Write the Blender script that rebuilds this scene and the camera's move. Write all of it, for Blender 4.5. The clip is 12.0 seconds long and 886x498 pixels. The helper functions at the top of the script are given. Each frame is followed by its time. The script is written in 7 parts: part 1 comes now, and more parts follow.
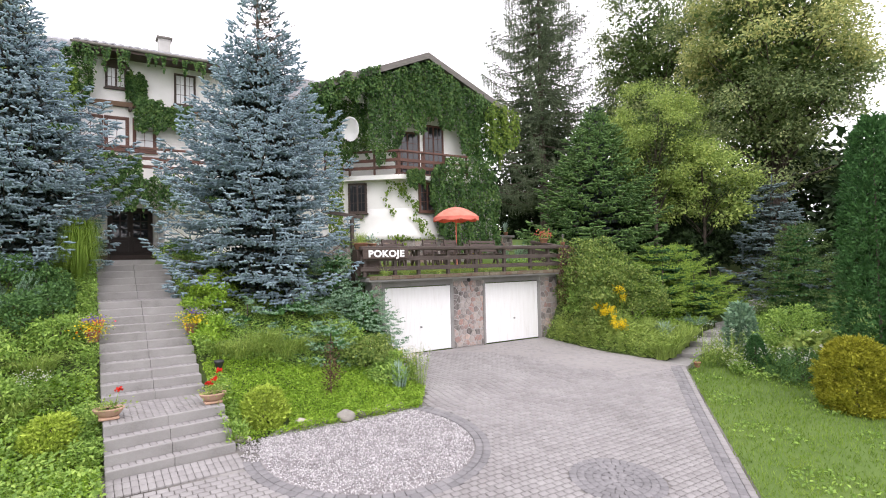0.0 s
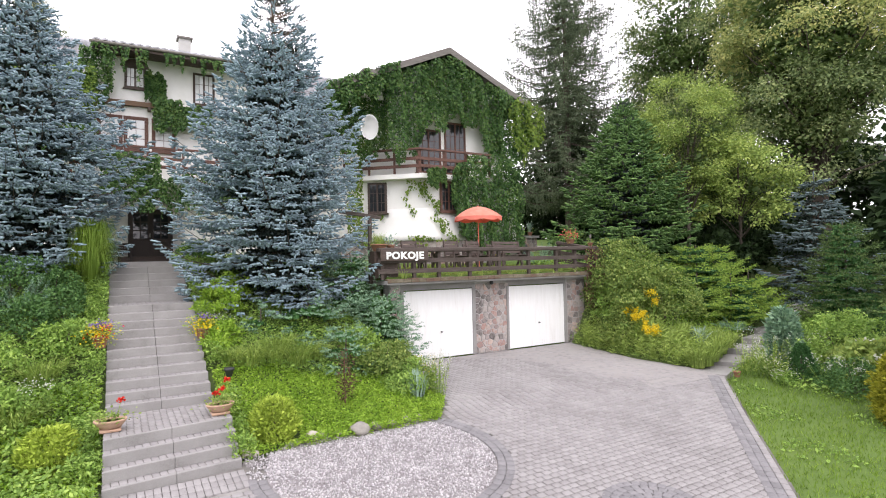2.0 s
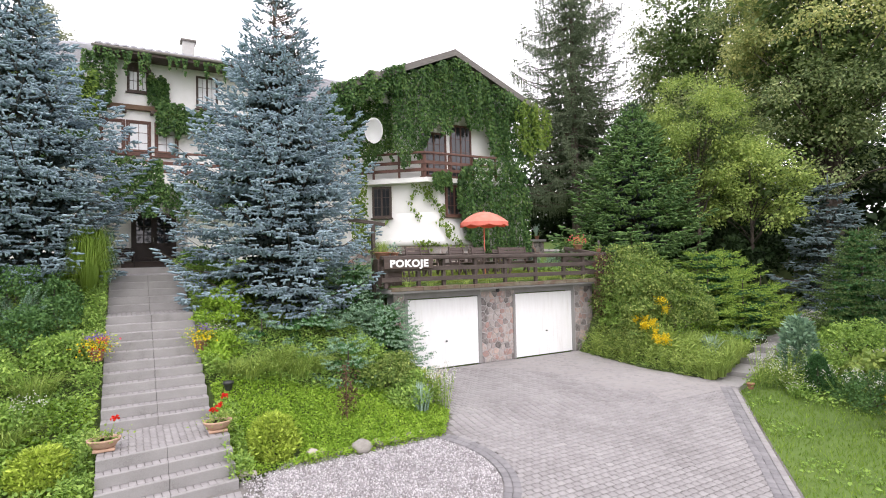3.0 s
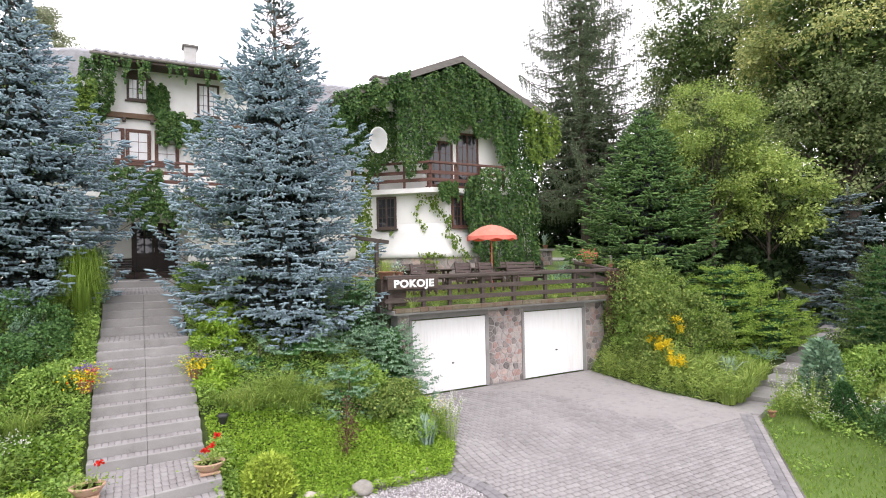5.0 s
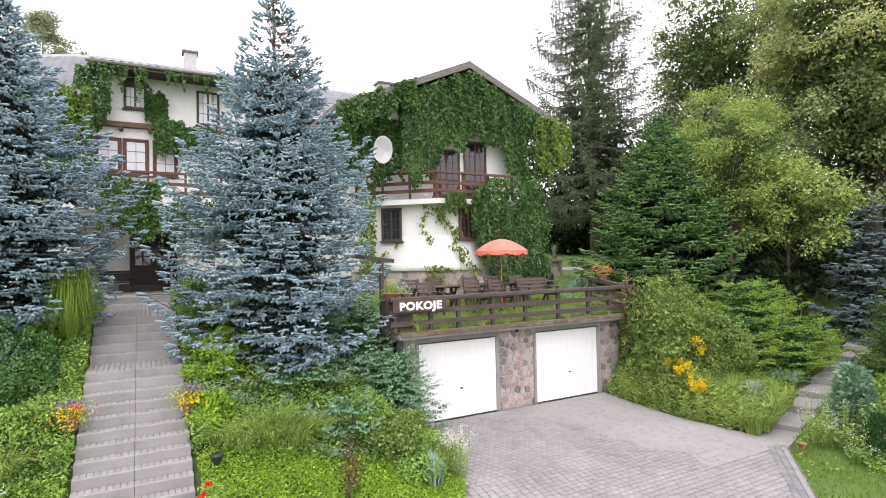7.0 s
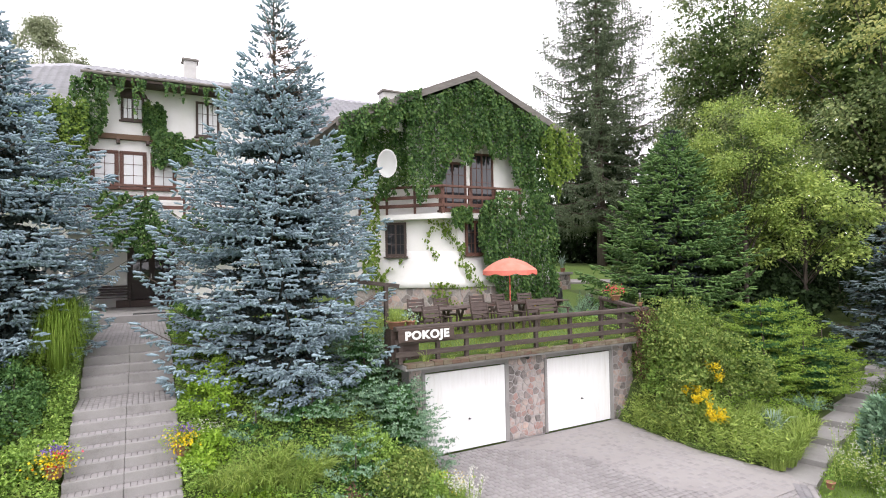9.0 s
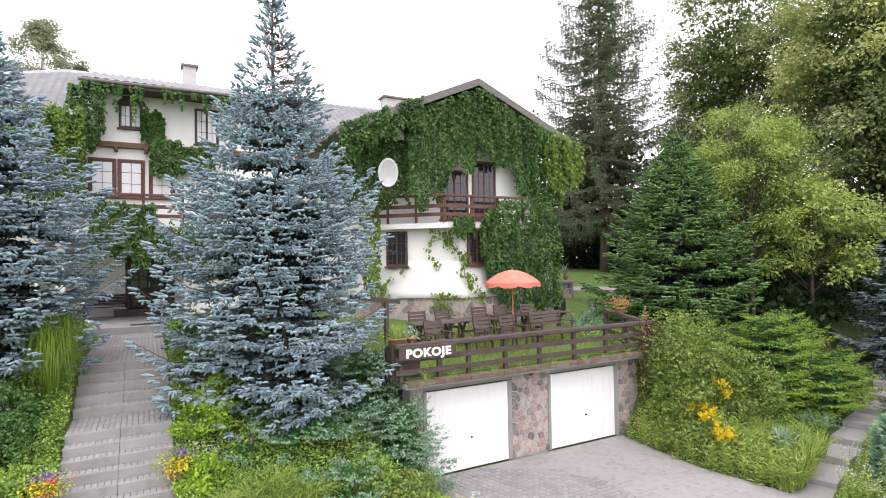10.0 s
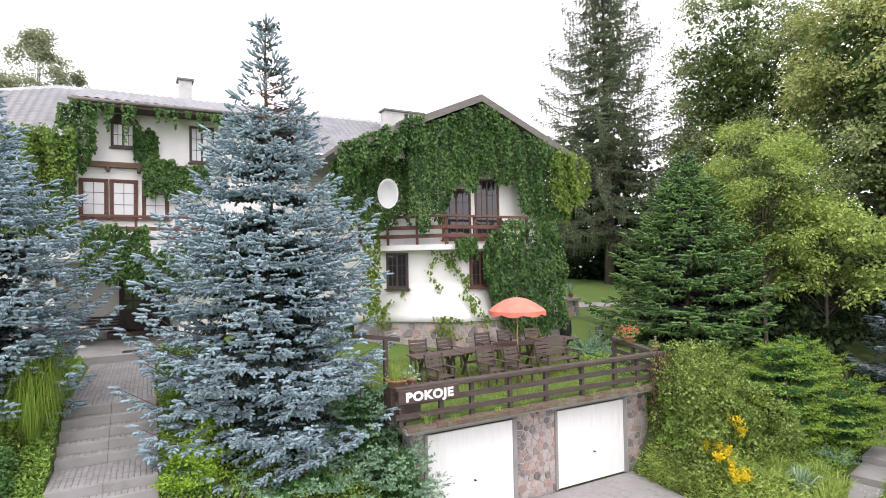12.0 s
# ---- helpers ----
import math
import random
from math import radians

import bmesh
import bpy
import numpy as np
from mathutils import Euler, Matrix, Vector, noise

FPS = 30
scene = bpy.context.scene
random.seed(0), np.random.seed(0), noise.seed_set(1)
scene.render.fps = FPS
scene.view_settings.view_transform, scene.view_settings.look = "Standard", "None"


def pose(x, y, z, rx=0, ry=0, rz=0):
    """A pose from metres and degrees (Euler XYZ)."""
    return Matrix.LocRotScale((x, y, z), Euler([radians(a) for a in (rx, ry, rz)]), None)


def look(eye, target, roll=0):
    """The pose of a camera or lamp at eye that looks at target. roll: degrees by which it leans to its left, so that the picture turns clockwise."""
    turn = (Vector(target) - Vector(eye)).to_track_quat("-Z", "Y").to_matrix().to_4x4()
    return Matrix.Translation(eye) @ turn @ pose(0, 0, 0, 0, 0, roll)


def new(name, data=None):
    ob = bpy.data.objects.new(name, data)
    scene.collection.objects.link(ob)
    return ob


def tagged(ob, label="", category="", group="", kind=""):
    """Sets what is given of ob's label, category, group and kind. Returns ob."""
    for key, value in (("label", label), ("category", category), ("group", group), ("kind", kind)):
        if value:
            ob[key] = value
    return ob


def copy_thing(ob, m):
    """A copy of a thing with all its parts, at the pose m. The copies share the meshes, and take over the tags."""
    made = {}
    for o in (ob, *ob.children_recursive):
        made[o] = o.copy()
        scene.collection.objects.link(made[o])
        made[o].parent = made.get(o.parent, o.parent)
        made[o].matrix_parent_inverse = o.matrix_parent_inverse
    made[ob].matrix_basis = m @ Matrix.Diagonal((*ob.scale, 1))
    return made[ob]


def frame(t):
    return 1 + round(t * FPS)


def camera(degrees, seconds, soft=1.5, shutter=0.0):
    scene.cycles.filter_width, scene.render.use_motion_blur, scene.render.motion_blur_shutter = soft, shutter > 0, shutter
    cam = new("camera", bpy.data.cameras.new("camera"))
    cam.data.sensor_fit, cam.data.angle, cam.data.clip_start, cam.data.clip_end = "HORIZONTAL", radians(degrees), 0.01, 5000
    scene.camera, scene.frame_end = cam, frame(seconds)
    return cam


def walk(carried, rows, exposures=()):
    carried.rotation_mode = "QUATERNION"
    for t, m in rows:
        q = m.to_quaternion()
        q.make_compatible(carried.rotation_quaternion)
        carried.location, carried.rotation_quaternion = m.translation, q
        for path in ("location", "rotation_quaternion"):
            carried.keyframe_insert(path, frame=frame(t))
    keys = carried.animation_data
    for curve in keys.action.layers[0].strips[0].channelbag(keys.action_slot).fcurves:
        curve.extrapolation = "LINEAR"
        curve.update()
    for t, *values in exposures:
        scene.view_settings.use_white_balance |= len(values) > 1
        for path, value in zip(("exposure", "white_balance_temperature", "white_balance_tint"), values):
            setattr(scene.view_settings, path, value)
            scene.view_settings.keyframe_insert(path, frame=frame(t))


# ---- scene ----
cam = camera(78.2, 12.0, soft=1.0)
PATH = [
    (0, (-11.415, -14.942, 2.861), (-10.323, -13.267, 2.907), -1.3),
    (0.5, (-11.298, -14.782, 2.844), (-10.227, -13.094, 2.89), -1.3),
    (1, (-11.186, -14.637, 2.836), (-10.134, -12.937, 2.884), -1.3),
    (1.5, (-11.075, -14.491, 2.847), (-10.041, -12.78, 2.895), -1.3),
    (2, (-10.956, -14.352, 2.92), (-9.937, -12.632, 2.968), -1.3),
    (2.5, (-10.846, -14.22, 3.034), (-9.839, -12.493, 3.082), -1.3),
    (3, (-10.744, -14.084, 3.158), (-9.745, -12.352, 3.205), -1.3),
    (5, (-10.429, -13.565, 3.725), (-9.45, -11.822, 3.768), -1.2),
    (5.5, (-10.356, -13.402, 3.845), (-9.381, -11.656, 3.889), -1.2),
    (6, (-10.309, -13.215, 3.979), (-9.336, -11.468, 4.022), -1.3),
    (6.5, (-10.209, -13.024, 4.106), (-9.241, -11.274, 4.15), -1.2),
    (7, (-10.134, -12.85, 4.257), (-9.169, -11.099, 4.301), -1.2),
    (9, (-9.914, -12.23, 4.895), (-8.958, -10.474, 4.94), -1.1),
    (9.5, (-9.845, -12.116, 5.075), (-8.891, -10.358, 5.121), -1.1),
    (10, (-9.79, -11.984, 5.27), (-8.838, -10.226, 5.316), -1.0),
    (10.5, (-9.713, -11.852, 5.456), (-8.763, -10.093, 5.504), -1.0),
    (11, (-9.654, -11.72, 5.683), (-8.705, -9.96, 5.728), -1.1),
    (11.5, (-9.56, -11.599, 5.912), (-8.613, -9.838, 5.956), -1.1),
    (12, (-9.468, -11.446, 6.122), (-8.523, -9.684, 6.167), -1.1),
]
walk(cam, [(t, look(eye, target, roll)) for t, eye, target, roll in PATH], [(0, 0.42), (3, 0.47), (6, 0.53), (12, 0.56)])

# ---- world and light ----
world = bpy.data.worlds.new("overcast_sky")
scene.world = world
world.use_nodes = True
wn, wl = world.node_tree.nodes, world.node_tree.links
sky = wn.new("ShaderNodeTexSky")
sky.sky_type, sky.sun_disc = "NISHITA", False
sky.sun_elevation, sky.sun_rotation = radians(55), radians(200)
sky.air_density, sky.dust_density = 1.0, 4.0
veil = wn.new("ShaderNodeMix")
veil.data_type = "RGBA"
veil.inputs[0].default_value = 0.88
veil.inputs[7].default_value = (15.75, 14.95, 16.1, 1)
wl.new(sky.outputs[0], veil.inputs[6])
back = wn["Background"]
wl.new(veil.outputs[2], back.inputs[0])
back.inputs[1].default_value = 0.12

sun_data = bpy.data.lights.new("sun", "SUN")
sun_data.energy, sun_data.angle, sun_data.color = 0.9, radians(25), (1.0, 0.97, 0.92)
sun = new("sun", sun_data)
sun.matrix_world = look((-14, -22, 45), (0, 2, 3))

# ---- tools ----
R = random.Random(7)
RN = np.random.default_rng(7)


def rgba(c):
    return (*c, 1.0)


def link_mesh(name, me, mat, parent=None, label=""):
    ob = new(name, me)
    for m in mat if isinstance(mat, (list, tuple)) else [mat]:
        me.materials.append(m)
    if parent is not None:
        ob.parent = parent
        ob.matrix_parent_inverse = parent.matrix_world.inverted()
    if label:
        ob["label"] = label
    return ob


def part(name, bm, mat, parent=None, label="", smooth=False):
    """Links a bmesh as one mesh object, under a thing or a part."""
    me = bpy.data.meshes.new(name)
    if smooth:
        for f in bm.faces:
            f.smooth = True
    bm.to_mesh(me)
    bm.free()
    return link_mesh(name, me, mat, parent, label)


def raw(name, verts, faces, mat, parent=None, label="", smooth=False):
    """A mesh from arrays of vertices and equal-sided faces."""
    v, f = np.asarray(verts, np.float32), np.asarray(faces, np.int32)
    me = bpy.data.meshes.new(name)
    me.vertices.add(len(v))
    me.vertices.foreach_set("co", v.ravel())
    k = f.shape[1]
    me.loops.add(f.size)
    me.loops.foreach_set("vertex_index", f.ravel())
    me.polygons.add(len(f))
    me.polygons.foreach_set("loop_start", np.arange(0, f.size, k, dtype=np.int32))
    me.update(calc_edges=True)
    me.validate()
    if smooth:
        me.polygons.foreach_set("use_smooth", np.ones(len(f), bool))
    return link_mesh(name, me, mat, parent, label)


def empty(name, x, y, z, rz=0.0):
    ob = new(name)
    ob.empty_display_size = 0.2
    ob.matrix_world = pose(x, y, z, 0, 0, rz)
    bpy.context.view_layer.update()
    return ob


def box(bm, x0, y0, z0, x1, y1, z1, m=None, bevel=0.0):
    """Adds a block between two corners to a bmesh, turned by m."""
    made = bmesh.ops.create_cube(bm, size=1)["verts"]
    s = Matrix.LocRotScale(((x0 + x1) / 2, (y0 + y1) / 2, (z0 + z1) / 2), None, (x1 - x0, y1 - y0, z1 - z0))
    bmesh.ops.transform(bm, matrix=(m @ s) if m is not None else s, verts=made)
    if bevel > 0:
        edges = {e for v in made for e in v.link_edges}
        bmesh.ops.bevel(bm, geom=list(edges), offset=bevel, segments=2, affect="EDGES", profile=0.5)
    return bm


def block(name, x0, y0, z0, x1, y1, z1, mat, parent=None, label="", bevel=0.008, m=None):
    return part(name, box(bmesh.new(), x0, y0, z0, x1, y1, z1, m, bevel), mat, parent, label)


def tube(bm, pts, radii, sides=8):
    """A tapered tube along points."""
    pts = [Vector(p) for p in pts]
    rings = []
    for i, p in enumerate(pts):
        d = (pts[min(i + 1, len(pts) - 1)] - pts[max(i - 1, 0)]).normalized()
        a = d.orthogonal().normalized() if i == 0 else (ref - d * ref.dot(d)).normalized()
        ref = a
        b = d.cross(a)
        rings.append([bm.verts.new(p + (a * math.cos(k * math.tau / sides) + b * math.sin(k * math.tau / sides)) * radii[i]) for k in range(sides)])
    for r0, r1 in zip(rings, rings[1:]):
        for k in range(sides):
            bm.faces.new((r0[k], r0[(k + 1) % sides], r1[(k + 1) % sides], r1[k]))
    bm.faces.new(rings[0][::-1])
    bm.faces.new(rings[-1])
    return bm


def lathe(bm, profile, x=0.0, y=0.0, z=0.0, sides=20, sx=1.0, sy=1.0):
    """A turned body from rows of radius and height."""
    rings = [[bm.verts.new((x + sx * r * math.cos(k * math.tau / sides), y + sy * r * math.sin(k * math.tau / sides), z + h)) for k in range(sides)] for r, h in profile]
    for r0, r1 in zip(rings, rings[1:]):
        for k in range(sides):
            bm.faces.new((r0[k], r0[(k + 1) % sides], r1[(k + 1) % sides], r1[k]))
    bm.faces.new(rings[0][::-1])
    bm.faces.new(rings[-1])
    return bm


def unit(a):
    return a / np.maximum(np.linalg.norm(a, axis=-1, keepdims=True), 1e-9)


def leaf_arrays(pos, way, size, width=0.6, fold=0.25, flat=None, rng=RN):
    """Folded leaves: four vertices and two triangles each, from places and pointing directions."""
    pos, way = np.asarray(pos, float), unit(np.asarray(way, float))
    n = len(pos)
    size = np.broadcast_to(np.asarray(size, float), (n,))[:, None]
    up = rng.normal(size=(n, 3)) * 0.55 + (np.array([0, 0, 1.0]) if flat is None else np.asarray(flat, float))
    side = unit(np.cross(way, up))
    nrm = np.cross(side, way)
    mid = pos + way * size * 0.45
    v = np.stack([pos, pos + way * size, mid + side * size * width / 2 + nrm * size * fold * width, mid - side * size * width / 2 + nrm * size * fold * width], 1)
    f = np.arange(n)[:, None] * 4
    return v.reshape(-1, 3), np.concatenate([f + [[0, 2, 1]], f + [[0, 1, 3]]], 1).reshape(-1, 3)


def join(arrays):
    vs, fs, off = [], [], 0
    for v, f in arrays:
        vs.append(v)
        fs.append(np.asarray(f) + off)
        off += len(v)
    return np.concatenate(vs), np.concatenate(fs)


# ---- materials ----
def mat_base(name):
    m = bpy.data.materials.new(name)
    m.use_nodes = True
    return m, m.node_tree.nodes, m.node_tree.links, m.node_tree.nodes["Principled BSDF"]


def node(nodes, kind, **inputs):
    n = nodes.new(kind)
    for k, v in inputs.items():
        n.inputs[k].default_value = v
    return n


def ramp(nodes, links, source, stops):
    r = nodes.new("ShaderNodeValToRGB")
    e = r.color_ramp.elements
    while len(e) < len(stops):
        e.new(0.5)
    for s, (p, c) in zip(e, stops):
        s.position, s.color = p, rgba(c)
    links.new(source, r.inputs[0])
    return r.outputs[0]


def surface(name, stops, scale=3.0, fine=40.0, rough=0.8, bump=0.3, metal=0.0, island=0.0, obj=0.0, detail_mix=0.35, stretch=(1, 1, 1), bump_scale=None):
    """A procedural surface: two scales of variation in colour, fine relief, and a tint for each piece."""
    m, n, l, p = mat_base(name)
    tc = n.new("ShaderNodeTexCoord")
    mp = n.new("ShaderNodeMapping")
    mp.inputs["Scale"].default_value = stretch
    l.new(tc.outputs["Object"], mp.inputs[0])
    big = node(n, "ShaderNodeTexNoise", Scale=scale, Detail=5.0, Roughness=0.6)
    small = node(n, "ShaderNodeTexNoise", Scale=fine, Detail=4.0, Roughness=0.7)
    for t in (big, small):
        l.new(mp.outputs[0], t.inputs["Vector"])
    mix = n.new("ShaderNodeMix")
    mix.inputs[0].default_value = detail_mix
    l.new(big.outputs[0], mix.inputs[2])
    l.new(small.outputs[0], mix.inputs[3])
    src = mix.outputs[0]
    for amount, kind, out in ((island, "ShaderNodeNewGeometry", "Random Per Island"), (obj, "ShaderNodeObjectInfo", "Random")):
        if amount:
            g = n.new(kind)
            mr = n.new("ShaderNodeMapRange")
            mr.inputs[3].default_value, mr.inputs[4].default_value = -amount, amount
            l.new(g.outputs[out], mr.inputs[0])
            add = n.new("ShaderNodeMath")
            l.new(src, add.inputs[0])
            l.new(mr.outputs[0], add.inputs[1])
            src = add.outputs[0]
    l.new(ramp(n, l, src, stops), p.inputs["Base Color"])
    p.inputs["Roughness"].default_value, p.inputs["Metallic"].default_value = rough, metal
    if bump:
        b = node(n, "ShaderNodeBump", Strength=bump, Distance=0.01)
        if bump_scale:
            bs = node(n, "ShaderNodeTexNoise", Scale=bump_scale, Detail=4.0)
            l.new(mp.outputs[0], bs.inputs["Vector"])
            l.new(bs.outputs[0], b.inputs["Height"])
        else:
            l.new(small.outputs[0], b.inputs["Height"])
        l.new(b.outputs[0], p.inputs["Normal"])
    return m


def foliage(name, stops, rough=0.55, through_light=0.3, scale=0.8):
    """Leaves: a tint for each leaf, a slow drift over the plant, and light that passes through."""
    m, n, l, p = mat_base(name)
    g = n.new("ShaderNodeNewGeometry")
    tc = n.new("ShaderNodeTexCoord")
    big = node(n, "ShaderNodeTexNoise", Scale=scale, Detail=3.0)
    l.new(tc.outputs["Object"], big.inputs["Vector"])
    mix = n.new("ShaderNodeMix")
    mix.inputs[0].default_value = 0.5
    l.new(g.outputs["Random Per Island"], mix.inputs[2])
    l.new(big.outputs[0], mix.inputs[3])
    col = ramp(n, l, mix.outputs[0], stops)
    l.new(col, p.inputs["Base Color"])
    p.inputs["Roughness"].default_value = rough
    p.inputs["Specular IOR Level"].default_value = 0.2
    if through_light:
        tr = n.new("ShaderNodeBsdfTranslucent")
        l.new(col, tr.inputs[0])
        ms = n.new("ShaderNodeMixShader")
        ms.inputs[0].default_value = through_light
        l.new(p.outputs[0], ms.inputs[1])
        l.new(tr.outputs[0], ms.inputs[2])
        l.new(ms.outputs[0], n["Material Output"].inputs[0])
    return m


def glass(name, tint=(0.02, 0.022, 0.025)):
    m, n, l, p = mat_base(name)
    p.inputs["Base Color"].default_value = rgba(tint)
    p.inputs["Roughness"].default_value = 0.03
    p.inputs["Specular IOR Level"].default_value = 0.7
    return m


PLASTER = surface("white_plaster", [(0.25, (0.66, 0.65, 0.62)), (0.55, (0.8, 0.79, 0.77)), (0.8, (0.84, 0.835, 0.82))], 0.9, 60, 0.9, 0.25)
STONE = surface("field_stone", [(0.02, (0.12, 0.105, 0.1)), (0.22, (0.25, 0.225, 0.215)), (0.42, (0.36, 0.22, 0.19)), (0.6, (0.43, 0.385, 0.36)), (0.78, (0.29, 0.26, 0.25)), (0.96, (0.5, 0.38, 0.33))], 9, 60, 0.85, 0.9, obj=0.46)
MORTAR = surface("grey_mortar", [(0.3, (0.3, 0.285, 0.275)), (0.7, (0.46, 0.44, 0.425))], 4, 60, 0.95, 0.5)
CONCRETE = surface("weathered_concrete", [(0.25, (0.15, 0.142, 0.135)), (0.45, (0.25, 0.241, 0.234)), (0.6, (0.29, 0.28, 0.272)), (0.8, (0.37, 0.36, 0.35))], 1.6, 55, 0.9, 0.3)
PAVER = surface("grey_concrete_paver", [(0.2, (0.189, 0.177, 0.175)), (0.5, (0.257, 0.244, 0.242)), (0.8, (0.323, 0.309, 0.305))], 0.7, 70, 0.9, 0.3, island=0.11, detail_mix=0.25)
PAVER_PIECE = surface("grey_paver_piece", [(0.2, (0.189, 0.177, 0.175)), (0.5, (0.257, 0.244, 0.242)), (0.8, (0.323, 0.309, 0.305))], 0.7, 70, 0.9, 0.3, obj=0.11, detail_mix=0.25)
PAVER_DARK = surface("dark_grey_paver", [(0.2, (0.128, 0.123, 0.127)), (0.5, (0.192, 0.185, 0.191)), (0.8, (0.256, 0.246, 0.25))], 2, 70, 0.9, 0.3, island=0.12)
JOINT = surface("joint_sand", [(0.38, (0.085, 0.077, 0.07)), (0.52, (0.16, 0.15, 0.14)), (0.66, (0.272, 0.26, 0.248))], 0.45, 60, 0.98, 0.4, detail_mix=0.15)
PEBBLE = surface("white_gravel", [(0.1, (0.196, 0.18, 0.181)), (0.5, (0.41, 0.391, 0.398)), (0.9, (0.627, 0.606, 0.615))], 5, 40, 0.85, 0.2, island=0.32)
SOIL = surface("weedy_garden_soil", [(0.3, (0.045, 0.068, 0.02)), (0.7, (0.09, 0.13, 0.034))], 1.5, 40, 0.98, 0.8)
TURF = surface("mown_turf", [(0.25, (0.056, 0.1, 0.017)), (0.5, (0.092, 0.15, 0.026)), (0.8, (0.135, 0.19, 0.042))], 0.6, 50, 0.95, 0.8)
WOOD_DARK = surface("dark_stained_wood", [(0.25, (0.035, 0.022, 0.017)), (0.55, (0.07, 0.047, 0.038)), (0.85, (0.13, 0.1, 0.085))], 2.5, 40, 0.65, 0.4, stretch=(1, 8, 8))
WOOD_RED = surface("red_brown_wood", [(0.25, (0.06, 0.025, 0.017)), (0.55, (0.115, 0.05, 0.034)), (0.85, (0.19, 0.1, 0.075))], 2.5, 40, 0.6, 0.3, stretch=(1, 6, 6))
WOOD_RAIL = surface("weathered_rail_wood", [(0.25, (0.03, 0.022, 0.018)), (0.5, (0.066, 0.049, 0.042)), (0.68, (0.1, 0.08, 0.07)), (0.9, (0.2, 0.17, 0.15))], 3, 45, 0.75, 0.5, stretch=(1, 6, 6))
WOOD_BEAM = surface("light_brown_beam", [(0.25, (0.0845, 0.0488, 0.026)), (0.55, (0.143, 0.0845, 0.0488)), (0.85, (0.202, 0.13, 0.0845))], 2.5, 40, 0.7, 0.3, stretch=(1, 6, 6))
METAL_WHITE = surface("white_painted_steel", [(0.2, (0.74, 0.74, 0.73)), (0.6, (0.82, 0.82, 0.815))], 0.8, 30, 0.45, 0.05)
ROOF_GREY = surface("brown_grey_roof_edge", [(0.25, (0.1, 0.09, 0.08)), (0.6, (0.17, 0.155, 0.14)), (0.9, (0.24, 0.22, 0.2))], 2, 40, 0.7, 0.3)
ROOF_TILE = surface("pale_grey_roof_tile", [(0.25, (0.34, 0.335, 0.37)), (0.55, (0.5, 0.495, 0.535)), (0.85, (0.6, 0.595, 0.63))], 1.2, 30, 0.35, 0.1, island=0.05)
BLACK = surface("black_plastic", [(0.3, (0.015, 0.015, 0.016)), (0.7, (0.03, 0.03, 0.032))], 6, 60, 0.5, 0.1)
TERRACOTTA = surface("terracotta", [(0.25, (0.26, 0.12, 0.075)), (0.55, (0.38, 0.19, 0.125)), (0.85, (0.46, 0.28, 0.2))], 8, 60, 0.85, 0.2)
BARK = surface("grey_brown_bark", [(0.25, (0.045, 0.035, 0.028)), (0.55, (0.1, 0.08, 0.065)), (0.85, (0.17, 0.145, 0.125))], 6, 40, 0.95, 1.0, stretch=(1, 1, 0.25))
SAND = surface("pale_joint_sand", [(0.25, (0.23, 0.213, 0.207)), (0.5, (0.281, 0.264, 0.256)), (0.8, (0.331, 0.314, 0.305))], 0.8, 70, 0.95, 0.3)
DOOR_WHITE = surface("stained_white_door_paint", [(0.3, (0.68, 0.665, 0.64)), (0.42, (0.77, 0.766, 0.758)), (0.7, (0.82, 0.82, 0.82))], 2.2, 30, 0.5, 0.05, stretch=(5, 5, 0.5), detail_mix=0.25)
DOOR_BROWN = surface("dark_varnished_door", [(0.25, (0.016, 0.009, 0.007)), (0.6, (0.032, 0.018, 0.014)), (0.9, (0.06, 0.036, 0.028))], 3, 40, 0.45, 0.2, stretch=(6, 6, 1))
GREY_WOOD = surface("grey_weathered_board", [(0.25, (0.1, 0.09, 0.085)), (0.55, (0.17, 0.155, 0.145)), (0.85, (0.26, 0.24, 0.225))], 2.5, 45, 0.8, 0.4, stretch=(1, 6, 6))
CHIMNEY = surface("shade_greyed_chimney_plaster", [(0.25, (0.36, 0.35, 0.34)), (0.55, (0.48, 0.47, 0.46)), (0.8, (0.55, 0.54, 0.53))], 2, 50, 0.9, 0.3)
BOULDER = surface("grey_boulder", [(0.2, (0.15, 0.14, 0.12)), (0.5, (0.25, 0.235, 0.21)), (0.8, (0.38, 0.35, 0.31))], 7, 50, 0.9, 0.6)
GLASS = glass("window_glass")
CURTAIN = glass("glass_before_white_curtain", (0.62, 0.63, 0.64))

# ---- ground ----
def sstep(v):
    v = np.clip(v, 0, 1)
    return v * v * (3 - 2 * v)


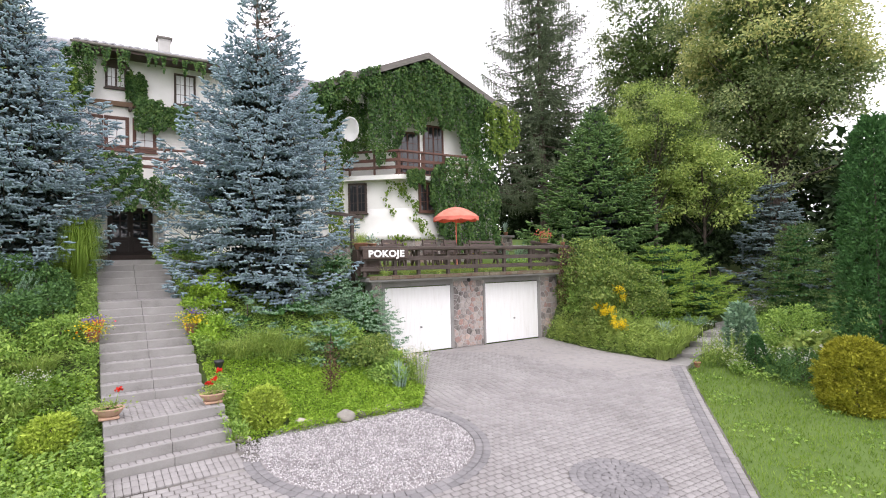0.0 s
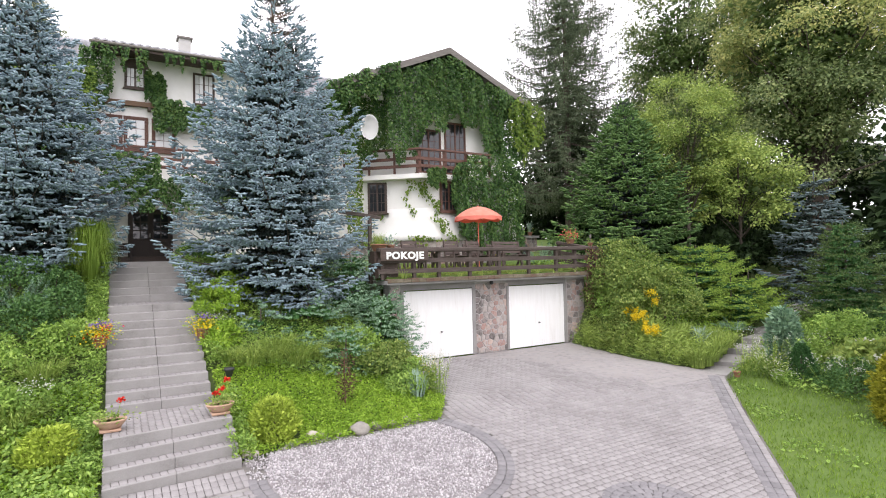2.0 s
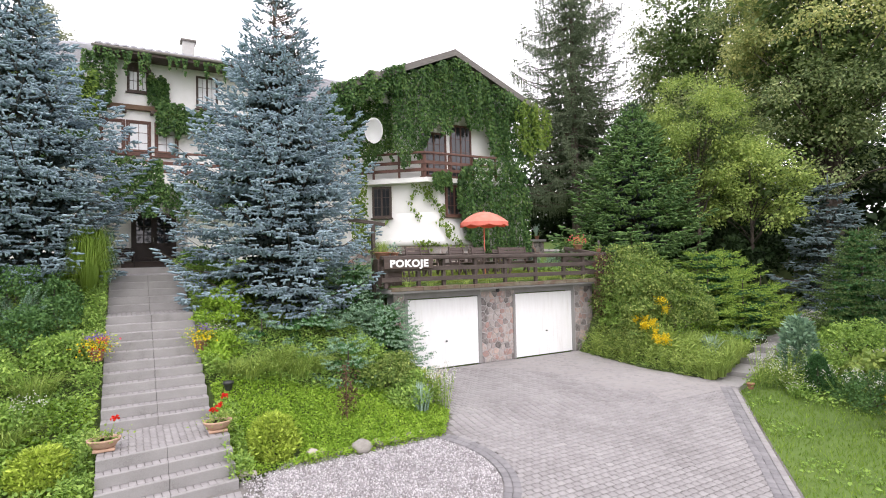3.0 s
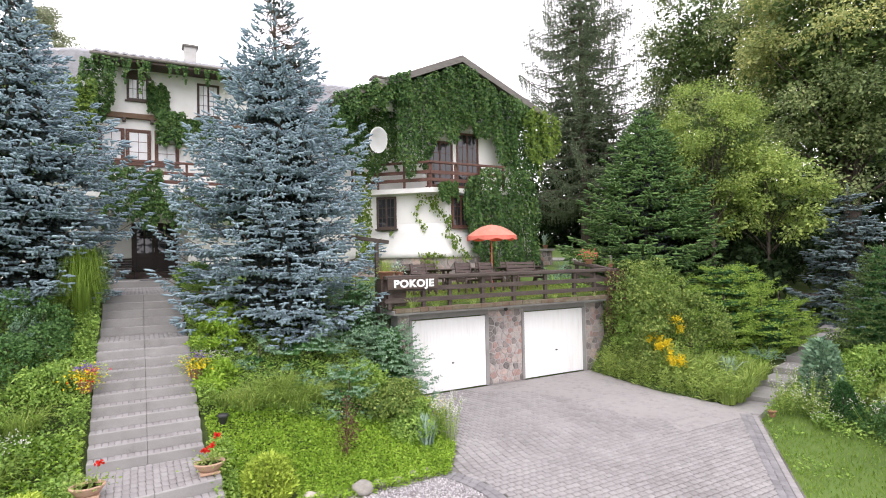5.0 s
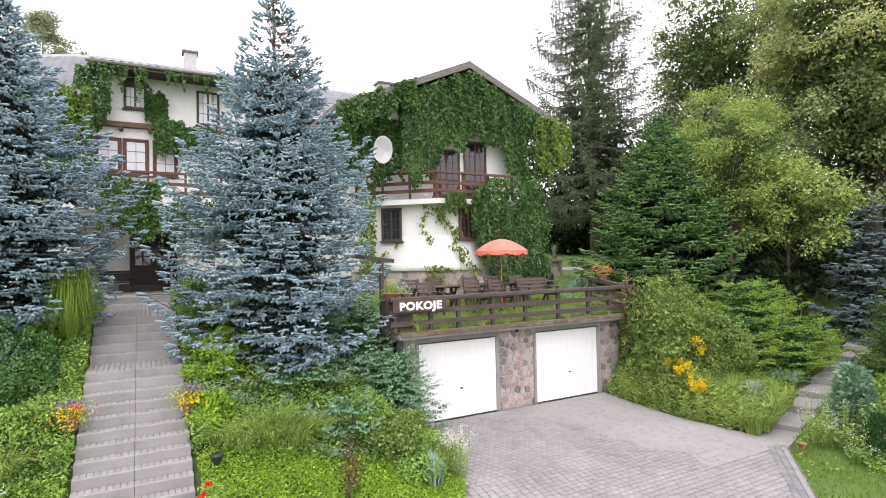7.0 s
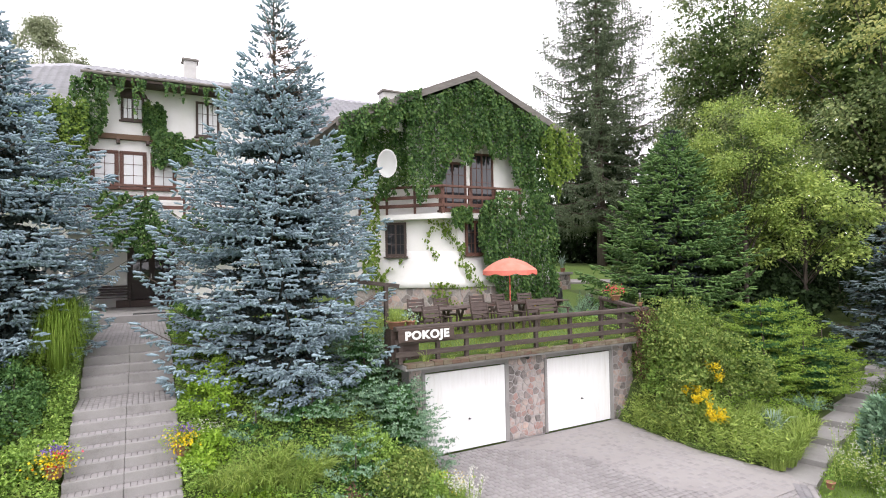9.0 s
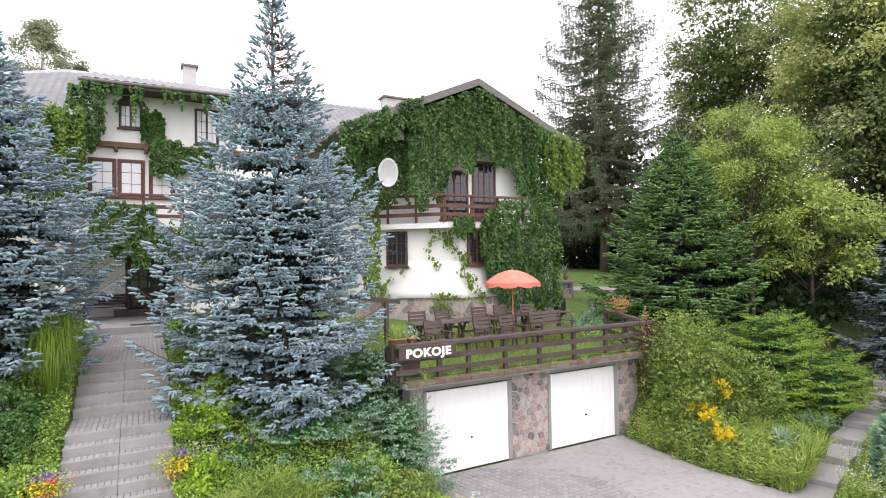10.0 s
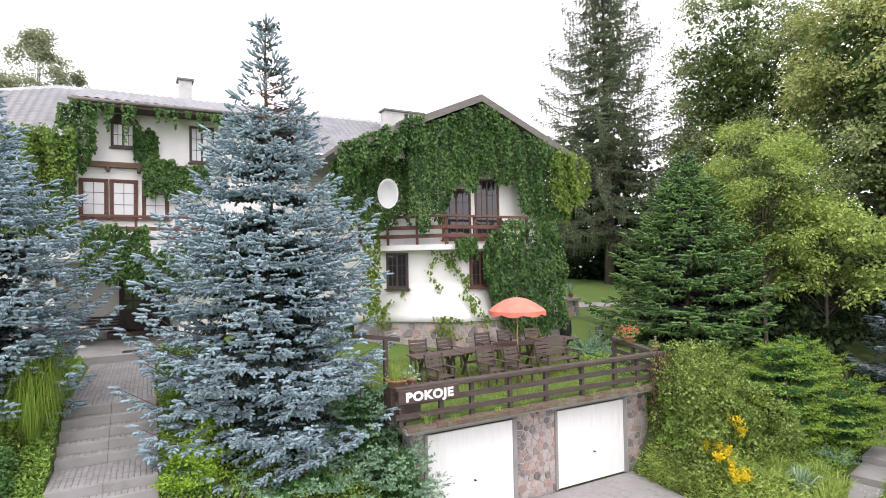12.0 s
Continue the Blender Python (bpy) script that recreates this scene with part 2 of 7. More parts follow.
def ground_z(x, y):
    """Height of the ground: a drive that falls away from the garage, a planted bank on both sides, the lawns above."""
    x, y = np.asarray(x, float), np.asarray(y, float)
    zd = 0.09 * np.clip(y, -16, 0)
    hl = np.interp(y, [-4.6, -3.9, -2.6, 1.3, 3.0, 8, 14, 40], [-0.42, -0.3, 0.1, 1.95, 2.85, 3.15, 3.5, 5.0])
    xl = np.interp(y, [-4.4, -3.4, 0.0, 0.2], [-5.3, -4.55, -4.25, -4.15])
    z = zd + sstep((xl - x) / 1.3) * np.maximum(hl - zd, 0)
    east = (x - 3.55) * 0.646 - (y + 5.12) * 0.763
    xr = np.interp(y, [-4.6, -2.5, -0.2], [3.7, 2.8, 2.75])
    rise = 0.125 * np.clip(x - 3.4, 0, 12) * sstep((y + 8.5) / 4) + 0.03 * np.clip(east, 0, 20) * sstep((-y - 4) / 3)
    hb = np.interp(y, [-4.2, -1.6, 1.5, 7, 16, 40], [-0.38, 0.75, 2.45, 3.2, 4.4, 5.5])
    bank = sstep((x - xr) / 1.1) * np.clip((y + 4.4) / 0.8, 0, 1)
    z = z + np.where(x > 0, np.maximum(rise, bank * np.maximum(hb - zd, 0)), 0)
    z = np.where((y < -4.55) & (x < xl), np.minimum(z, zd + 0.25 * sstep((-10.9 - x) / 3)), z)
    yard = np.interp(y, [0.14, 0.5, 1.3, 5, 7.5, 14, 40], [0, 2.5, 2.69, 2.72, 3.1, 3.6, 5.0])
    z = np.where((x > -4.2) & (x < 3.9) & (y > 0.14), np.maximum(yard, z), z)
    return z


def on_path(x, y):
    return (x > 3.4) & (x < 15.4) & (np.abs(y - np.interp(x, [p[0] for p in PATH_LINE], [p[1] for p in PATH_LINE])) < 0.42)


def lines(lo, hi, step, extra=()):
    near = list(np.arange(lo, hi + 1e-6, step))
    far = [lo - s for s in (1, 2.5, 5, 9, 15, 25, 45, 80, 150, 300, 700, 1500)] + [hi + s for s in (1, 2.5, 5, 9, 15, 25, 45, 80, 150, 300, 700, 1500)]
    return np.array(sorted(set(np.round(near + far + list(extra), 3))))


def drive_left(y):
    return np.interp(y, [-14, -6.5, -5.0, -4.6, -4.35, -3.4, 0.0], [-12.6, -11.6, -11.3, -11.3, -5.2, -4.5, -4.0])


def drive_right(y):
    return np.interp(y, [-14, -10.12, -9.04, -7.5, -5.12, -4.44, -2.5, -0.2, 0], [-6.9, -2.36, -1.11, 0.7, 3.55, 3.66, 2.85, 2.6, 2.6])


# the stairs: four steps, a landing, eleven steps, a landing, five steps
SX0, SX1 = -11.22, -9.36
STEPS = []
step_z, step_y = -0.46, -4.9
for count, rise, going, rest in ((4, 0.165, 0.29, 1.63), (11, 0.168, 0.318, 1.3), (5, 0.185, 0.33, 6.4)):
    for i in range(count):
        step_z += rise
        nxt = step_y + (going if i < count - 1 else rest)
        STEPS.append((step_y, nxt, step_z, rise))
        step_y = nxt

PATH_LINE = [(3.5, -4.8, -0.44), (4.75, -4.4, -0.3)] + [(4.9 + 1.25 * k, -4.3 + 0.267 * k, -0.3 + 0.19 * k) for k in range(1, 7)] + [(14.2, -2.1, 1.0), (15.2, -1.2, 1.05)]
GX, GY = lines(-20, 26, 0.33, (-4.25, -4.15, 3.65, 3.85)), lines(-20, 28, 0.33, (0.1, 0.15, 0.45, 0.55))
gx, gy = np.meshgrid(GX, GY)
gz = ground_z(gx, gy) - 0.03
paved = (gy < 0.12) & (gy > -14) & (gx > drive_left(gy) - 0.02) & (gx < drive_right(gy) + 0.02)
paved |= (gy < -4.1) & (gy > -8) & (gx > -11) & (gx < -4)
gz = np.where(paved, 0.09 * gy - 0.12, gz)
walk_z = np.interp(gx, [p[0] for p in PATH_LINE], [p[2] for p in PATH_LINE])
walk_y = np.interp(gx, [p[0] for p in PATH_LINE], [p[1] for p in PATH_LINE])
gz = np.where((gx > 3.4) & (gx < 15.3) & (np.abs(gy - walk_y) < 1.6), gz + (walk_z - 0.19 - gz) * sstep((1.25 - np.abs(gy - walk_y)) / 0.7), gz)
under = np.interp(gy, [s[0] for s in STEPS], [s[2] for s in STEPS]) - 0.35
gz = np.where((gx > -13.6) & (gx < -8.3) & (gy > 9.6) & (gy < 15.6), np.minimum(gz, 2.9), gz)
gz = np.where((gx > SX0 - 0.12) & (gx < SX1 + 0.12) & (gy > -5) & (gy < 12.3), np.minimum(gz, under), gz)
gi = np.arange(gx.size).reshape(gx.shape)
gf = np.stack([gi[:-1, :-1], gi[:-1, 1:], gi[1:, 1:], gi[1:, :-1]], -1).reshape(-1, 4)
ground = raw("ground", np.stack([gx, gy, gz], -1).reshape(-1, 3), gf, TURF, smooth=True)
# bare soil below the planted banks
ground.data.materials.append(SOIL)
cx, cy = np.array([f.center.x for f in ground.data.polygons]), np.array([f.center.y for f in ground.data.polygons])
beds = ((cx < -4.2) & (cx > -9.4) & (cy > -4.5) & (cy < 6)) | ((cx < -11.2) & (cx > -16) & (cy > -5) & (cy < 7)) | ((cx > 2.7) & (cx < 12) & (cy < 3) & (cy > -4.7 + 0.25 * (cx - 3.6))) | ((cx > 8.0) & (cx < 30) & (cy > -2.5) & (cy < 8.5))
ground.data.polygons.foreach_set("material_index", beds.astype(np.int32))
tagged(ground, "sloping garden ground of mown grass and planted banks", "ground", kind="structure")

# ---- drive ----
GRAVEL_C, GRAVEL_R, RING_R = (-7.0, -5.5), 1.95, 2.27
COVER_C, COVER_R = (-4.1, -8.85), 0.78


def on_plan(px, py, pz=0.0):
    return (px, py, 0.09 * py + pz)


def slab_mesh(name, rows, mat, z):
    v, f = [], []
    for y, x0, x1 in rows:
        for k in range(13):
            v.append(on_plan(x0 + (x1 - x0) * k / 12, y, z))
    for i in range(len(rows) - 1):
        for k in range(12):
            a = i * 13 + k
            f.append((a, a + 1, a + 14, a + 13))
    return raw(name, v, f, mat, smooth=True)


ys = [-14, -12, -10.12, -9.04, -7.5, -6.3, -5.12, -4.6, -4.2, -3.4, -2.5, -1.2, 0.02]
road = slab_mesh("road", [(y, float(drive_left(y)) - 0.1, float(drive_right(y)) + 0.1) for y in ys], JOINT, -0.022)
tagged(road, "grey paved drive in front of the garage doors", "driveway", kind="structure")


def paver_mesh(name, w, d, h=0.03):
    """One paving block with a chamfered top."""
    c = 0.008
    v = [(sx * w / 2, sy * d / 2, -h) for sx, sy in ((-1, -1), (1, -1), (1, 1), (-1, 1))]
    v += [(sx * w / 2, sy * d / 2, -c * 0.7) for sx, sy in ((-1, -1), (1, -1), (1, 1), (-1, 1))]
    v += [(sx * (w / 2 - c), sy * (d / 2 - c), 0) for sx, sy in ((-1, -1), (1, -1), (1, 1), (-1, 1))]
    f = [(i, (i + 1) % 4, 4 + (i + 1) % 4, 4 + i) for i in range(4)] + [(4 + i, 4 + (i + 1) % 4, 8 + (i + 1) % 4, 8 + i) for i in range(4)] + [(8, 9, 10, 11)]
    return np.array(v), np.array(f)


def lay(name, spots, w, d, mat, parent, slope=0.09):
    """Many paving blocks in one mesh: spots are rows of x, y, z and turn."""
    v0, f0 = paver_mesh(name, w, d)
    vs, fs = [], []
    for i, (x, y, z, a) in enumerate(spots):
        c, s = math.cos(a), math.sin(a)
        q = v0.copy()
        q[:, 0], q[:, 1] = v0[:, 0] * c - v0[:, 1] * s + x, v0[:, 0] * s + v0[:, 1] * c + y
        q[:, 2] = v0[:, 2] + z + slope * (q[:, 1] - y)
        vs.append(q)
        fs.append(f0 + 12 * i)
    return raw(name, np.concatenate(vs), np.concatenate(fs), mat, parent)


PW, PD = 0.17, 0.135
near_spots, far_spots = [], []
row = 0
yy = -0.08
while yy > -13.5:
    x0, x1 = float(drive_left(yy)), float(drive_right(yy))
    xx = x0 + (PW / 2 if row % 2 else PW)
    while xx < (x1 - 0.42 if yy < -5.1 else x1 + 0.02):
        dg, dc = math.hypot(xx - GRAVEL_C[0], yy - GRAVEL_C[1]), math.hypot(xx - COVER_C[0], yy - COVER_C[1])
        stairs_foot = xx < -9.15 and yy > -5.52
        if dg > RING_R - 0.03 and dc > COVER_R - 0.02 and not stairs_foot and not (xx < -5.0 and yy > -4.3 and dg < 4):
            spot = (xx, yy, 0.09 * yy + R.uniform(-0.003, 0.003), R.uniform(-0.012, 0.012))
            (near_spots if -5.2 < xx < -2.0 and -10.0 < yy < -7.4 else far_spots).append(spot)
        xx += PW
    row += 1
    yy -= PD
far_spots += near_spots[300:]
near_spots = near_spots[:300]
far_pavers = lay("pavers", far_spots, PW - 0.017, PD - 0.017, PAVER, road)
far_pavers["kind"] = "stuff"

# fine sand that fills the joints on the garage side and at the mouth of the path
sand_v, sand_f = [], []
for i_, y in enumerate(np.linspace(-5.0, -0.05, 24)):
    xr_ = float(drive_right(y)) + 0.02
    xl_ = 1.1 - 0.4 * (y + 5.0) + 0.5 * noise.noise(Vector((y * 1.3, 0, 4))) - 1.5 * max(0, y + 1.0)
    for k in range(9):
        x = xl_ + (xr_ - xl_) * k / 8
        sand_v.append(on_plan(x, y, -0.0005 + 0.0025 * noise.noise(Vector((x * 1.5, y * 1.5, 2)))))
        if i_ and k:
            o = i_ * 9 + k
            sand_f.append((o - 10, o - 9, o, o - 1))
tagged(raw("joint_sand", sand_v, sand_f, SAND, road, smooth=True), kind="stuff")

# the round gravel bed, its double ring of dark blocks, and the round inlay
ring_spots = []
for rr, n in ((RING_R - 0.075, 78), (RING_R - 0.22, 72)):
    for k in range(n):
        a = k * math.tau / n + (0.04 if rr < RING_R - 0.1 else 0)
        x, y = GRAVEL_C[0] + rr * math.cos(a), GRAVEL_C[1] + rr * math.sin(a)
        if y < -4.25 and not (x < -7.0 and y > -5.25):
            ring_spots.append((x, y, 0.09 * y + 0.008, a + math.pi / 2))
lay("ring_paver", ring_spots, 0.165, 0.135, PAVER_DARK, road)["kind"] = "stuff"
inlay = []
for i, rr in enumerate((0.07, 0.2, 0.33, 0.46, 0.59, 0.72)):
    n = max(4, int(math.tau * rr / 0.135))
    for k in range(n):
        a = k * math.tau / n + i * 0.3
        inlay.append((COVER_C[0] + rr * math.cos(a), COVER_C[1] + rr * math.sin(a), 0.09 * (COVER_C[1] + rr * math.sin(a)) + 0.003, a + math.pi / 2))
lay("inlay_paver", inlay, 0.128, 0.126, PAVER_DARK, road)["kind"] = "stuff"

# edging of the lawn side: one row of dark blocks and one of pale ones
edge_spots, pale_spots = [], []
pts = [(3.55, -5.12), (0.7, -7.5), (-1.11, -9.04), (-2.36, -10.12), (-6.9, -14)]
for (ax, ay), (bx, by) in zip(pts, pts[1:]):
    ln = math.hypot(bx - ax, by - ay)
    ux, uy = (bx - ax) / ln, (by - ay) / ln
    for k in range(round(ln / 0.2)):
        s = (k + 0.5) * ln / round(ln / 0.2)
        a = math.atan2(uy, ux)
        edge_spots.append((ax + ux * s + uy * 0.2, ay + uy * s - ux * 0.2, 0.09 * (ay + uy * s - ux * 0.2) + 0.009, a))
        edge_spots.append((ax + ux * s + uy * 0.345, ay + uy * s - ux * 0.345, 0.09 * (ay + uy * s - ux * 0.345) + 0.008, a))
        pale_spots.append((ax + ux * s + uy * 0.06, ay + uy * s - ux * 0.06, 0.09 * (ay + uy * s - ux * 0.06) + 0.009, a))
lay("edge_paver", edge_spots, 0.19, 0.14, PAVER_DARK, road)["kind"] = "stuff"
lay("border_paver", pale_spots, 0.19, 0.12, PAVER, road)["kind"] = "stuff"

# gravel
gp = []
while len(gp) < 10000:
    a, r = R.uniform(0, math.tau), GRAVEL_R * math.sqrt(R.random())
    x, y = GRAVEL_C[0] + r * math.cos(a), GRAVEL_C[1] + r * math.sin(a)
    if R.random() < 0.06:
        x, y = R.uniform(-9.2, -8.2), R.uniform(-5.3, -4.3)
    if y < -4.22 + 0.12 * math.sin(x * 3) and not (x < -9.15 and y > -4.9):
        gp.append((x, y))
gp = np.array(gp)
octa = np.array([(1, 0, 0), (-1, 0, 0), (0, 1, 0), (0, -1, 0), (0, 0, 1), (0, 0, -1)], float)
octf = np.array([(0, 2, 4), (2, 1, 4), (1, 3, 4), (3, 0, 4), (2, 0, 5), (1, 2, 5), (3, 1, 5), (0, 3, 5)])
rot = RN.normal(size=(len(gp), 3, 3))
rot = np.linalg.qr(rot)[0]
size = RN.uniform(0.011, 0.026, (len(gp), 1, 3))
gv = np.einsum("nij,kj->nki", rot, octa) * size
gv[:, :, 0] += gp[:, :1]
gv[:, :, 1] += gp[:, 1:]
gv[:, :, 2] += 0.09 * gp[:, 1:] - 0.012 + RN.uniform(0, 0.018, (len(gp), 1))
gravel = raw("gravel", gv.reshape(-1, 3), (octf[None] + 6 * np.arange(len(gp))[:, None, None]).reshape(-1, 3), PEBBLE)
tagged(gravel, "bed of loose white and grey gravel stones", "gravel", kind="stuff")
bed = bmesh.new()
vb = [bed.verts.new(on_plan(GRAVEL_C[0] + (GRAVEL_R + 0.02) * math.cos(k * math.tau / 48), GRAVEL_C[1] + (GRAVEL_R + 0.02) * math.sin(k * math.tau / 48), -0.012)) for k in range(48)]
bed.faces.new(vb)
tagged(part("gravel_bed", bed, PEBBLE), "packed round bed under the white gravel", "gravel bed", kind="structure")

# ---- stairs ----
stairs = empty("stairs", (SX0 + SX1) / 2, -1, 0)
tagged(stairs, "long garden stairs with concrete nosings and brick-paved treads", "stairs", kind="structure")


def tread(y0, y1, z, rz, x1=SX1, skew=0.0):
    """One step: a concrete kerb in front and a row of pavers behind it; skew turns its front out of the square."""
    x0 = SX0
    shear = Matrix(((1, 0, 0, 0), (skew, 1, 0, -skew * x0), (0, 0, 1, 0), (0, 0, 0, 1)))
    bm = bmesh.new()
    for k in range(2):
        a, b = x0 + (x1 - x0) * k / 2, x0 + (x1 - x0) * (k + 1) / 2
        box(bm, a + 0.0015, y0, z - rz - 0.25, b - 0.0015, y0 + 0.08, z, shear, bevel=0.012)
    part("nosing", bm, CONCRETE, stairs)
    block("tread_bed", x0, y0 + 0.075, z - rz - 0.3, x1, y1 + 0.02, z - 0.02, JOINT, stairs, bevel=0, m=shear)
    spots = []
    d = y1 - y0 - 0.09
    rows = max(1, round(d / 0.21))
    for r_ in range(rows):
        for k in range(18):
            w = (x1 - x0) / 18
            sx = x0 + w * (k + 0.5)
            spots.append((sx, y0 + 0.09 + d * (r_ + 0.5) / rows + skew * (sx - x0), z - 0.004 + R.uniform(-0.004, 0.003), R.uniform(-0.01, 0.01) + skew * 0.6))
    lay("tread_pavers", spots, (x1 - x0) / 18 - 0.008, d / rows - 0.008, PAVER, stairs, 0.0)["kind"] = "stuff"


for i, s in enumerate(STEPS):
    tread(*s, *((-9.22, 0.12) if i < 4 else ()))
# apron of small pavers at the foot
apron = [(SX0 + 0.111 * (k + 0.5), y + 0.08 * k / 18, 0.09 * y + 0.012, 0.0) for y in (-5.4, -5.19, -4.98) for k in range(18)]
lay("apron_pavers", apron, 0.103, 0.202, PAVER, road)["kind"] = "stuff"

# ---- garage and terrace ----
GD = [(-3.82, -1.42), (0.03, 2.43)]
garage = empty("garage", -0.6, 0.3, 0)
tagged(garage, "field-stone garage with two white doors under a terrace", "garage")
GX0, GX1, GTOP = -4.25, 3.45, 2.3


def cut(poly, nx, nz, d):
    """The part of a polygon where nx * x + nz * z <= d."""
    out = []
    for i, p in enumerate(poly):
        q = poly[(i + 1) % len(poly)]
        a, b = nx * p[0] + nz * p[1] - d, nx * q[0] + nz * q[1] - d
        if a <= 0:
            out.append(p)
        if a * b < 0:
            t = a / (a - b)
            out.append((p[0] + (q[0] - p[0]) * t, p[1] + (q[1] - p[1]) * t))
    return out


def stone_face(parent, x0, x1, z0, z1, y, size, rng, m=None):
    """A wall face of irregular field stones in mortar, each stone a piece."""
    cols, rows = max(1, round((x1 - x0) / size)), max(1, round((z1 - z0) / size))
    seeds = [(x0 + (x1 - x0) * (i + 0.5 + (0.25 if j % 2 else -0.25)) / cols + rng.uniform(-0.42, 0.42) * size, z0 + (z1 - z0) * (j + 0.5) / rows + rng.uniform(-0.38, 0.38) * size) for j in range(rows) for i in range(cols)]
    for sx, sz in seeds:
        poly = [(x0, z0), (x1, z0), (x1, z1), (x0, z1)]
        for qx, qz in seeds:
            if (qx, qz) != (sx, sz) and abs(qx - sx) < 3 * size and abs(qz - sz) < 3 * size and poly:
                nx, nz = qx - sx, qz - sz
                ln = math.hypot(nx, nz)
                poly = cut(poly, nx / ln, nz / ln, (nx * (qx + sx) / 2 + nz * (qz + sz) / 2) / ln - 0.011)
        if len(poly) < 3:
            continue
        cx, cz = sum(p[0] for p in poly) / len(poly), sum(p[1] for p in poly) / len(poly)
        ring = []
        for i, p in enumerate(poly):
            q = poly[(i + 1) % len(poly)]
            for t in (0.16, 0.5, 0.84):
                ring.append((p[0] + (q[0] - p[0]) * t + rng.uniform(-0.006, 0.006), p[1] + (q[1] - p[1]) * t + rng.uniform(-0.006, 0.006)))
        bm = bmesh.new()
        h = rng.uniform(0.01, 0.026)
        loops = []
        for sc, hh in ((1.0, -0.02), (0.97, h * 0.7), (0.84, h)):
            loops.append([bm.verts.new((cx + (p[0] - cx) * sc, y - hh, cz + (p[1] - cz) * sc)) for p in ring])
        n = len(ring)
        for l0, l1 in zip(loops, loops[1:]):
            for k in range(n):
                bm.faces.new((l0[k], l0[(k + 1) % n], l1[(k + 1) % n], l1[k]))
        bm.faces.new(loops[-1])
        if m is not None:
            bmesh.ops.transform(bm, matrix=m, verts=bm.verts)
        part("stone", bm, STONE, parent)


block("lintel", GD[0][0] - 0.09, 0.05, 2.1, GD[0][1] + 0.13, 0.5, GTOP, CONCRETE, garage, bevel=0)
block("lintel", GD[1][0] - 0.09, 0.05, 2.1, GD[1][1] + 0.13, 0.5, GTOP, CONCRETE, garage, bevel=0)
block("pier", GX0, 0.05, -0.3, GD[0][0] - 0.09, 0.5, GTOP, MORTAR, garage, bevel=0)
block("pier", GD[1][1] + 0.13, 0.05, -0.3, GX1, 3.0, GTOP, MORTAR, garage, bevel=0)
garage_wall = block("pier", GD[0][1] + 0.13, 0.05, -0.3, GD[1][0] - 0.09, 0.5, GTOP, MORTAR, garage, bevel=0)
rs = random.Random(3)
stone_face(garage_wall, GD[0][1] + 0.15, GD[1][0] - 0.02, 0.0, 2.2, 0.05, 0.19, rs)
stone_face(garage_wall, GD[1][1] + 0.2, GX1, -0.05, 2.2, 0.05, 0.19, rs)
stone_face(garage_wall, GX0, GD[0][0] - 0.1, 0.0, 2.2, 0.05, 0.2, rs)


def garage_door(x0, x1):
    """A ribbed up-and-over door of white sheet steel with a small handle."""
    bm = bmesh.new()
    prof = []
    n = 26
    w = (x1 - x0) / n
    for k in range(n):
        a = x0 + k * w
        prof += [(a, 0.019), (a + 0.004, 0.016), (a + w - 0.004, 0.016)]
    prof.append((x1, 0.022))
    lo_, hi_ = [bm.verts.new((x, y, 0.03)) for x, y in prof], [bm.verts.new((x, y, 2.07)) for x, y in prof]
    for k in range(len(prof) - 1):
        bm.faces.new((lo_[k], lo_[k + 1], hi_[k + 1], hi_[k]))
    bc = [bm.verts.new((x, 0.06, z)) for x, z in ((x0, 0.03), (x1, 0.03), (x1, 2.07), (x0, 2.07))]
    bm.faces.new(bc[::-1])
    bm.faces.new((lo_[0], hi_[0], bc[3], bc[0]))
    bm.faces.new((lo_[-1], bc[1], bc[2], hi_[-1]))
    bm.faces.new([bc[0], bc[1]] + lo_[::-1])
    bm.faces.new([bc[2], bc[3]] + hi_)
    d = part("garage_door", bm, DOOR_WHITE, garage, "white painted ribbed steel garage door, closed")
    hx = (x0 + x1) / 2 + 0.05
    h = bmesh.new()
    box(h, hx - 0.02, -0.03, 0.78, hx + 0.02, 0.012, 0.82, bevel=0.006)
    box(h, hx - 0.035, -0.045, 0.79, hx + 0.035, -0.03, 0.81, bevel=0.005)
    part("handle", h, BLACK, d, "small black handle")
    block("door_jamb", x0 - 0.09, 0.0, 0.0, x0 - 0.004, 0.09, 2.1, CONCRETE, garage, "grey concrete jamb", 0.006)
    block("door_jamb", x1 + 0.004, 0.0, 0.0, x1 + 0.13, 0.09, 2.1, CONCRETE, garage, "grey concrete jamb", 0.006)


for a, b in GD:
    garage_door(a, b)
roof = bmesh.new()
box(roof, GX0 - 0.3, -0.42, GTOP, GX1 + 0.35, 0.9, GTOP + 0.12, bevel=0.01)
part("roof_slab", roof, CONCRETE, garage, "concrete slab with a weathered front edge")
edge = bmesh.new()
for k in range(33):
    a = GX0 - 0.28 + k * 0.244
    box(edge, a, -0.47 + rs.uniform(-0.012, 0.012), GTOP + 0.06, a + 0.241, -0.2, GTOP + 0.17 + rs.uniform(-0.012, 0.012), bevel=0.012)
part("brick_edge", edge, surface("weathered_brick_edge", [(0.25, (0.04, 0.03, 0.022)), (0.42, (0.13, 0.075, 0.055)), (0.55, (0.13, 0.115, 0.075)), (0.75, (0.27, 0.22, 0.18))], 3.5, 40, 0.9, 0.7, island=0.05, stretch=(1, 4, 4)), garage, "mossy brick edging")

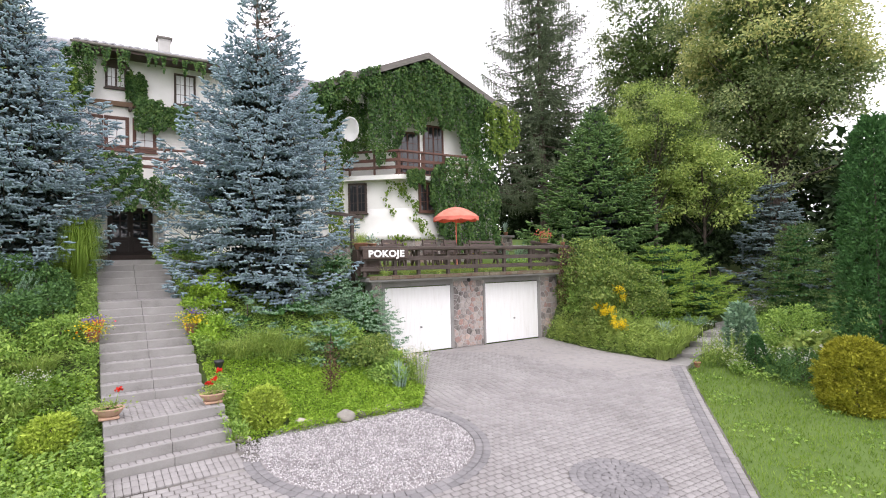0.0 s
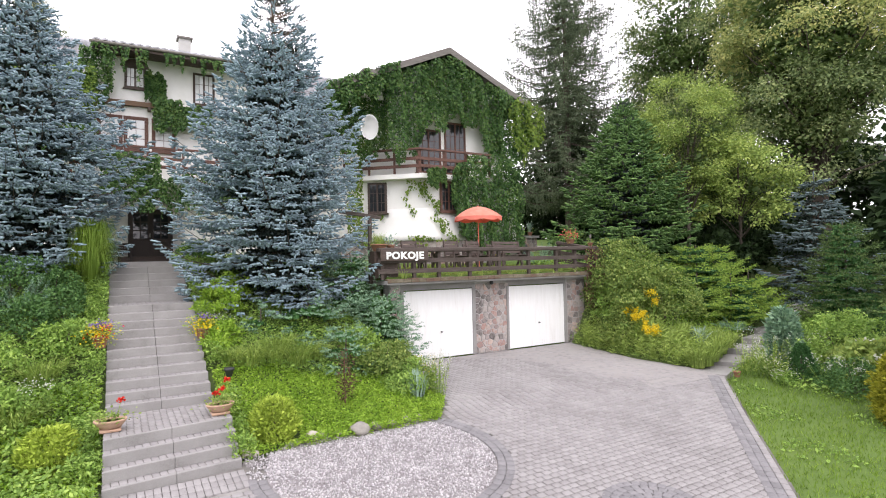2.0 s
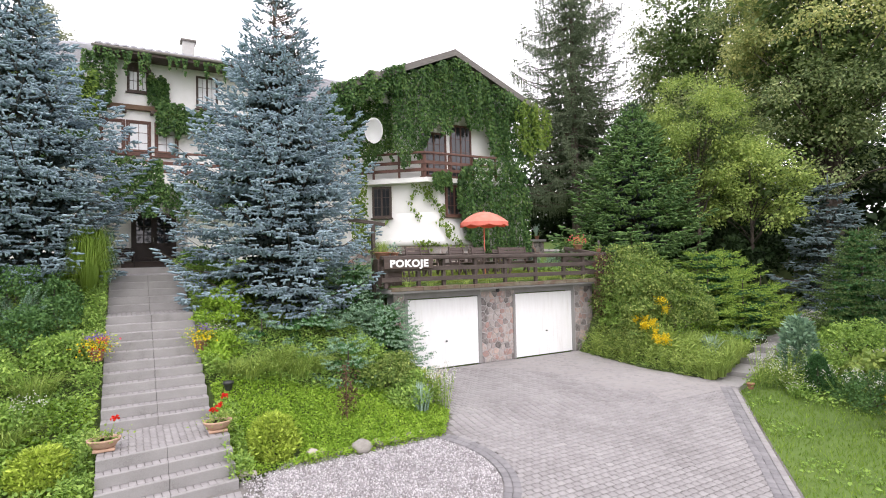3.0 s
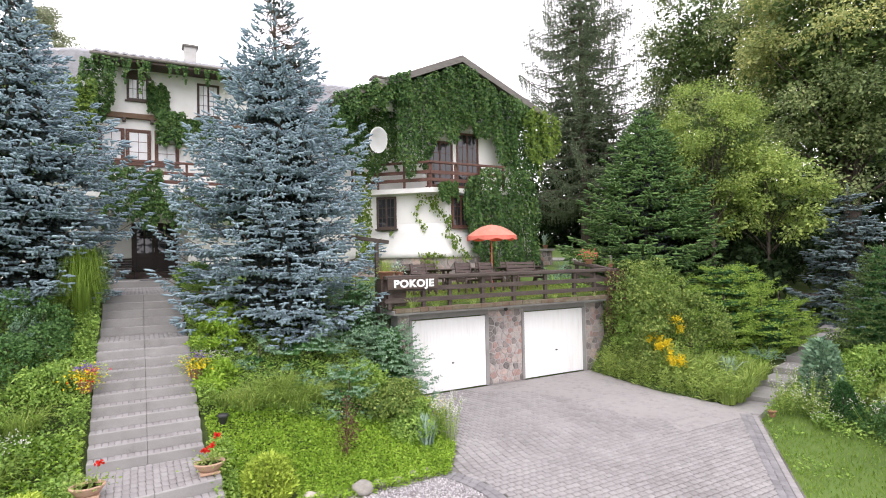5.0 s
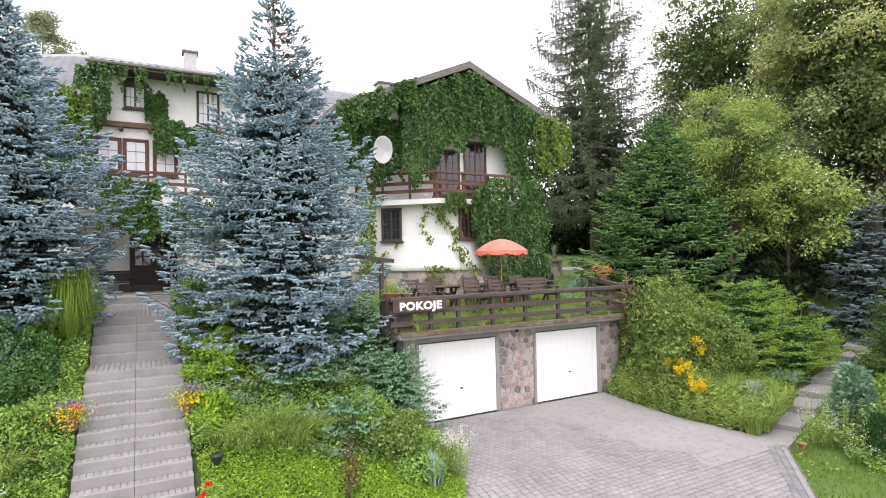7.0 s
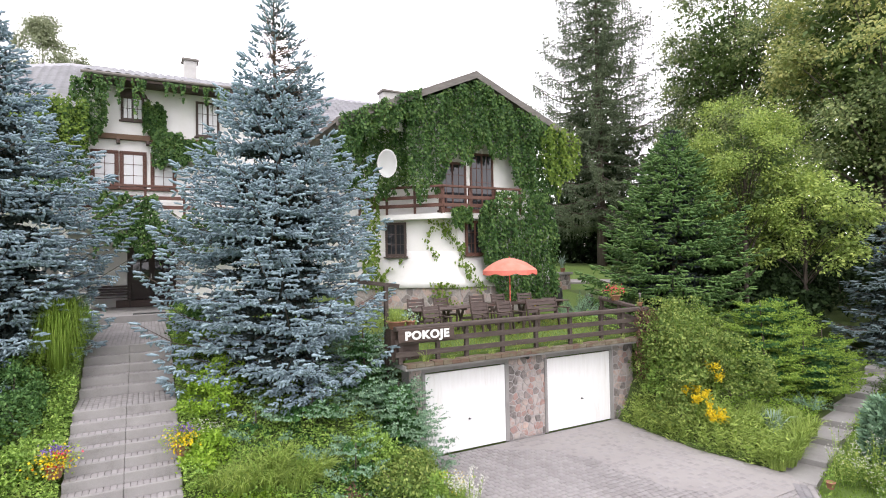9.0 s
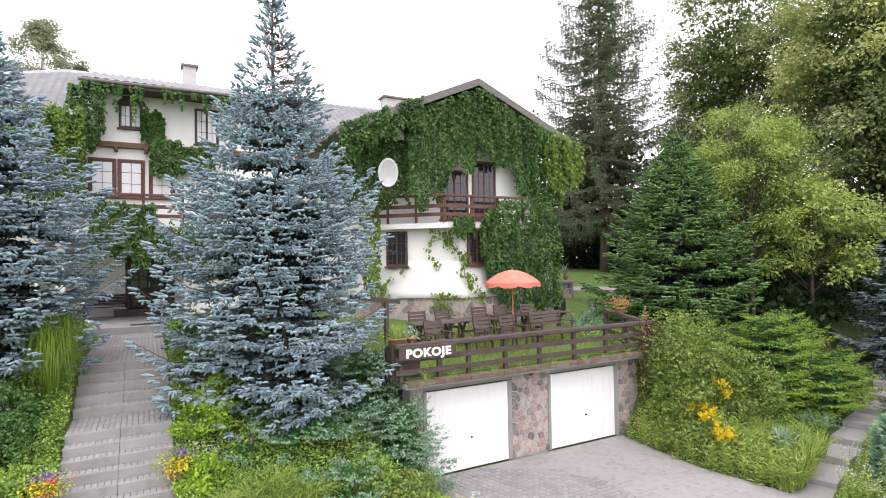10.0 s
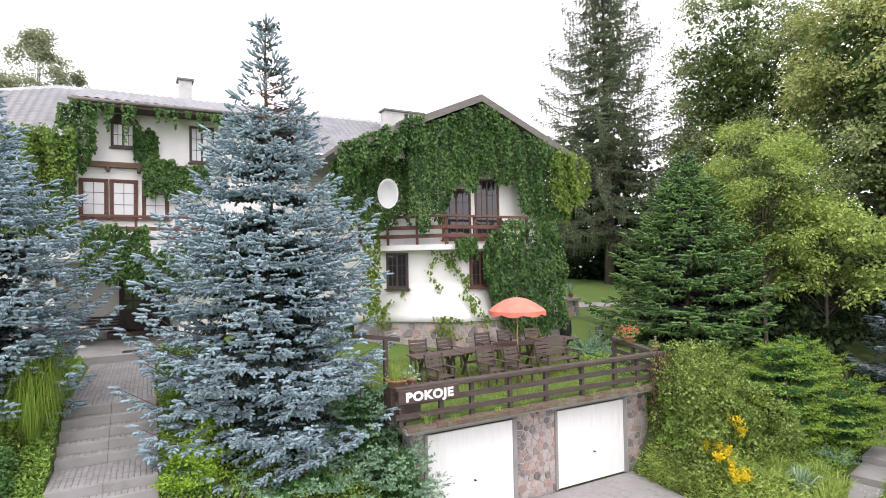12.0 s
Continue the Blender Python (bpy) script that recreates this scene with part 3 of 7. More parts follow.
block("turf_edge", GX0 - 0.2, -0.17, GTOP + 0.1, GX1 + 0.25, 0.62, GTOP + 0.22, TURF, garage, "mossy grass edge above the slab", bevel=0.03)

# terrace rail
rail = empty("terrace_railing", -0.5, -0.25, GTOP)
tagged(rail, "dark weathered wooden terrace railing with a thick handrail", "railing")
RZ0, RZ1, RY = GTOP + 0.15, 3.36, -0.27
RX0, RX1 = -4.75, 3.72
posts = [-4.6, -3.58, -2.75, -1.64, -0.52, 0.7, 1.9, 2.78, 3.62]
for x in posts:
    block("post", x - 0.05, RY, RZ0, x + 0.05, RY + 0.1, RZ1 - 0.06, WOOD_RAIL, rail, bevel=0.006)
for z0 in (2.62, 2.92):
    block("rail_board", RX0, RY - 0.03, z0, RX1, RY - 0.002, z0 + 0.13, WOOD_RAIL, rail, bevel=0.005)
bm = bmesh.new()
box(bm, RX0, RY - 0.09, RZ1 - 0.12, RX1 + 0.08, RY + 0.12, RZ1, bevel=0.03)
for v in bm.verts:
    v.co.z += 0.012 * noise.noise(v.co * 2.0)
part("handrail", bm, WOOD_RAIL, rail, "thick half-round log handrail")
slant = pose(3.68, -0.1, 0, 0, 0, 94)
up_m = slant @ pose(0, 0, RZ1 - 0.06, 0, -9.5, 0)
block("handrail", 0, -0.1, -0.06, 1.6, 0.1, 0.06, WOOD_RAIL, rail, bevel=0.02, m=up_m)
for z0 in (-0.42, -0.7):
    block("rail_board", 0, -0.02, z0, 1.6, 0.02, z0 + 0.13, WOOD_RAIL, rail, bevel=0.005, m=up_m)
for s in (0.8, 1.52):
    block("post", s - 0.05, -0.05, RZ0 - 0.1, s + 0.05, 0.05, RZ1 - 0.1 + s * 0.167, WOOD_RAIL, rail, bevel=0.006, m=slant)

# sign
sign = empty("sign", -4.0, RY - 0.1, 3.1)
tagged(sign, "brown wooden plank sign with white capital letters", "sign")
bm = bmesh.new()
box(bm, -4.72, RY - 0.14, 2.98, -3.2, RY - 0.1, 3.3, bevel=0.012)
for v in bm.verts:
    v.co.z += 0.015 * noise.noise(Vector((v.co.x * 3, 0, v.co.z * 3)))
part("board", bm, WOOD_DARK, sign)
txt = bpy.data.curves.new("letters", "FONT")
txt.body, txt.size, txt.extrude, txt.offset = "POKOJE", 0.27, 0.008, 0.012
txt.space_character = 1.12
tob = new("letters_curve", txt)
bpy.context.view_layer.update()
tme = bpy.data.meshes.new_from_object(tob.evaluated_get(bpy.context.evaluated_depsgraph_get()))
bpy.data.objects.remove(tob)
tme.name = "letters"
wide = max(v.co.x for v in tme.vertices)
tme.transform(pose(-4.55, RY - 0.145, 3.045, 90, 0, 0) @ Matrix.Diagonal((1.2 / wide, 1.0, 1.0, 1.0)))
link_mesh("letters", tme, METAL_WHITE, sign, "white letters")

# ---- house ----
def wall_frame(x, y, z, dx, dy):
    """Local axes on a wall: x along it, -y out of it."""
    return pose(x, y, z, 0, 0, math.degrees(math.atan2(dy, dx)))


def window(parent, m, w, h, cols, rows, mat=None, casements=2, name="window", pane=None, bold=1.0):
    """A wooden casement window with glazing bars, sitting in the wall at m (its lower left corner)."""
    mat = mat or WOOD_RED
    bm = bmesh.new()
    t = 0.055 * bold
    for a in ((0, 0, w, t), (0, h - t, w, h), (0, t, t, h - t), (w - t, t, w, h - t)):
        box(bm, a[0], -0.05, a[1], a[2], 0.06, a[3], bevel=0.006)
    bmesh.ops.transform(bm, matrix=m, verts=bm.verts)
    win = part(name, bm, mat, parent)
    cw = (w - 2 * t) / casements
    for c in range(casements):
        x0 = t + c * cw
        bm = bmesh.new()
        s = 0.038 * bold
        for a in ((x0 + 0.003, t, x0 + cw - 0.003, t + s), (x0 + 0.003, h - t - s, x0 + cw - 0.003, h - t), (x0 + 0.003, t + s, x0 + s, h - t - s), (x0 + cw - s, t + s, x0 + cw - 0.003, h - t - s)):
            box(bm, a[0], -0.035, a[1], a[2], 0.03, a[3], bevel=0.005)
        for k in range(1, cols):
            xx = x0 + cw * k / cols
            box(bm, xx - 0.009, -0.03, t + s, xx + 0.009, 0.0, h - t - s)
        for k in range(1, rows):
            zz = t + (h - 2 * t) * k / rows
            box(bm, x0 + s, -0.029, zz - 0.009, x0 + cw - s, -0.001, zz + 0.009)
        bmesh.ops.transform(bm, matrix=m, verts=bm.verts)
        part("sash", bm, mat, win)
        bm = bmesh.new()
        box(bm, x0 + s - 0.005, -0.018, t + s - 0.005, x0 + cw - s + 0.005, -0.006, h - t - s + 0.005)
        bmesh.ops.transform(bm, matrix=m, verts=bm.verts)
        part("pane", bm, pane or GLASS, win)
    bm = bmesh.new()
    box(bm, -0.06, -0.12, -0.06, w + 0.06, 0.02, -0.003, bevel=0.008)
    bmesh.ops.transform(bm, matrix=m, verts=bm.verts)
    part("sill", bm, mat, win)
    return win


def prism(bm, plan, z0, z1):
    """A body over a plan given anticlockwise; z1 may be a function of x and y."""
    lo = [bm.verts.new((x, y, z0)) for x, y in plan]
    hi = [bm.verts.new((x, y, z1(x, y) if callable(z1) else z1)) for x, y in plan]
    n = len(plan)
    for k in range(n):
        bm.faces.new((lo[k], lo[(k + 1) % n], hi[(k + 1) % n], hi[k]))
    bm.faces.new(lo[::-1])
    bm.faces.new(hi)
    return bm


house = empty("house", 1.5, 9, 3)
tagged(house, "white plastered guest house with tiled roof overgrown with creeper", "house")
RIDGE_X, RIDGE_Z, PITCH = 1.9, 12.56, 0.43
# lower storey of the wing, cut off at its corner
low_plan = [(0.8, 6.2), (5.3, 6.2), (5.3, 16), (-2.4, 16), (-2.4, 8.7)]
part("wall", prism(bmesh.new(), low_plan, 3.7, 6.55), PLASTER, house)
# flared foot of the plaster and the stone plinth below
flare = bmesh.new()
foot_rows = []
for zf, q in ((3.88, 1.0), (4.15, 0.66), (4.5, 0.36), (4.9, 0.14), (5.3, 0.0)):
    plan = ((0.8 - 0.18 * q, 6.198 - 0.38 * q), (2.2, 6.198 - 0.38 * q), (2.2, 6.3), (0.85, 6.3), (-2.2, 8.66), (-2.402 - 0.25 * q, 8.698 - 0.3 * q))
    foot_rows.append([flare.verts.new((x, y, zf)) for x, y in plan])
for lo, hi in zip(foot_rows, foot_rows[1:]):
    for k in range(6):
        flare.faces.new((lo[k], lo[(k + 1) % 6], hi[(k + 1) % 6], hi[k]))
flare.faces.new(foot_rows[0][::-1])
flare.faces.new(foot_rows[-1])
part("wall_foot", flare, PLASTER, house, smooth=True)
pl_plan = [(0.66, 5.9), (5.35, 5.9), (5.35, 9), (-2.5, 9), (-2.62, 8.5)]
plinth = part("plinth", prism(bmesh.new(), pl_plan, 2.4, 3.87), MORTAR, house)
fm = wall_frame(-2.62, 8.5, 0, 0.66 + 2.62, 5.9 - 8.5)
stone_face(plinth, 0.0, 4.18, 2.7, 3.86, 0.0, 0.33, rs, fm)
stone_face(plinth, 0.68, 3.0, 2.7, 3.86, 5.9, 0.33, rs)
# balcony
slab_plan = [(0.15, 5.98), (5.4, 5.98), (5.4, 7.2), (-2.2, 9.3), (-2.5, 8.45)]
part("balcony_slab", prism(bmesh.new(), slab_plan, 6.55, 6.75), PLASTER, house, "white balcony slab")
# upper storey
up_plan = [(0.45, 7.1), (5.3, 7.1), (5.3, 16), (-2.3, 16), (-2.3, 9.4)]
gable = lambda x, y: RIDGE_Z - 0.28 - PITCH * abs(x - RIDGE_X)
ub = bmesh.new()
box(ub, 0.6, 7.2, 6.7, 5.3, 15.9, 10.0)
prism(ub, up_plan, 6.7, 10.0)
front = [(-2.3, 10.0), (5.3, 10.0), (5.3, gable(5.3, 0)), (RIDGE_X, gable(RIDGE_X, 0)), (-2.3, gable(-2.3, 0))]
fa = [ub.verts.new((x, 7.1, z)) for x, z in front]
fb = [ub.verts.new((x, 15.9, z)) for x, z in front]
ub.faces.new(fa)
ub.faces.new(fb[::-1])
for k in range(5):
    ub.faces.new((fa[k], fb[k], fb[(k + 1) % 5], fa[(k + 1) % 5]))
part("wall", ub, PLASTER, house)
# wing roof: two slopes with a dark verge board
for s in (-1, 1):
    bm = bmesh.new()
    reach = 4.75 if s > 0 else 5.9
    xe = RIDGE_X + s * reach
    ze = RIDGE_Z - PITCH * reach
    q = [(RIDGE_X, 6.35, RIDGE_Z), (xe, 6.35, ze), (xe, 17, ze), (RIDGE_X, 17, RIDGE_Z)]
    a = [bm.verts.new(p) for p in q]
    b = [bm.verts.new((x, y, z - 0.14)) for x, y, z in q]
    bm.faces.new(a)
    bm.faces.new(b[::-1])
    for k in range(4):
        bm.faces.new((a[k], b[k], b[(k + 1) % 4], a[(k + 1) % 4]))
    bmesh.ops.recalc_face_normals(bm, faces=bm.faces)
    part("roof", bm, ROOF_GREY, house, "brown-grey roof slope of the wing")
    bm = bmesh.new()
    q = [(RIDGE_X, 6.31, RIDGE_Z + 0.03), (xe, 6.31, ze + 0.03), (xe, 6.31, ze - 0.26), (RIDGE_X, 6.31, RIDGE_Z - 0.26)]
    a = [bm.verts.new(p) for p in q]
    b = [bm.verts.new((x, y + 0.035, z)) for x, y, z in q]
    bm.faces.new(a)
    bm.faces.new(b[::-1])
    for k in range(4):
        bm.faces.new((a[k], b[k], b[(k + 1) % 4], a[(k + 1) % 4]))
    bmesh.ops.recalc_face_normals(bm, faces=bm.faces)
    part("verge_board", bm, GREY_WOOD, house, "grey-brown verge board")
# windows of the wing
window(house, wall_frame(0.45, 7.1, 6.95, 1, 0), 1.3, 2.0, 2, 4)
window(house, wall_frame(1.95, 7.1, 6.95, 1, 0), 1.15, 2.45, 2, 4)
window(house, wall_frame(1.1, 6.13, 5.12, 1, 0), 0.85, 1.35, 2, 3)
window(house, wall_frame(-1.5, 7.99, 5.12, 3.2, -2.5) @ pose(0, -0.05, 0), 0.85, 1.35, 2, 3, WOOD_DARK)
# balcony rail
def rail_run(x0, y0, x1, y1, zs, z_top, mat, post_gap, zbase):
    ln = math.hypot(x1 - x0, y1 - y0)
    m = wall_frame(x0, y0, 0, x1 - x0, y1 - y0)
    for z0, hh in zs:
        block("rail_board", 0, -0.02, z0, ln, 0.02, z0 + hh, mat, house, m=m)
    block("handrail", -0.03, -0.06, z_top - 0.09, ln + 0.03, 0.06, z_top, mat, house, m=m, bevel=0.012)
    n = max(1, round(ln / post_gap))
    for k in range(n + 1):
        block("post", ln * k / n - 0.045, 0.025, zbase, ln * k / n + 0.045, 0.1, z_top - 0.09, mat, house, m=m)


rail_run(0.08, 6.05, 3.75, 6.05, ((7.0, 0.14), (7.32, 0.14)), 7.84, WOOD_RED, 1.2, 6.7)
rail_run(-2.45, 8.42, 0.08, 6.05, ((7.0, 0.14), (7.32, 0.14)), 7.84, WOOD_RED, 1.2, 6.7)

# main body
for x0, y0, z0, x1, z1 in ((-20, 12.4, 6.35, 3, 10.6), (-20, 12.4, 2.8, -13.3, 6.35), (-8.5, 12.4, 2.8, 3, 6.35), (-13.3, 15.0, 2.8, -8.5, 6.35)):
    block("wall", x0, y0, z0, x1, 20, z1, PLASTER, house, bevel=0)
block("wall", -11.82, 12.1, 6.3, -4.4, 14, 12.2, PLASTER, house, bevel=0)
block("wall", -8.52, 12.1, 2.9, -4.4, 14, 6.298, PLASTER, house, bevel=0)
block("porch_pillar", -12.75, 12.15, 3.2, -12.45, 12.45, 6.45, PLASTER, house, "white porch pillar")
RDG_Y, RDG_Z, EAVE_Y, EAVE_Z = 16.0, 13.66, 10.9, 10.6
HIP_X = -12.75


def tile_roof(name, x0, x1, ya, za, yb, zb, parent, label):
    """A roof slope of curved tiles in rows, from the eave (ya, za) to the ridge (yb, zb)."""
    ln = math.hypot(yb - ya, zb - za)
    rows, cols = int(ln / 0.36), int((x1 - x0) / 0.3)
    step = 4
    xs = np.linspace(x0, x1, cols * step + 1)
    wave = 0.06 * np.abs(np.sin(np.pi * np.arange(len(xs)) / step))
    ny, nz = -(zb - za) / ln, (yb - ya) / ln
    vs, fs = [], []
    for r_ in range(rows):
        for e, lift in ((0.0, 0.1 if r_ else 0.02), (1.0, 0.0)):
            s = (r_ + e - (0.16 if lift and r_ else 0.0)) / rows
            for i, x in enumerate(xs):
                h = wave[i] + lift
                vs.append((x, ya + (yb - ya) * s + ny * h, za + (zb - za) * s + nz * h - 0.2 * max(0.0, HIP_X - x)))
        o = r_ * 2 * len(xs)
        for i in range(len(xs) - 1):
            fs.append((o + i, o + i + 1, o + len(xs) + i + 1, o + len(xs) + i))
        if r_:
            for i in range(len(xs) - 1):
                fs.append((o - len(xs) + i, o - len(xs) + i + 1, o + i + 1, o + i))
    return raw(name, vs, fs, ROOF_TILE, parent, label)


tile_roof("roof", -20.5, -11.85, EAVE_Y, EAVE_Z, RDG_Y, RDG_Z, house, "pale grey tiled roof slope")
tile_roof("roof", -4.2, 2.2, EAVE_Y, EAVE_Z, RDG_Y, RDG_Z, house, "pale grey tiled roof slope")
tile_roof("roof", -11.86, -4.2, 11.15, 12.08, RDG_Y, RDG_Z + 0.03, house, "pale grey tiled roof of the bay")
bm = bmesh.new()
low_l = 0.2 * (HIP_X + 20.5)
q = [(-20.5, RDG_Y, RDG_Z - 0.05 - low_l), (HIP_X, RDG_Y, RDG_Z - 0.05), (3, RDG_Y, RDG_Z - 0.05), (3, 21.5, 10.4), (HIP_X, 21.5, 10.4), (-20.5, 21.5, 10.4 - low_l)]
qv = [bm.verts.new(p) for p in q]
bm.faces.new((qv[0], qv[1], qv[4], qv[5]))
bm.faces.new((qv[1], qv[2], qv[3], qv[4]))
part("roof", bm, ROOF_TILE, house)
block("ridge_cap", -7.8, -0.12, -0.02, 0, 0.12, 0.1, ROOF_TILE, house, m=pose(HIP_X, RDG_Y, RDG_Z, 0, -11.3, 0))
block("ridge_cap", HIP_X, RDG_Y - 0.12, RDG_Z - 0.02, 2.2, RDG_Y + 0.12, RDG_Z + 0.1, ROOF_TILE, house)
block("eave_board", -11.87, 11.05, 11.86, -4.1, 11.11, 12.1, WOOD_DARK, house, "dark brown eave board")
block("soffit", -11.87, 11.11, 11.9, -4.1, 12.1, 11.96, WOOD_DARK, house)
tube_bm = bmesh.new()
tube(tube_bm, [(-11.95, 11.0, 12.0), (-4.0, 11.0, 12.08)], [0.065, 0.065])
part("gutter", tube_bm, ROOF_GREY, house)
# chimneys, their pale plaster greyed to put the shading into the colour
for x0, x1, cy, z0, z1 in ((-8.28, -7.72, 16.6, 13.2, 14.75), (0.75, 2.7, 13.7, 12.0, 13.62)):
    stack = block("chimney", x0, cy - 0.3, z0, x1, cy + 0.3, z1, CHIMNEY, house, "pale plaster chimney greyed by painted shading")
    block("chimney_cap", x0 - 0.09, cy - 0.39, z1, x1 + 0.09, cy + 0.39, z1 + 0.1, ROOF_GREY, stack, bevel=0.015)
    if x1 - x0 > 1:
        # black panels on the solid face paint the dark inside of the flues
        for k in range(3):
            block("flue_opening", x0 + 1.05 + k * 0.28, cy - 0.305, z1 - 0.35, x0 + 1.25 + k * 0.28, cy - 0.28, z1 - 0.05, BLACK, stack, bevel=0)
# bay windows, beams and balcony
window(house, wall_frame(-11.75, 12.1, 7.95, 1, 0), 0.92, 1.45, 2, 3, casements=1, pane=CURTAIN, bold=1.5)
window(house, wall_frame(-10.8, 12.1, 7.95, 1, 0), 0.92, 1.45, 2, 3, casements=1, pane=CURTAIN, bold=1.5)
window(house, wall_frame(-9.75, 12.1, 7.95, 1, 0), 0.92, 1.45, 2, 3, casements=1, pane=CURTAIN, bold=1.5)
window(house, wall_frame(-10.75, 12.1, 10.6, 1, 0), 0.8, 0.95, 2, 2, WOOD_DARK, pane=CURTAIN)
window(house, wall_frame(-8.1, 12.1, 10.2, 1, 0), 0.9, 1.45, 2, 3, WOOD_DARK, pane=CURTAIN)
arch = bmesh.new()
arc = [(-10.35 + 0.52 * math.cos(k * math.pi / 14), 11.5 + 0.36 * math.sin(k * math.pi / 14)) for k in range(15)]
fr, bk = [arch.verts.new((x, 12.03, z)) for x, z in arc], [arch.verts.new((x, 12.12, z)) for x, z in arc]
arch.faces.new(fr)
arch.faces.new(bk[::-1])
for k in range(15):
    arch.faces.new((fr[k], bk[k], bk[(k + 1) % 15], fr[(k + 1) % 15]))
bmesh.ops.recalc_face_normals(arch, faces=arch.faces)
part("window_arch", arch, WOOD_DARK, house, "dark brown arched board over the window")
block("beam", -11.95, 11.9, 9.82, -4.4, 12.1, 10.02, WOOD_BEAM, house, "light brown timber beam")
for k in range(8):
    block("beam_end", -11.9 + k, 11.75, 9.66, -11.78 + k, 12.1, 9.8, WOOD_DARK, house)
rail_run(-12.6, 11.2, -4.6, 11.2, ((7.1, 0.14), (7.45, 0.14)), 8.0, WOOD_RED, 1.3, 6.7)
block("balcony_slab", -12.7, 11.1, 6.45, -4.5, 12.1, 6.7, PLASTER, house)
# entrance, set back under the upper storey
DX, DY = -10.55, 15.0
door = bmesh.new()
box(door, DX - 0.09, DY - 0.08, 3.5, DX + 1.79, DY + 0.02, 5.75, bevel=0.008)
dob = part("entrance_door", door, DOOR_BROWN, house, "dark brown glazed double entrance door, closed")
for k in range(2):
    for a in range(2):
        for b in range(3):
            x0 = DX + 0.12 + k * 0.85 + a * 0.33
            block("pane", x0, DY - 0.1, 4.35 + b * 0.4, x0 + 0.27, DY - 0.07, 4.7 + b * 0.4, GLASS, dob, bevel=0)
    block("door_panel", DX + 0.1 + k * 0.85, DY - 0.1, 3.62, DX + 0.75 + k * 0.85, DY - 0.078, 4.2, DOOR_BROWN, dob)
block("handle", DX + 0.8, DY - 0.15, 4.4, DX + 0.83, DY - 0.08, 4.6, CHIMNEY, dob, "pale metal handle")
block("entrance_step", DX - 0.5, DY - 0.55, 3.2, DX + 2.2, DY, 3.49, WOOD_DARK, house, "dark brown wooden doorstep")
plat = bmesh.new()
box(plat, -13.3, 9.75, 2.6, -8.5, 15.0, 3.2)
part("porch_floor", plat, CONCRETE, house, "paved porch floor")

# ---- plants: tools ----
SPRUCE_BLUE = foliage("blue_spruce_needles", [(0.15, (0.169, 0.23, 0.262)), (0.5, (0.274, 0.364, 0.416)), (0.85, (0.391, 0.498, 0.559))], 0.6, 0.1, 1.5)
# old inner needles, darkened further for the shade between the boughs
SPRUCE_OLD_SHADED = foliage("shaded_old_spruce_needles", [(0.2, (0.0243, 0.0365, 0.034)), (0.5, (0.0527, 0.0729, 0.0688)), (0.85, (0.0932, 0.109, 0.0891))], 0.7, 0.1, 1.5)
FIR_DARK = foliage("dark_fir_needles", [(0.2, (0.054, 0.115, 0.0405)), (0.5, (0.115, 0.209, 0.0675)), (0.85, (0.216, 0.338, 0.108))], 0.6, 0.15, 1.2)
SPRUCE_GREY = foliage("grey_green_spruce_needles", [(0.2, (0.0677, 0.0984, 0.0576)), (0.5, (0.136, 0.175, 0.103)), (0.85, (0.223, 0.262, 0.161))], 0.6, 0.1, 0.5)
JUNIPER = foliage("blue_green_juniper", [(0.2, (0.0986, 0.179, 0.118)), (0.5, (0.198, 0.32, 0.203)), (0.85, (0.337, 0.488, 0.306))], 0.6, 0.2, 1.5)
JUNIPER_LIGHT = foliage("light_green_juniper", [(0.2, (0.102, 0.187, 0.0298)), (0.5, (0.221, 0.34, 0.0553)), (0.85, (0.365, 0.484, 0.0935))], 0.6, 0.25, 1.5)
THUJA_GREEN = foliage("green_thuja_scales", [(0.2, (0.0281, 0.0772, 0.0252)), (0.5, (0.0561, 0.14, 0.0421)), (0.85, (0.105, 0.224, 0.0701))], 0.6, 0.2, 1.0)
THUJA_GOLD = foliage("golden_thuja_scales", [(0.2, (0.149, 0.154, 0.0146)), (0.5, (0.307, 0.308, 0.0293)), (0.85, (0.464, 0.461, 0.0587))], 0.6, 0.25, 1.5)
IVY = foliage("creeper_leaves", [(0.15, (0.0158, 0.045, 0.0145)), (0.42, (0.0529, 0.119, 0.033)), (0.62, (0.106, 0.198, 0.0555)), (0.9, (0.224, 0.31, 0.0925))], 0.45, 0.3, 1.3)
IVY_LIGHT = foliage("pale_creeper_leaves", [(0.2, (0.08, 0.144, 0.024)), (0.5, (0.152, 0.24, 0.04)), (0.85, (0.256, 0.336, 0.064))], 0.5, 0.35, 0.7)
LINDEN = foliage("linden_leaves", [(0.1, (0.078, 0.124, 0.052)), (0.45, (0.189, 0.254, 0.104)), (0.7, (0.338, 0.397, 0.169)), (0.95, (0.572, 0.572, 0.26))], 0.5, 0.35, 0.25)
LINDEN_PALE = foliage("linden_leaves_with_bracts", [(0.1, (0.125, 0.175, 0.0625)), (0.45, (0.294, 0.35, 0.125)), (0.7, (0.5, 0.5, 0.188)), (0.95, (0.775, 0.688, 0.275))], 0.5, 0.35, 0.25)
LEAF_YOUNG = foliage("yellow_green_leaves", [(0.1, (0.121, 0.189, 0.0473)), (0.5, (0.29, 0.392, 0.101)), (0.9, (0.527, 0.594, 0.169))], 0.5, 0.35, 0.5)
LEAF_MID = foliage("green_shrub_leaves", [(0.1, (0.102, 0.185, 0.0435)), (0.5, (0.23, 0.368, 0.076)), (0.9, (0.46, 0.608, 0.141))], 0.5, 0.3, 0.9)
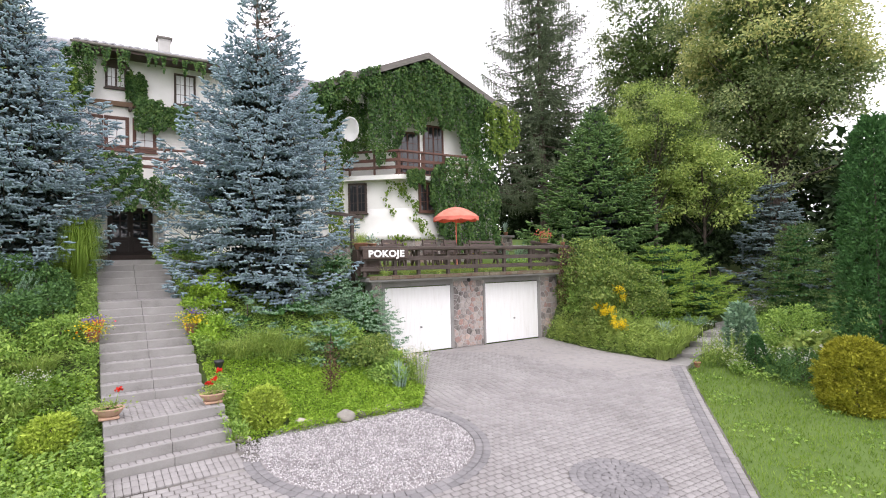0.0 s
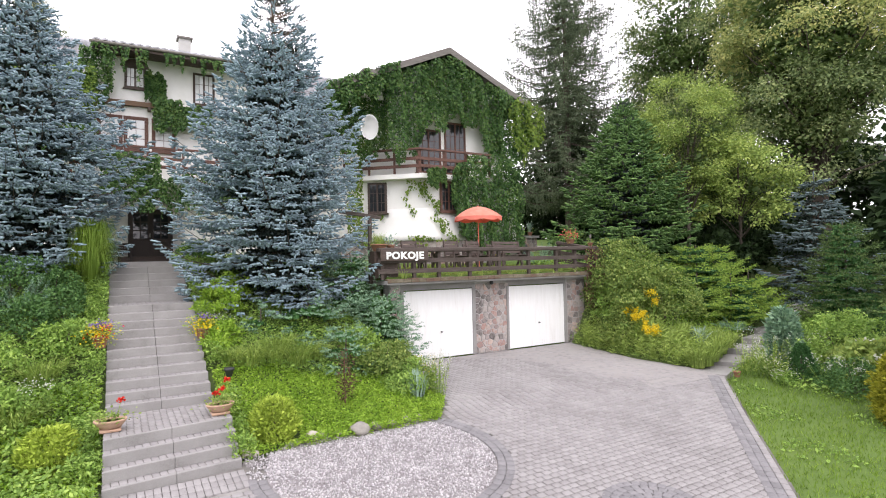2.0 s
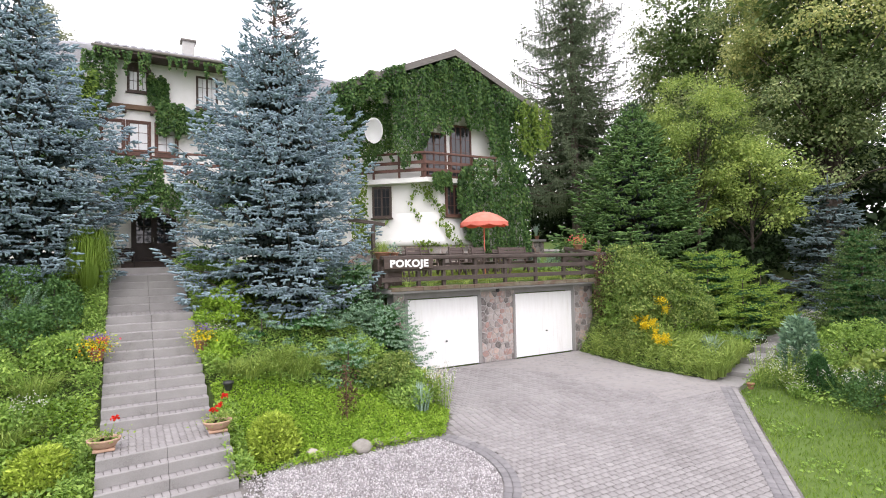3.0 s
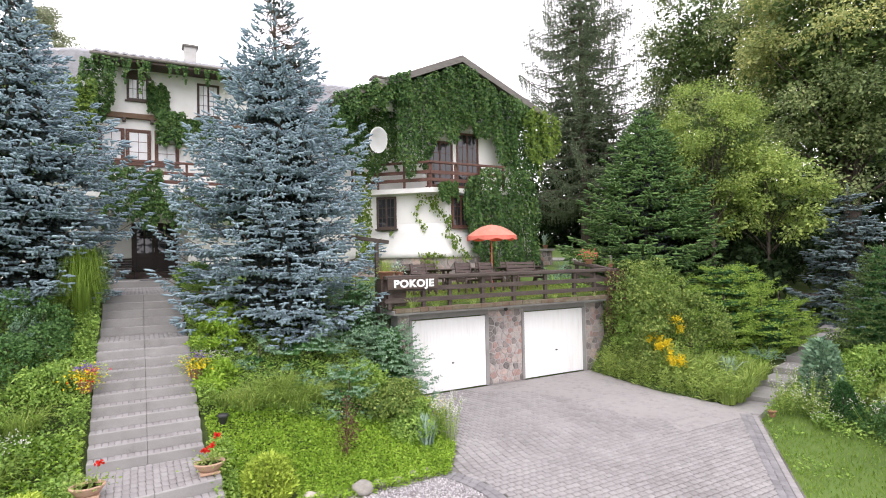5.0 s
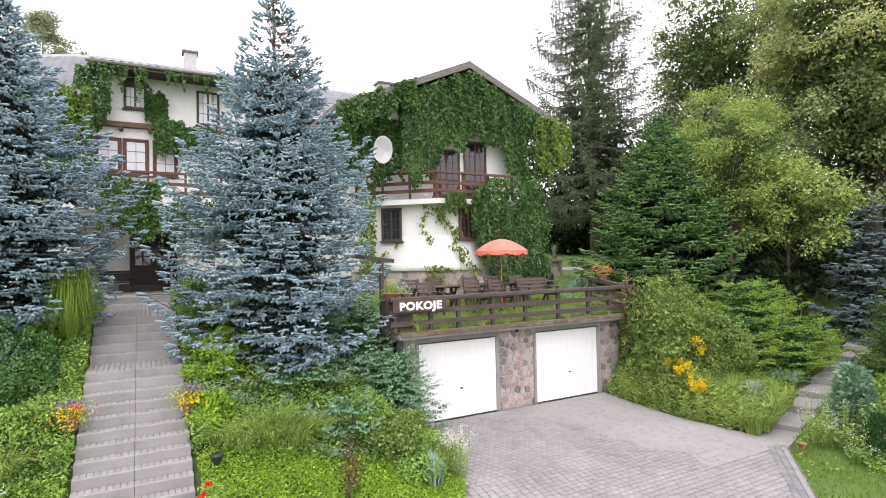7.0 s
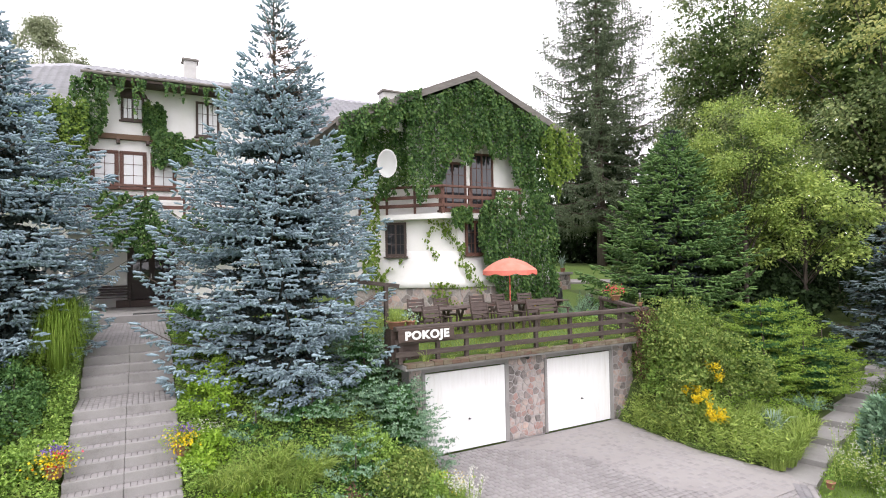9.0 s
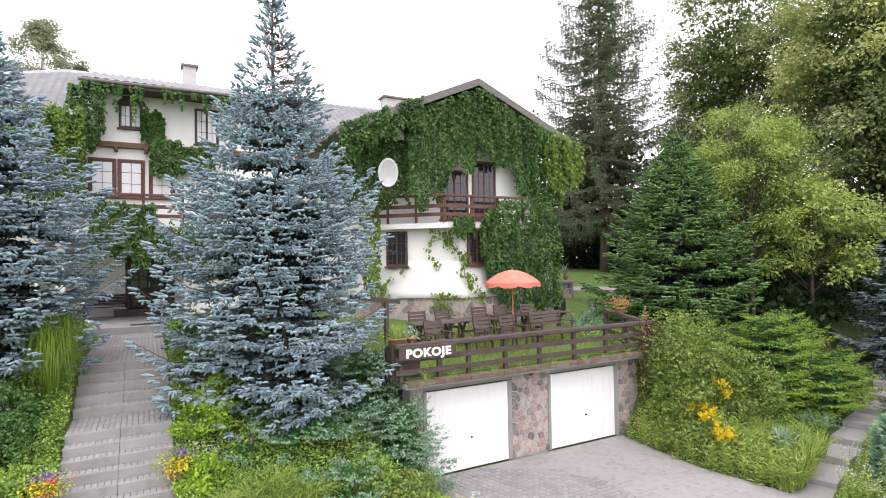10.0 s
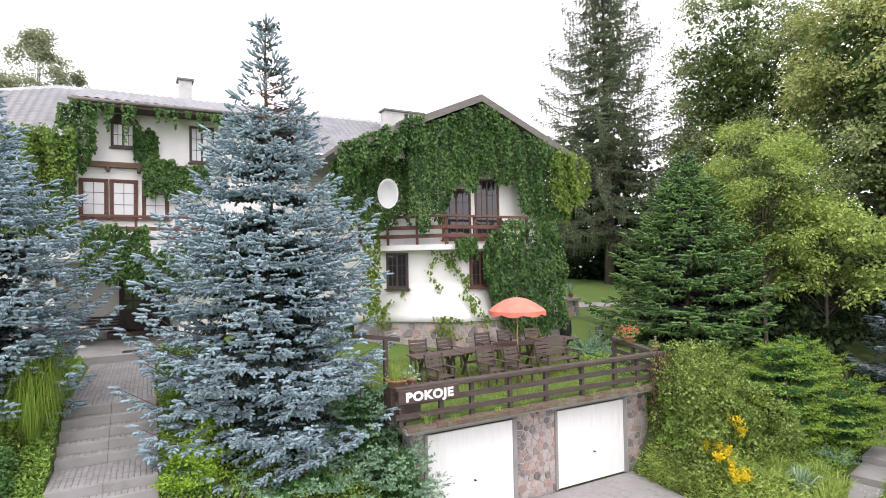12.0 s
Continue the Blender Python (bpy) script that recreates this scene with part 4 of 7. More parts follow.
LEAF_DARK = foliage("dark_shrub_leaves", [(0.1, (0.0359, 0.0899, 0.0279)), (0.5, (0.0798, 0.169, 0.05)), (0.9, (0.16, 0.279, 0.0798))], 0.5, 0.25, 0.9)
LEAF_LIME = foliage("bright_groundcover_leaves", [(0.1, (0.121, 0.231, 0.0242)), (0.5, (0.275, 0.44, 0.0495)), (0.9, (0.473, 0.627, 0.099))], 0.5, 0.35, 0.9)
LEAF_WOOD_SHADED = foliage("shade_dark_woodland_leaves", [(0.1, (0.0104, 0.0234, 0.0091)), (0.5, (0.026, 0.0494, 0.0182)), (0.9, (0.0546, 0.091, 0.0325))], 0.6, 0.3, 0.15)
LEAF_BROWN = foliage("red_brown_leaves", [(0.1, (0.05, 0.025, 0.018)), (0.5, (0.11, 0.055, 0.04)), (0.9, (0.19, 0.11, 0.08))], 0.6, 0.2, 2)
GRASS = foliage("grass_blades", [(0.1, (0.0884, 0.151, 0.0188)), (0.5, (0.162, 0.264, 0.0352)), (0.9, (0.293, 0.4, 0.0689))], 0.55, 0.35, 0.8)
GRASS_TALL = foliage("tall_grass_blades", [(0.1, (0.154, 0.221, 0.0512)), (0.5, (0.29, 0.393, 0.094)), (0.9, (0.513, 0.614, 0.171))], 0.5, 0.3, 1)
GRASS_DRY = foliage("dry_terrace_grass", [(0.1, (0.138, 0.188, 0.0375)), (0.5, (0.25, 0.312, 0.0625)), (0.9, (0.413, 0.438, 0.125))], 0.55, 0.35, 0.8)
THUJA_LIME = foliage("yellow_green_thuja_scales", [(0.1, (0.141, 0.213, 0.0319)), (0.5, (0.344, 0.446, 0.0638)), (0.9, (0.605, 0.736, 0.128))], 0.6, 0.2, 2)
BIRCH = foliage("grey_green_birch_leaves", [(0.1, (0.16, 0.19, 0.11)), (0.5, (0.3, 0.33, 0.21)), (0.9, (0.46, 0.49, 0.34))], 0.5, 0.35, 0.4)
LEAF_PALE = foliage("pale_grey_green_leaves", [(0.1, (0.045, 0.085, 0.018)), (0.5, (0.16, 0.245, 0.055)), (0.9, (0.45, 0.51, 0.15))], 0.5, 0.3, 0.9)
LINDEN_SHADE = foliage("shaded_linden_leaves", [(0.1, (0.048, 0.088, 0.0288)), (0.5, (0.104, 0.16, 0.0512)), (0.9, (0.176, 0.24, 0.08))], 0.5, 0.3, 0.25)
SPRUCE_SLATE = foliage("slate_blue_needles", [(0.15, (0.084, 0.12, 0.126)), (0.5, (0.15, 0.204, 0.216)), (0.85, (0.24, 0.312, 0.324))], 0.6, 0.1, 1.5)
CYPRESS = foliage("green_cypress_sprays", [(0.2, (0.0325, 0.065, 0.0195)), (0.5, (0.0715, 0.12, 0.0358)), (0.85, (0.137, 0.195, 0.0585))], 0.6, 0.2, 1.2)
BLADE_BLUE = foliage("grey_blue_blades", [(0.1, (0.17, 0.255, 0.204)), (0.5, (0.323, 0.442, 0.357)), (0.9, (0.51, 0.629, 0.527))], 0.5, 0.2, 1)


def petals(name, c0, c1):
    return foliage(name, [(0.15, c0), (0.85, c1)], 0.5, 0.3, 3)


RED = petals("red_petals", (0.5, 0.015, 0.01), (0.75, 0.05, 0.03))
PINK = petals("pink_petals", (0.6, 0.05, 0.09), (0.8, 0.16, 0.2))
YELLOW = petals("yellow_petals", (0.7, 0.5, 0.01), (0.88, 0.72, 0.05))
PURPLE = petals("purple_petals", (0.16, 0.1, 0.3), (0.32, 0.24, 0.5))
WHITE = petals("white_petals", (0.6, 0.6, 0.52), (0.8, 0.8, 0.75))


def brush(p, d, ln, rad, k, w=0.005, rng=RN, lean=0.75):
    """Needled shoots: k needles round each axis, one triangle each."""
    p, d = np.asarray(p, float), unit(np.asarray(d, float))
    n = len(p)
    ln = np.broadcast_to(np.asarray(ln, float), (n,))
    a = unit(np.cross(d, rng.normal(size=(n, 3))))
    b = np.cross(d, a)
    s = (np.arange(k) + 0.5) / k
    ph = np.arange(k)[None] * 2.4 + rng.uniform(0, 6.28, (n, 1))
    base = p[:, None] + d[:, None] * (ln[:, None] * s)[..., None]
    radial = a[:, None] * np.cos(ph)[..., None] + b[:, None] * np.sin(ph)[..., None]
    r = rad * rng.uniform(0.8, 1.2, (n, k, 1))
    tip = base + unit(d[:, None] * lean + radial) * r
    wv = np.cross(np.broadcast_to(d[:, None], radial.shape), radial) * w
    v = np.stack([base - wv, base + wv, tip], 2).reshape(-1, 3)
    return v, np.arange(len(v)).reshape(-1, 3)


def fingers(p, d, ln, rad, k, w, rng=RN, core=0.032):
    """Thick blunt shoots: a rounded four-sided body with short needles round it."""
    p, d = np.asarray(p, float), unit(np.asarray(d, float))
    n = len(p)
    ln = np.broadcast_to(np.asarray(ln, float), (n,))[:, None]
    a = unit(np.cross(d, rng.normal(size=(n, 3))))
    b = np.cross(d, a)
    c = core * rng.uniform(0.75, 1.2, (n, 1))
    rings = []
    for s, q in ((0.0, 0.55), (0.74, 1.0)):
        rings += [p + d * ln * s + (a * math.cos(j * math.tau / 4) + b * math.sin(j * math.tau / 4)) * c * q for j in range(4)]
    v = np.stack(rings + [p + d * ln * 1.05], 1)
    f = np.array([t for j in range(4) for t in ((j, (j + 1) % 4, 4 + (j + 1) % 4), (j, 4 + (j + 1) % 4, 4 + j), (4 + j, 4 + (j + 1) % 4, 8))])
    body = (v.reshape(-1, 3), (np.arange(n)[:, None, None] * 9 + f[None]).reshape(-1, 3))
    return join([body, brush(p, d, ln[:, 0], rad, k, w, rng)])


def conifer(name, x, y, z0, prof, label, category, new_mat, inner_mat, seed, whorl_gap=0.3, arms=8, twig_gap=0.16, shoot=0.16, rad=0.042, k=13, w=0.013,
            droop=0.15, lift=0.35, weep=0.0, bare_top=0.0, trunk_r=0.16, fill=1.0, twig_len=0.42, shoot_gap=0.085, core=0.0, limb=0.7, hang=0.0, curtain=0.0, bare=0.8, sweep=0.75, ragged=(0.84, 1.06), jitter=0.12, tips=0.62):
    """A spruce or fir: whorls of branches with flat sprays of needled shoots. prof: rows of height and branch reach."""
    rng, rr = np.random.default_rng(seed), random.Random(seed)
    tree = empty(name, x, y, z0)
    tagged(tree, label, category)
    hs, rs_ = [h for h, _ in prof], [r for _, r in prof]
    top = hs[-1]
    bm = bmesh.new()
    tube(bm, [(x + 0.03 * math.sin(h), y + 0.03 * math.cos(h * 1.3), h) for h in np.linspace(z0 - 0.3, top, 12)], list(np.linspace(trunk_r, 0.012, 12)))
    part("trunk", bm, BARK, tree, smooth=True)
    P, D, L, Q, E_, M = [], [], [], [], [], []
    wood = bmesh.new()
    h = hs[0]
    turn = 0.0
    while h < top - 0.15:
        reach = float(np.interp(h, hs, rs_))
        q = (h - hs[0]) / (top - hs[0])
        n = max(3, round(arms * (0.75 + 0.5 * rr.random()) * (1 if reach > 0.8 else 0.7)))
        turn += 1.1
        for i in range(n):
            a = turn + i * math.tau / n + rr.uniform(-0.25, 0.25)
            R0 = reach * rr.uniform(*ragged)
            zz = h + rr.uniform(-jitter, jitter)
            rise = (sweep * q ** 1.5 - droop) * R0
            steps = max(4, int(R0 / 0.12))
            pts = []
            for s in np.linspace(0.03, 1, steps):
                zc = zz + rise * s - droop * R0 * math.sin(s * math.pi) * 0.6 + lift * 0.22 * R0 * s ** 3
                side = 0.1 * R0 * math.sin(s * 2 + i)
                pts.append(Vector((x + math.cos(a) * R0 * s - math.sin(a) * side, y + math.sin(a) * R0 * s + math.cos(a) * side, zc)))
            tube(wood, pts[:: max(1, steps // 4)] + [pts[-1]], list(np.linspace(limb * (0.012 + 0.014 * R0), limb * 0.006, len(pts[:: max(1, steps // 4)]) + 1)), 4)
            thin = bare_top and q > 1 - bare_top
            ax = (pts[-1] - pts[0]).normalized()
            sd = ax.cross(Vector((0, 0, 1))).normalized()
            dist = 0.0
            nxt = 0.2 * R0 * rr.random()
            flip = 1
            for p0, p1 in zip(pts, pts[1:]):
                seg = (p1 - p0).length
                while nxt < dist + seg:
                    s = nxt / R0
                    p = p0.lerp(p1, (nxt - dist) / seg)
                    if rr.random() < fill and not (thin and rr.random() < bare):
                        flip = -flip
                        tl = (twig_len * R0 ** 0.75 * (1 - s) * rr.uniform(0.6, 1.15) + 0.14) * (0.55 if s < 0.25 else 1) + (0.09 if core else 0)
                        td = (ax * rr.uniform(0.55, 0.9) + sd * flip * rr.uniform(0.6, 1.0) + Vector((0, 0, rr.uniform(-0.16, 0.1) - weep))).normalized()
                        cnt = max(2, int(tl / shoot_gap))
                        for c in range(cnt):
                            f = (c + 0.6) / cnt
                            pp = p + td * tl * f + Vector((0, 0, -weep * 0.6 * tl * f * f))
                            for sgn in ((1, -1) if f < 0.85 else (0,)):
                                dd = (td * 0.8 + td.cross(Vector((0, 0, 1))) * sgn * 0.75 + Vector((0, 0, rr.uniform(-0.15, 0.2) - weep * 1.4))).normalized()
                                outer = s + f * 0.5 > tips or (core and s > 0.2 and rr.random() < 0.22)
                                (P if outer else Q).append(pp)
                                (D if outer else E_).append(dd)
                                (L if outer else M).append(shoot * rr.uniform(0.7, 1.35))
                            if rr.random() < hang and s > 0.35:
                                P.append(pp)
                                D.append((td * 0.55 + Vector((0, 0, -0.75))).normalized())
                                L.append(shoot * rr.uniform(0.7, 1.1))
                    if curtain and s > 0.12:
                        for c in range(2):
                            drop = rr.uniform(0.25, 1.0) * curtain * (0.5 + s)
                            p_ = p + sd * rr.uniform(-0.45, 0.45) * (1.1 - s) - Vector((0, 0, 0.02))
                            for e in np.arange(0, drop, shoot * 0.8):
                                P.append(p_ - Vector((0, 0, e)))
                                D.append(Vector((rr.uniform(-0.12, 0.12), rr.uniform(-0.12, 0.12), -1)))
                                L.append(shoot)
                    nxt += twig_gap * rr.uniform(0.7, 1.3)
                dist += seg
            for c in range(2):
                P.append(pts[-1] - ax * 0.06 * c)
                D.append(ax + sd * (0.5 * c) + Vector((0, 0, 0.25)))
                L.append(shoot * 1.5)
        h += whorl_gap * rr.uniform(0.8, 1.2) * (0.8 if q > 0.75 else 1)
    P.append(Vector((x, y, top - 0.3)))
    D.append(Vector((0.02, 0, 1)))
    L.append(0.5)
    tagged(part("branchwork", wood, BARK, tree), kind="stuff")
    raw("crown", *(fingers([tuple(v) for v in P], [tuple(v) for v in D], L, rad, k, w, rng, core) if core else brush([tuple(v) for v in P], [tuple(v) for v in D], L, rad, k, w, rng)), new_mat, tree, smooth=bool(core))
    # inner shoots, in a darker colour that paints the shade inside most crowns
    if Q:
        raw("inner_crown", *brush([tuple(v) for v in Q], [tuple(v) for v in E_], M, rad * 1.6, 3, w * 3.2, rng), inner_mat, tree)
    return tree


def clumps(rng, centre, radii, count, seed_noise, inner=0.5, lower=-0.75):
    """Places of leaf clumps in an uneven crown."""
    out = []
    c = np.array(centre)
    while len(out) < count:
        d = unit(rng.normal(size=3))
        if d[2] < lower:
            continue
        bump = 1 + 0.28 * noise.noise(Vector(d * 2.2 + seed_noise)) + 0.16 * noise.noise(Vector(d * 5 + seed_noise))
        r = (inner + (1 - inner) * rng.random() ** 0.5) * bump
        out.append(c + d * np.array(radii) * r)
    return np.array(out)


def clump_leaves(rng, cs, rc, per, size, flat=0.6, hang=0.15, width=0.6):
    n = len(cs)
    off = np.clip(rng.normal(size=(n, per, 3)), -1.5, 1.5) * np.array([1, 1, flat]) * (rc * rng.uniform(0.6, 1.3, (n, 1, 1))) * 0.55
    pos = (cs[:, None] + off).reshape(-1, 3)
    way = unit(off.reshape(-1, 3) + 1e-6) + rng.normal(size=pos.shape) * 0.5 + np.array([0, 0, -hang])
    return leaf_arrays(pos, way, size * rng.uniform(0.65, 1.3, len(pos)), width, rng=rng)


def broadleaf(name, x, y, z0, centre, radii, label, mat, seed, count, per, rc, size, trunk_r, limbs):
    """A far woodland tree: tapered trunk, limbs that reach into the clumps, and a crown of leaves with gaps."""
    rng = np.random.default_rng(seed)
    tree = empty(name, x, y, z0)
    tagged(tree, label, "tree")
    cs = clumps(rng, centre, radii, count, seed * 3.7, 0.45, -1.0)
    bm = bmesh.new()
    top = centre[2] + radii[2] * 0.6
    tube(bm, [(x, y, z0 - 0.2 + (top - z0) * s) for s in np.linspace(0, 1, 9)], list(np.linspace(trunk_r, 0.03, 9)), 9)
    part("trunk", bm, BARK, tree, smooth=True)
    lb = bmesh.new()
    for c in cs[:limbs]:
        zs = min(max(z0 + (c[2] - z0) * 0.55, z0 + (top - z0) * 0.28), top - 0.2)
        a, e = Vector((x, y, zs)), Vector(c)
        m_ = a.lerp(e, 0.5) + Vector((0, 0, 0.12 * (e - a).length))
        r = trunk_r * 0.32 * (1 - 0.6 * (zs - z0) / (top - z0))
        tube(lb, [a, a.lerp(m_, 0.6), m_, e], [r, r * 0.75, r * 0.5, r * 0.15], 5)
    tagged(part("branchwork", lb, BARK, tree, smooth=True), kind="stuff")
    raw("crown", *clump_leaves(rng, cs, rc, per, size), mat, tree)
    return tree


def leafy(name, x, y, z0, centre, radii, label, mat, seed, heads, head_r, subs, per, sub_r, size, trunk_r, mat2=None, shade=0, taper=0.0):
    """A broad-leaved tree whose crown is built of rounded heads: tufts of leaves lie over the upper and outer side of each head."""
    rng = np.random.default_rng(seed)
    tree = empty(name, x, y, z0)
    tagged(tree, label, "tree")
    c0 = np.array(centre, float)
    hc = clumps(rng, centre, radii, heads, seed * 3.7, 0.45, -0.85)
    slim = 1 - taper * np.clip((hc[:, 2] - c0[2]) / radii[2], 0, 1)
    hc[:, :2] = c0[:2] + (hc[:, :2] - c0[:2]) * slim[:, None]
    hr = rng.uniform(*head_r, heads) * slim ** 0.5
    top = centre[2] + radii[2] * 0.6
    bm = bmesh.new()
    bend = lambda s: Vector((x + (centre[0] - x) * s ** 1.5, y + (centre[1] - y) * s ** 1.5, z0 - 0.2 + (top - z0) * s))
    tube(bm, [bend(s) for s in np.linspace(0, 1, 9)], list(np.linspace(trunk_r, 0.03, 9)), 9)
    part("trunk", bm, BARK, tree, smooth=True)
    lb = bmesh.new()
    for c, r in zip(hc, hr):
        s = min(max((c[2] - z0) * 0.6 / (top - z0), 0.25), 0.92)
        a, e = bend(s), Vector(c)
        m_ = a.lerp(e, 0.5) + Vector((0, 0, 0.1 * (e - a).length))
        w_ = trunk_r * 0.3 * (1.1 - s)
        tube(lb, [a, m_, e], [w_, w_ * 0.6, w_ * 0.2], 5)
        for k in range(3):
            d = Vector(unit(rng.normal(size=3) + [0, 0, 0.4])) * float(r) * 0.85
            tube(lb, [e, e + d * 0.5 + Vector((0, 0, 0.05)), e + d], [w_ * 0.2, w_ * 0.13, w_ * 0.06], 4)
    tagged(part("branchwork", lb, BARK, tree, smooth=True), kind="stuff")
    # darker leaves in the middle paint the crown's inner shade and close gaps
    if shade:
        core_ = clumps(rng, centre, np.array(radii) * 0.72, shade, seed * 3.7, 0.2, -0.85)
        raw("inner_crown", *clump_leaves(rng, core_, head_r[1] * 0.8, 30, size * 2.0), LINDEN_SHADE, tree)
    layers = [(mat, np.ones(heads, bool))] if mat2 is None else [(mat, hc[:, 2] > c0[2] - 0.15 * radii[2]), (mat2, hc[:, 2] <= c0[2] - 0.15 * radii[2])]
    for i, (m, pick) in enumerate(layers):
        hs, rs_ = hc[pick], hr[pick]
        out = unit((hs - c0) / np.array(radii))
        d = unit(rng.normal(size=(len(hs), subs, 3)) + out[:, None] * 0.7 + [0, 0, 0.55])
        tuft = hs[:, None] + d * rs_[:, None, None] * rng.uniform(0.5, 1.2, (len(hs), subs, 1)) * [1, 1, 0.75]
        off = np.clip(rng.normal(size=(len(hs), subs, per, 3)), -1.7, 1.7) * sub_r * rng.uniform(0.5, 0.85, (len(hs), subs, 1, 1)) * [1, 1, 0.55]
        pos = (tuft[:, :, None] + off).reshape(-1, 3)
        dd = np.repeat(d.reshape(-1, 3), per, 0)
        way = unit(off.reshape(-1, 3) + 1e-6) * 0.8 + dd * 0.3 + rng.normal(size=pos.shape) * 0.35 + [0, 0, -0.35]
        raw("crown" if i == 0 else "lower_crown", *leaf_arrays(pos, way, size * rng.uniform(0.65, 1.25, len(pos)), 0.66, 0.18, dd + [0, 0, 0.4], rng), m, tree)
    return tree


def shrub(name, x, y, radii, label, mat, seed, count=60, per=60, rc=0.22, size=0.06, category="shrub", z0=None, hang=0.1, width=0.55, inner=0.45, lower=-0.25, stems=7, flat=0.7, sit=0.35):
    """A bush: a few stems and an uneven mound of leaves."""
    rng = np.random.default_rng(seed)
    z0 = float(ground_z(x, y)) if z0 is None else z0
    bush = empty(name, x, y, z0)
    tagged(bush, label, category)
    cs = clumps(rng, (x, y, z0 + radii[2] * sit), radii, count, seed * 2.3, inner, lower)
    cs[:, 2] = np.maximum(cs[:, 2], ground_z(cs[:, 0], cs[:, 1]) + 0.04)
    bm = bmesh.new()
    for c in cs[:stems]:
        tube(bm, [(x, y, z0 - 0.05), tuple((np.array((x, y, z0)) * 0.5 + c * 0.5) + (0, 0, 0.05)), tuple(c)], [0.02, 0.014, 0.006], 5)
    tagged(part("branchwork", bm, BARK, bush), kind="stuff")
    out = unit((cs - (x, y, z0)) / np.array(radii) + [0, 0, 0.25])
    d = unit(rng.normal(size=(len(cs), per, 3)) + out[:, None] * 0.9)
    pos = (cs[:, None] + d * rc * rng.uniform(0.55, 1.1, (len(cs), per, 1)) * [1, 1, flat]).reshape(-1, 3)
    dd = d.reshape(-1, 3)
    way = dd * 0.5 + rng.normal(size=pos.shape) * 0.6 + [0, 0, -hang]
    raw("leaves", *leaf_arrays(pos, way, size * rng.uniform(0.65, 1.3, len(pos)), width, 0.2, dd + [0, 0, 0.3], rng), mat, bush)
    return bush


def blade_arrays(pos, way, height, width, bend, rng):
    """Arching blades of three joints, five triangles each."""
    pos, way = np.asarray(pos, float), np.asarray(way, float)
    n = len(pos)
    height, bend = np.broadcast_to(height, (n,))[:, None], np.broadcast_to(bend, (n,))[:, None]
    side = unit(np.cross(way, [0, 0, 1.0]) + rng.normal(size=(n, 3)) * 0.2) * width / 2
    up = np.array([0, 0, 1.0])
    rows = []
    for s, wd in ((0, 1), (0.4, 0.9), (0.75, 0.6)):
        c = pos + up * height * (s - 0.35 * bend * s ** 2.2) + way * height * bend * s ** 2
        rows += [c - side * wd, c + side * wd]
    rows.append(pos + up * height * (1 - 0.55 * bend) + way * height * bend * 1.05)
    v = np.stack(rows, 1)
    f = np.array([(0, 1, 3), (0, 3, 2), (2, 3, 5), (2, 5, 4), (4, 5, 6)])
    return v.reshape(-1, 3), (np.arange(n)[:, None, None] * 7 + f[None]).reshape(-1, 3)


def tussock(name, x, y, label, mat, seed, count=220, height=0.7, spread=0.25, width=0.012, bend=(0.2, 0.8), category="grass", z0=None):
    """A clump of arching blades."""
    rng = np.random.default_rng(seed)
    z0 = float(ground_z(x, y)) - 0.04 if z0 is None else z0
    a, r = rng.uniform(0, 6.28, count), spread * np.sqrt(rng.random(count))
    pos = np.stack([x + r * np.cos(a), y + r * np.sin(a), np.full(count, z0)], 1)
    way = np.stack([np.cos(a), np.sin(a), np.zeros(count)], 1) + rng.normal(size=(count, 3)) * [0.4, 0.4, 0]
    ob = raw(name, *blade_arrays(pos, unit(way), height * rng.uniform(0.6, 1.15, count), width, rng.uniform(*bend, count), rng), mat)
    return tagged(ob, label, category)


def fountain(name, x, y, label, mat, seed, count, height, reach, width=0.011):
    """Tall grass whose fine blades rise, arch over and hang down again."""
    rng = np.random.default_rng(seed)
    z0 = float(ground_z(x, y)) - 0.04
    a = rng.uniform(0, math.tau, count)
    way = np.stack([np.cos(a), np.sin(a), np.zeros(count)], 1)
    side = np.stack([-np.sin(a), np.cos(a), np.zeros(count)], 1) * width / 2
    h, r = height * rng.uniform(0.55, 1.1, (count, 1)), reach * rng.uniform(0.35, 1.1, (count, 1))
    base = np.array([x, y, z0]) + way * rng.uniform(0, 0.14, (count, 1))
    fall = rng.uniform(0.15, 0.75, (count, 1))
    rows = []
    for s_, up, wd in ((0.0, 0.0, 1), (0.3, 0.88, 0.9), (0.72, 1.0, 0.7)):
        c = base + way * r * s_ + np.array([0, 0, 1.0]) * h * up
        rows += [c - side * wd, c + side * wd]
    rows.append(base + way * r * 1.05 + np.array([0, 0, 1.0]) * h * fall)
    v = np.stack(rows, 1).reshape(-1, 3)
    f = np.array([(0, 1, 3), (0, 3, 2), (2, 3, 5), (2, 5, 4), (4, 5, 6)])
    return tagged(raw(name, v, (np.arange(count)[:, None, None] * 7 + f[None]).reshape(-1, 3), mat), label, "grass")


